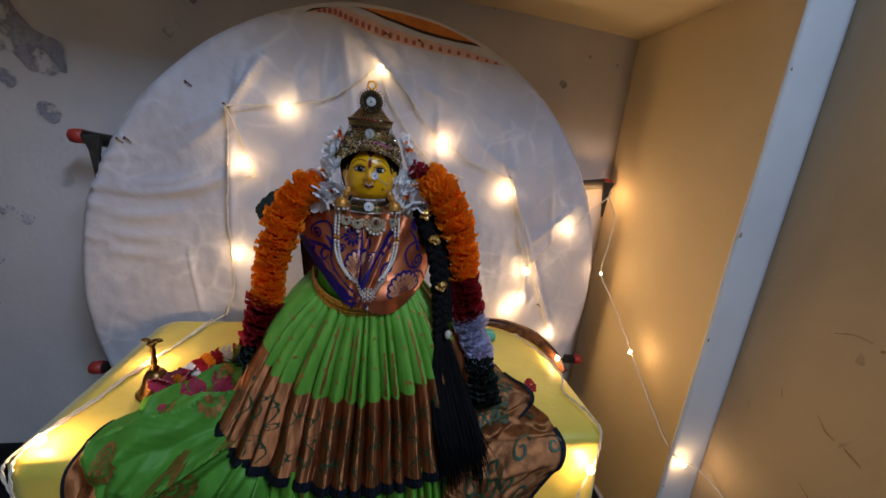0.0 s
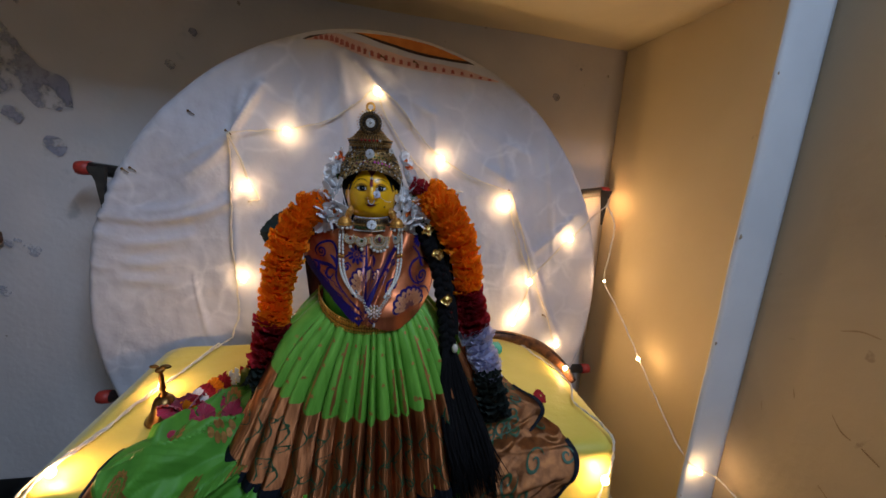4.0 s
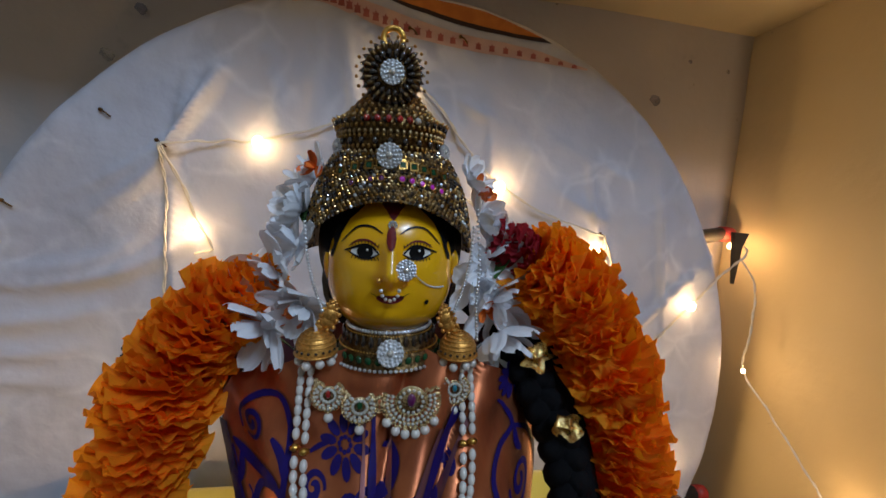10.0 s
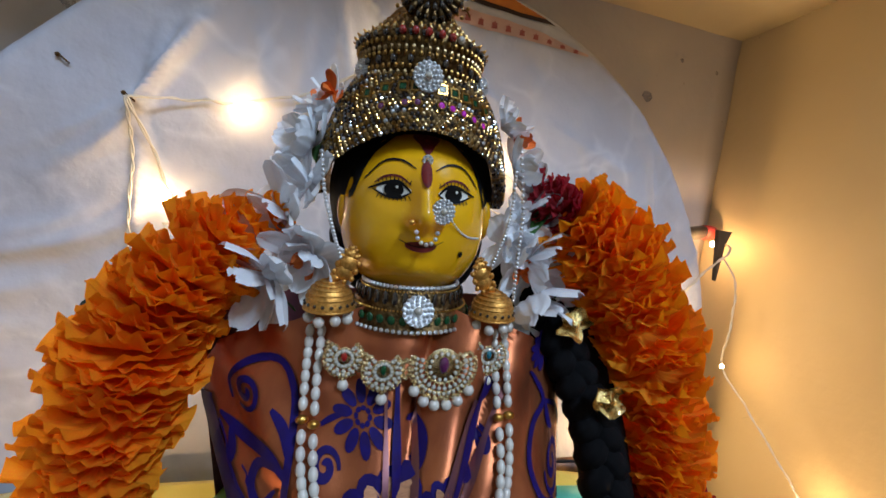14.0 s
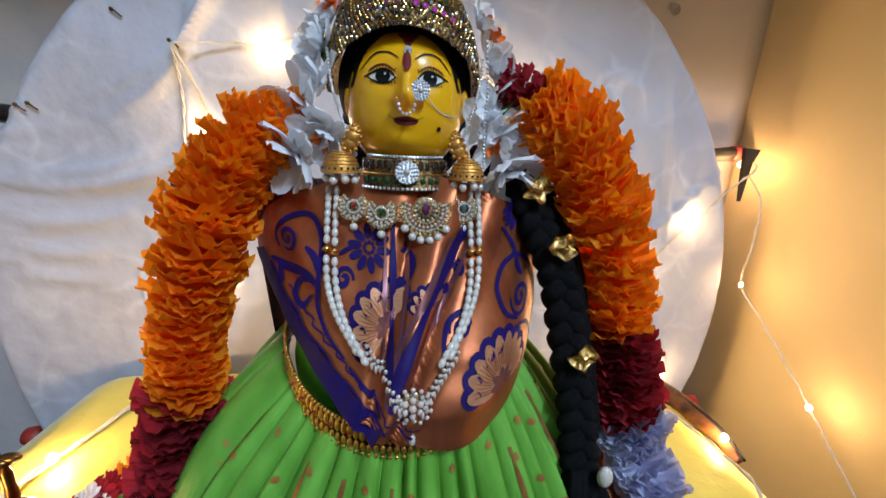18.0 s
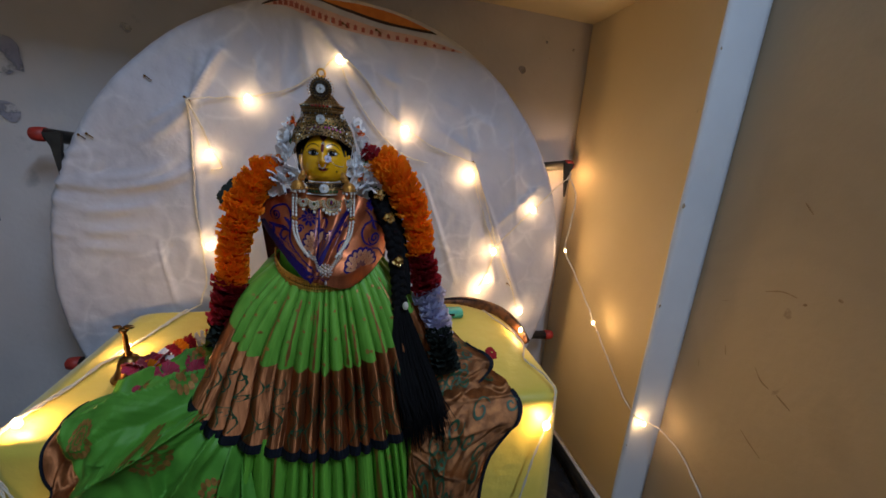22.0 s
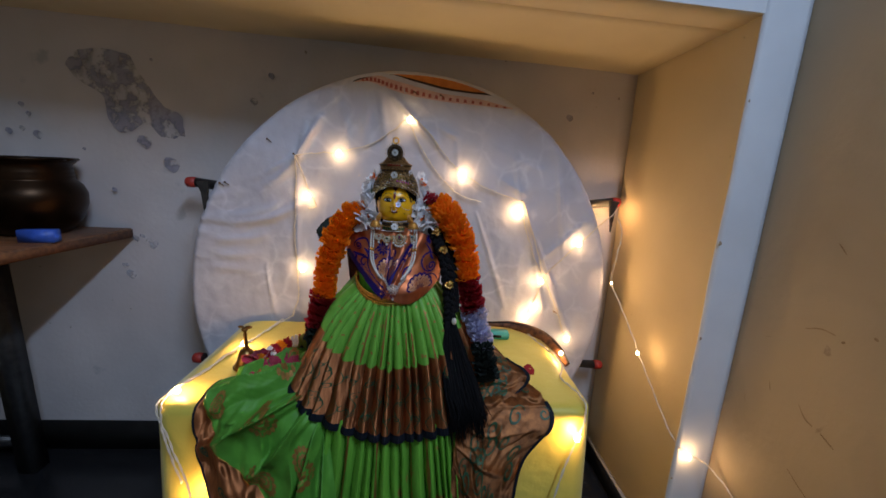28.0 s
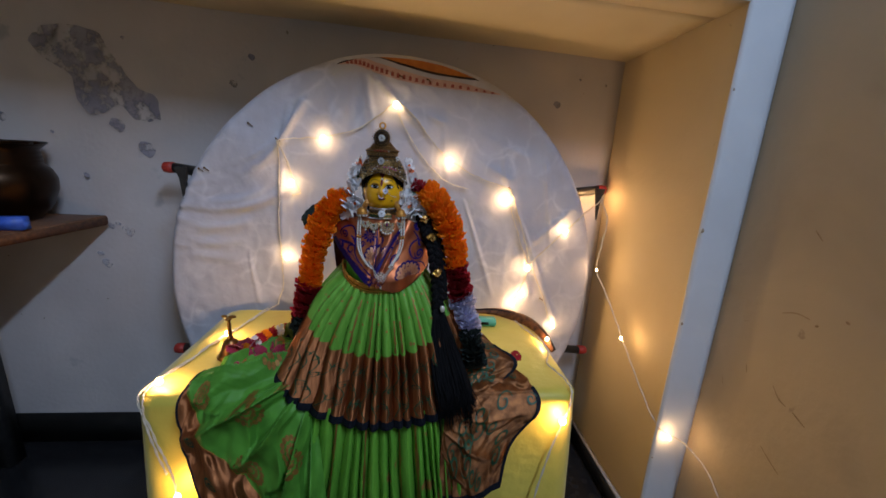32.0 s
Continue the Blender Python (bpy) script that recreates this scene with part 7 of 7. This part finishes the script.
# ---- small things on the table ----
bell = thing("brass_bell", (-0.418, 0.764, TZ + 0.002), "old brass hand bell with a knobbed handle standing on the cloth", "bell")
part("bell_body", lathe(B(), [(0.030, 0.0), (0.031, 0.003), (0.026, 0.010), (0.021, 0.020), (0.018, 0.032), (0.014, 0.041), (0.006, 0.046), (0.001, 0.047)], 32), BRASS, bell)
part("lip", lathe(B(), [(0.029, 0.0), (0.032, 0.001), (0.032, 0.003), (0.029, 0.004)], 32), BRASS, bell)
part("handle", lathe(B(), [(0.006, 0.045), (0.0075, 0.049), (0.004, 0.053), (0.0055, 0.060), (0.004, 0.070), (0.0045, 0.083), (0.003, 0.090), (0.007, 0.094), (0.008, 0.097), (0.006, 0.100), (0.001, 0.101)], 16), BRASS, bell)
bm = ball(B(), (0.010, -0.002, 0.103), 0.006, 8, 6, 0, (1.6, 0.7, 0.7))
ball(bm, (-0.010, 0.002, 0.102), 0.005, 8, 6, 0, (1.6, 0.7, 0.7))
part("finial", bm, BRASS, bell)
post = thing("flower_string", (-0.345, 0.800, TZ + 0.003), "string of red, white and orange thread flowers with crimson tassels", "flower string")
random.seed(9)
post.scale = (1.25, 1.2, 1.35)
run = spline([(0.035, 0.085, 0.024), (0.050, 0.055, 0.022), (0.022, 0.042, 0.020), (-0.005, 0.020, 0.018), (-0.020, -0.010, 0.016), (-0.030, -0.035, 0.014)], 22)
for i, p in enumerate(run):
    mat = (MAROON, PETAL, MAROON, ORANGE)[(i // 2) % 4]
    s = (mat.name, i % 5)
    if s not in RUFFLES:
        RUFFLES[s] = finish(ruffle(1.0, s[1] * 1.9 + len(mat.name)), "ruffle", mat)
    ob = part("ruffle", RUFFLES[s], None, post)
    d = (run[min(i + 1, 22)] - run[max(i - 1, 0)]).normalized()
    ob.matrix_local = Matrix.Translation(p) @ d.to_track_quat('Z', 'Y').to_matrix().to_4x4() @ Matrix.Diagonal((0.013, 0.013, 0.016, 1))
for i in range(16):
    c = Vector((random.uniform(-0.045, 0.040), random.uniform(-0.075, -0.005), random.uniform(0.008, 0.026)))
    bm = ruffle(0.016, i)
    bmesh.ops.transform(bm, verts=bm.verts, matrix=Matrix.Translation(c) @ Euler((random.uniform(-1.2, 1.2), random.uniform(-1.2, 1.2), 0)).to_matrix().to_4x4())
    part("tassel", bm, PINK, post)
for x, y in ((-0.025, -0.09), (0.02, -0.085), (0.055, -0.06)):
    part("bead", ball(B(), (x, y, 0.010), 0.009, 10, 8), PINK, post)
card = thing("teal_packet", (0.232, 0.955, TZ + 0.002), "small teal cardboard packet with bars of dark print", "packet")
part("carton", box(B(), -0.040, 0.040, -0.016, 0.016, 0, 0.020, 0.0015), TEAL, card)
part("flap", box(B(), 0.0405, 0.0425, -0.013, 0.013, 0.003, 0.017, 0.0005), TEAL, card)
part("print_bar", box(B(), -0.006, 0.018, -0.0172, -0.0163, 0.006, 0.014), INK, card)
card.rotation_euler.z = radians(-4)
clip = thing("dark_sari_edge", (0.30, 0.99, TZ + 0.002), "rolled dark copper cloth edge lying along the back of the table", "cloth")
bm = B()
pts = spline([(-0.09, 0.035, 0.012), (-0.02, 0.025, 0.016), (0.03, 0.005, 0.014), (0.075, -0.050, 0.014), (0.100, -0.125, 0.004), (0.112, -0.165, -0.02)], 40)
tube(bm, pts, lambda t: 0.006 + 0.010 * math.sin(math.pi * t), 10, 0, 0.55)
part("roll", bm, material("dark_brown_brocade", (0.055, 0.022, 0.012), 0.45, 0.4, second=(0.20, 0.08, 0.03), scale=60, amount=0.6), clip)
part("trim", tube(B(), [p + Vector((0.004, -0.004, 0.008)) for p in pts], 0.0022, 6), NAVY, clip)
bm = ruffle(0.014, 3)
bmesh.ops.transform(bm, verts=bm.verts, matrix=Matrix.Translation((0.268, 0.700, 0.738)) @ Euler((0.5, 0.3, 0)).to_matrix().to_4x4())
solid("maroon_tassel", bm, MAROON, "small maroon thread tassel at the sari corner", "tassel")
stick = thing("wooden_stick", (-0.285, 0.86, TZ), "grey stick leaning behind the garland end", "stick")
part("rod", tube(B(), [Vector((-0.03, -0.04, 0.012)), Vector((0.045, 0.03, 0.075))], 0.006, 8), BLACK_METAL, stick)
part("tip", tube(B(), [Vector((-0.045, -0.0527, 0.001)), Vector((-0.03, -0.04, 0.012))], 0.005, 8), SILVER, stick)
bangle = solid("gold_bangle", tube(B(), [Vector((-0.232 + 0.022 * math.cos(t), 0.655 + 0.010 * math.sin(t), 0.757 + 0.010 * math.sin(t))) for t in (2 * math.pi * k / 30 for k in range(31))], 0.0016, 6), GOLD, "thin gold bangle resting on the green cloth", "bangle")
knot = thing("dark_cloth_knot", (-0.214, 0.745, 1.053), "dark green knotted cloth end behind the garland", "cloth")
for k in range(5):
    bm = ruffle(0.015, k + 2)
    bmesh.ops.transform(bm, verts=bm.verts, matrix=Matrix.Translation((0.006 * (k - 2), 0.002 * k, 0.005 * (k - 2))) @ Euler((1.1 + 0.2 * k, 0.5 * k - 1.0, 0)).to_matrix().to_4x4())
    part("fold", bm, DARK_CREPE, knot)
nook = thing("green_cloth_fold", (-0.294, 0.820, TZ + 0.002), "yellow-green cloth fold standing up behind the garland end", "cloth")
part("fold", grid(B(), 16, 12, lambda u, v: Vector(((u - 0.5) * 0.05 * (1 - 0.35 * v), 0.010 * math.sin(5 * u + 2 * v), 0.068 * v * (1 - 0.25 * abs(2 * u - 1))))), material("olive_silk", (0.20, 0.24, 0.035), 0.45, second=(0.13, 0.17, 0.03), scale=60), nook)
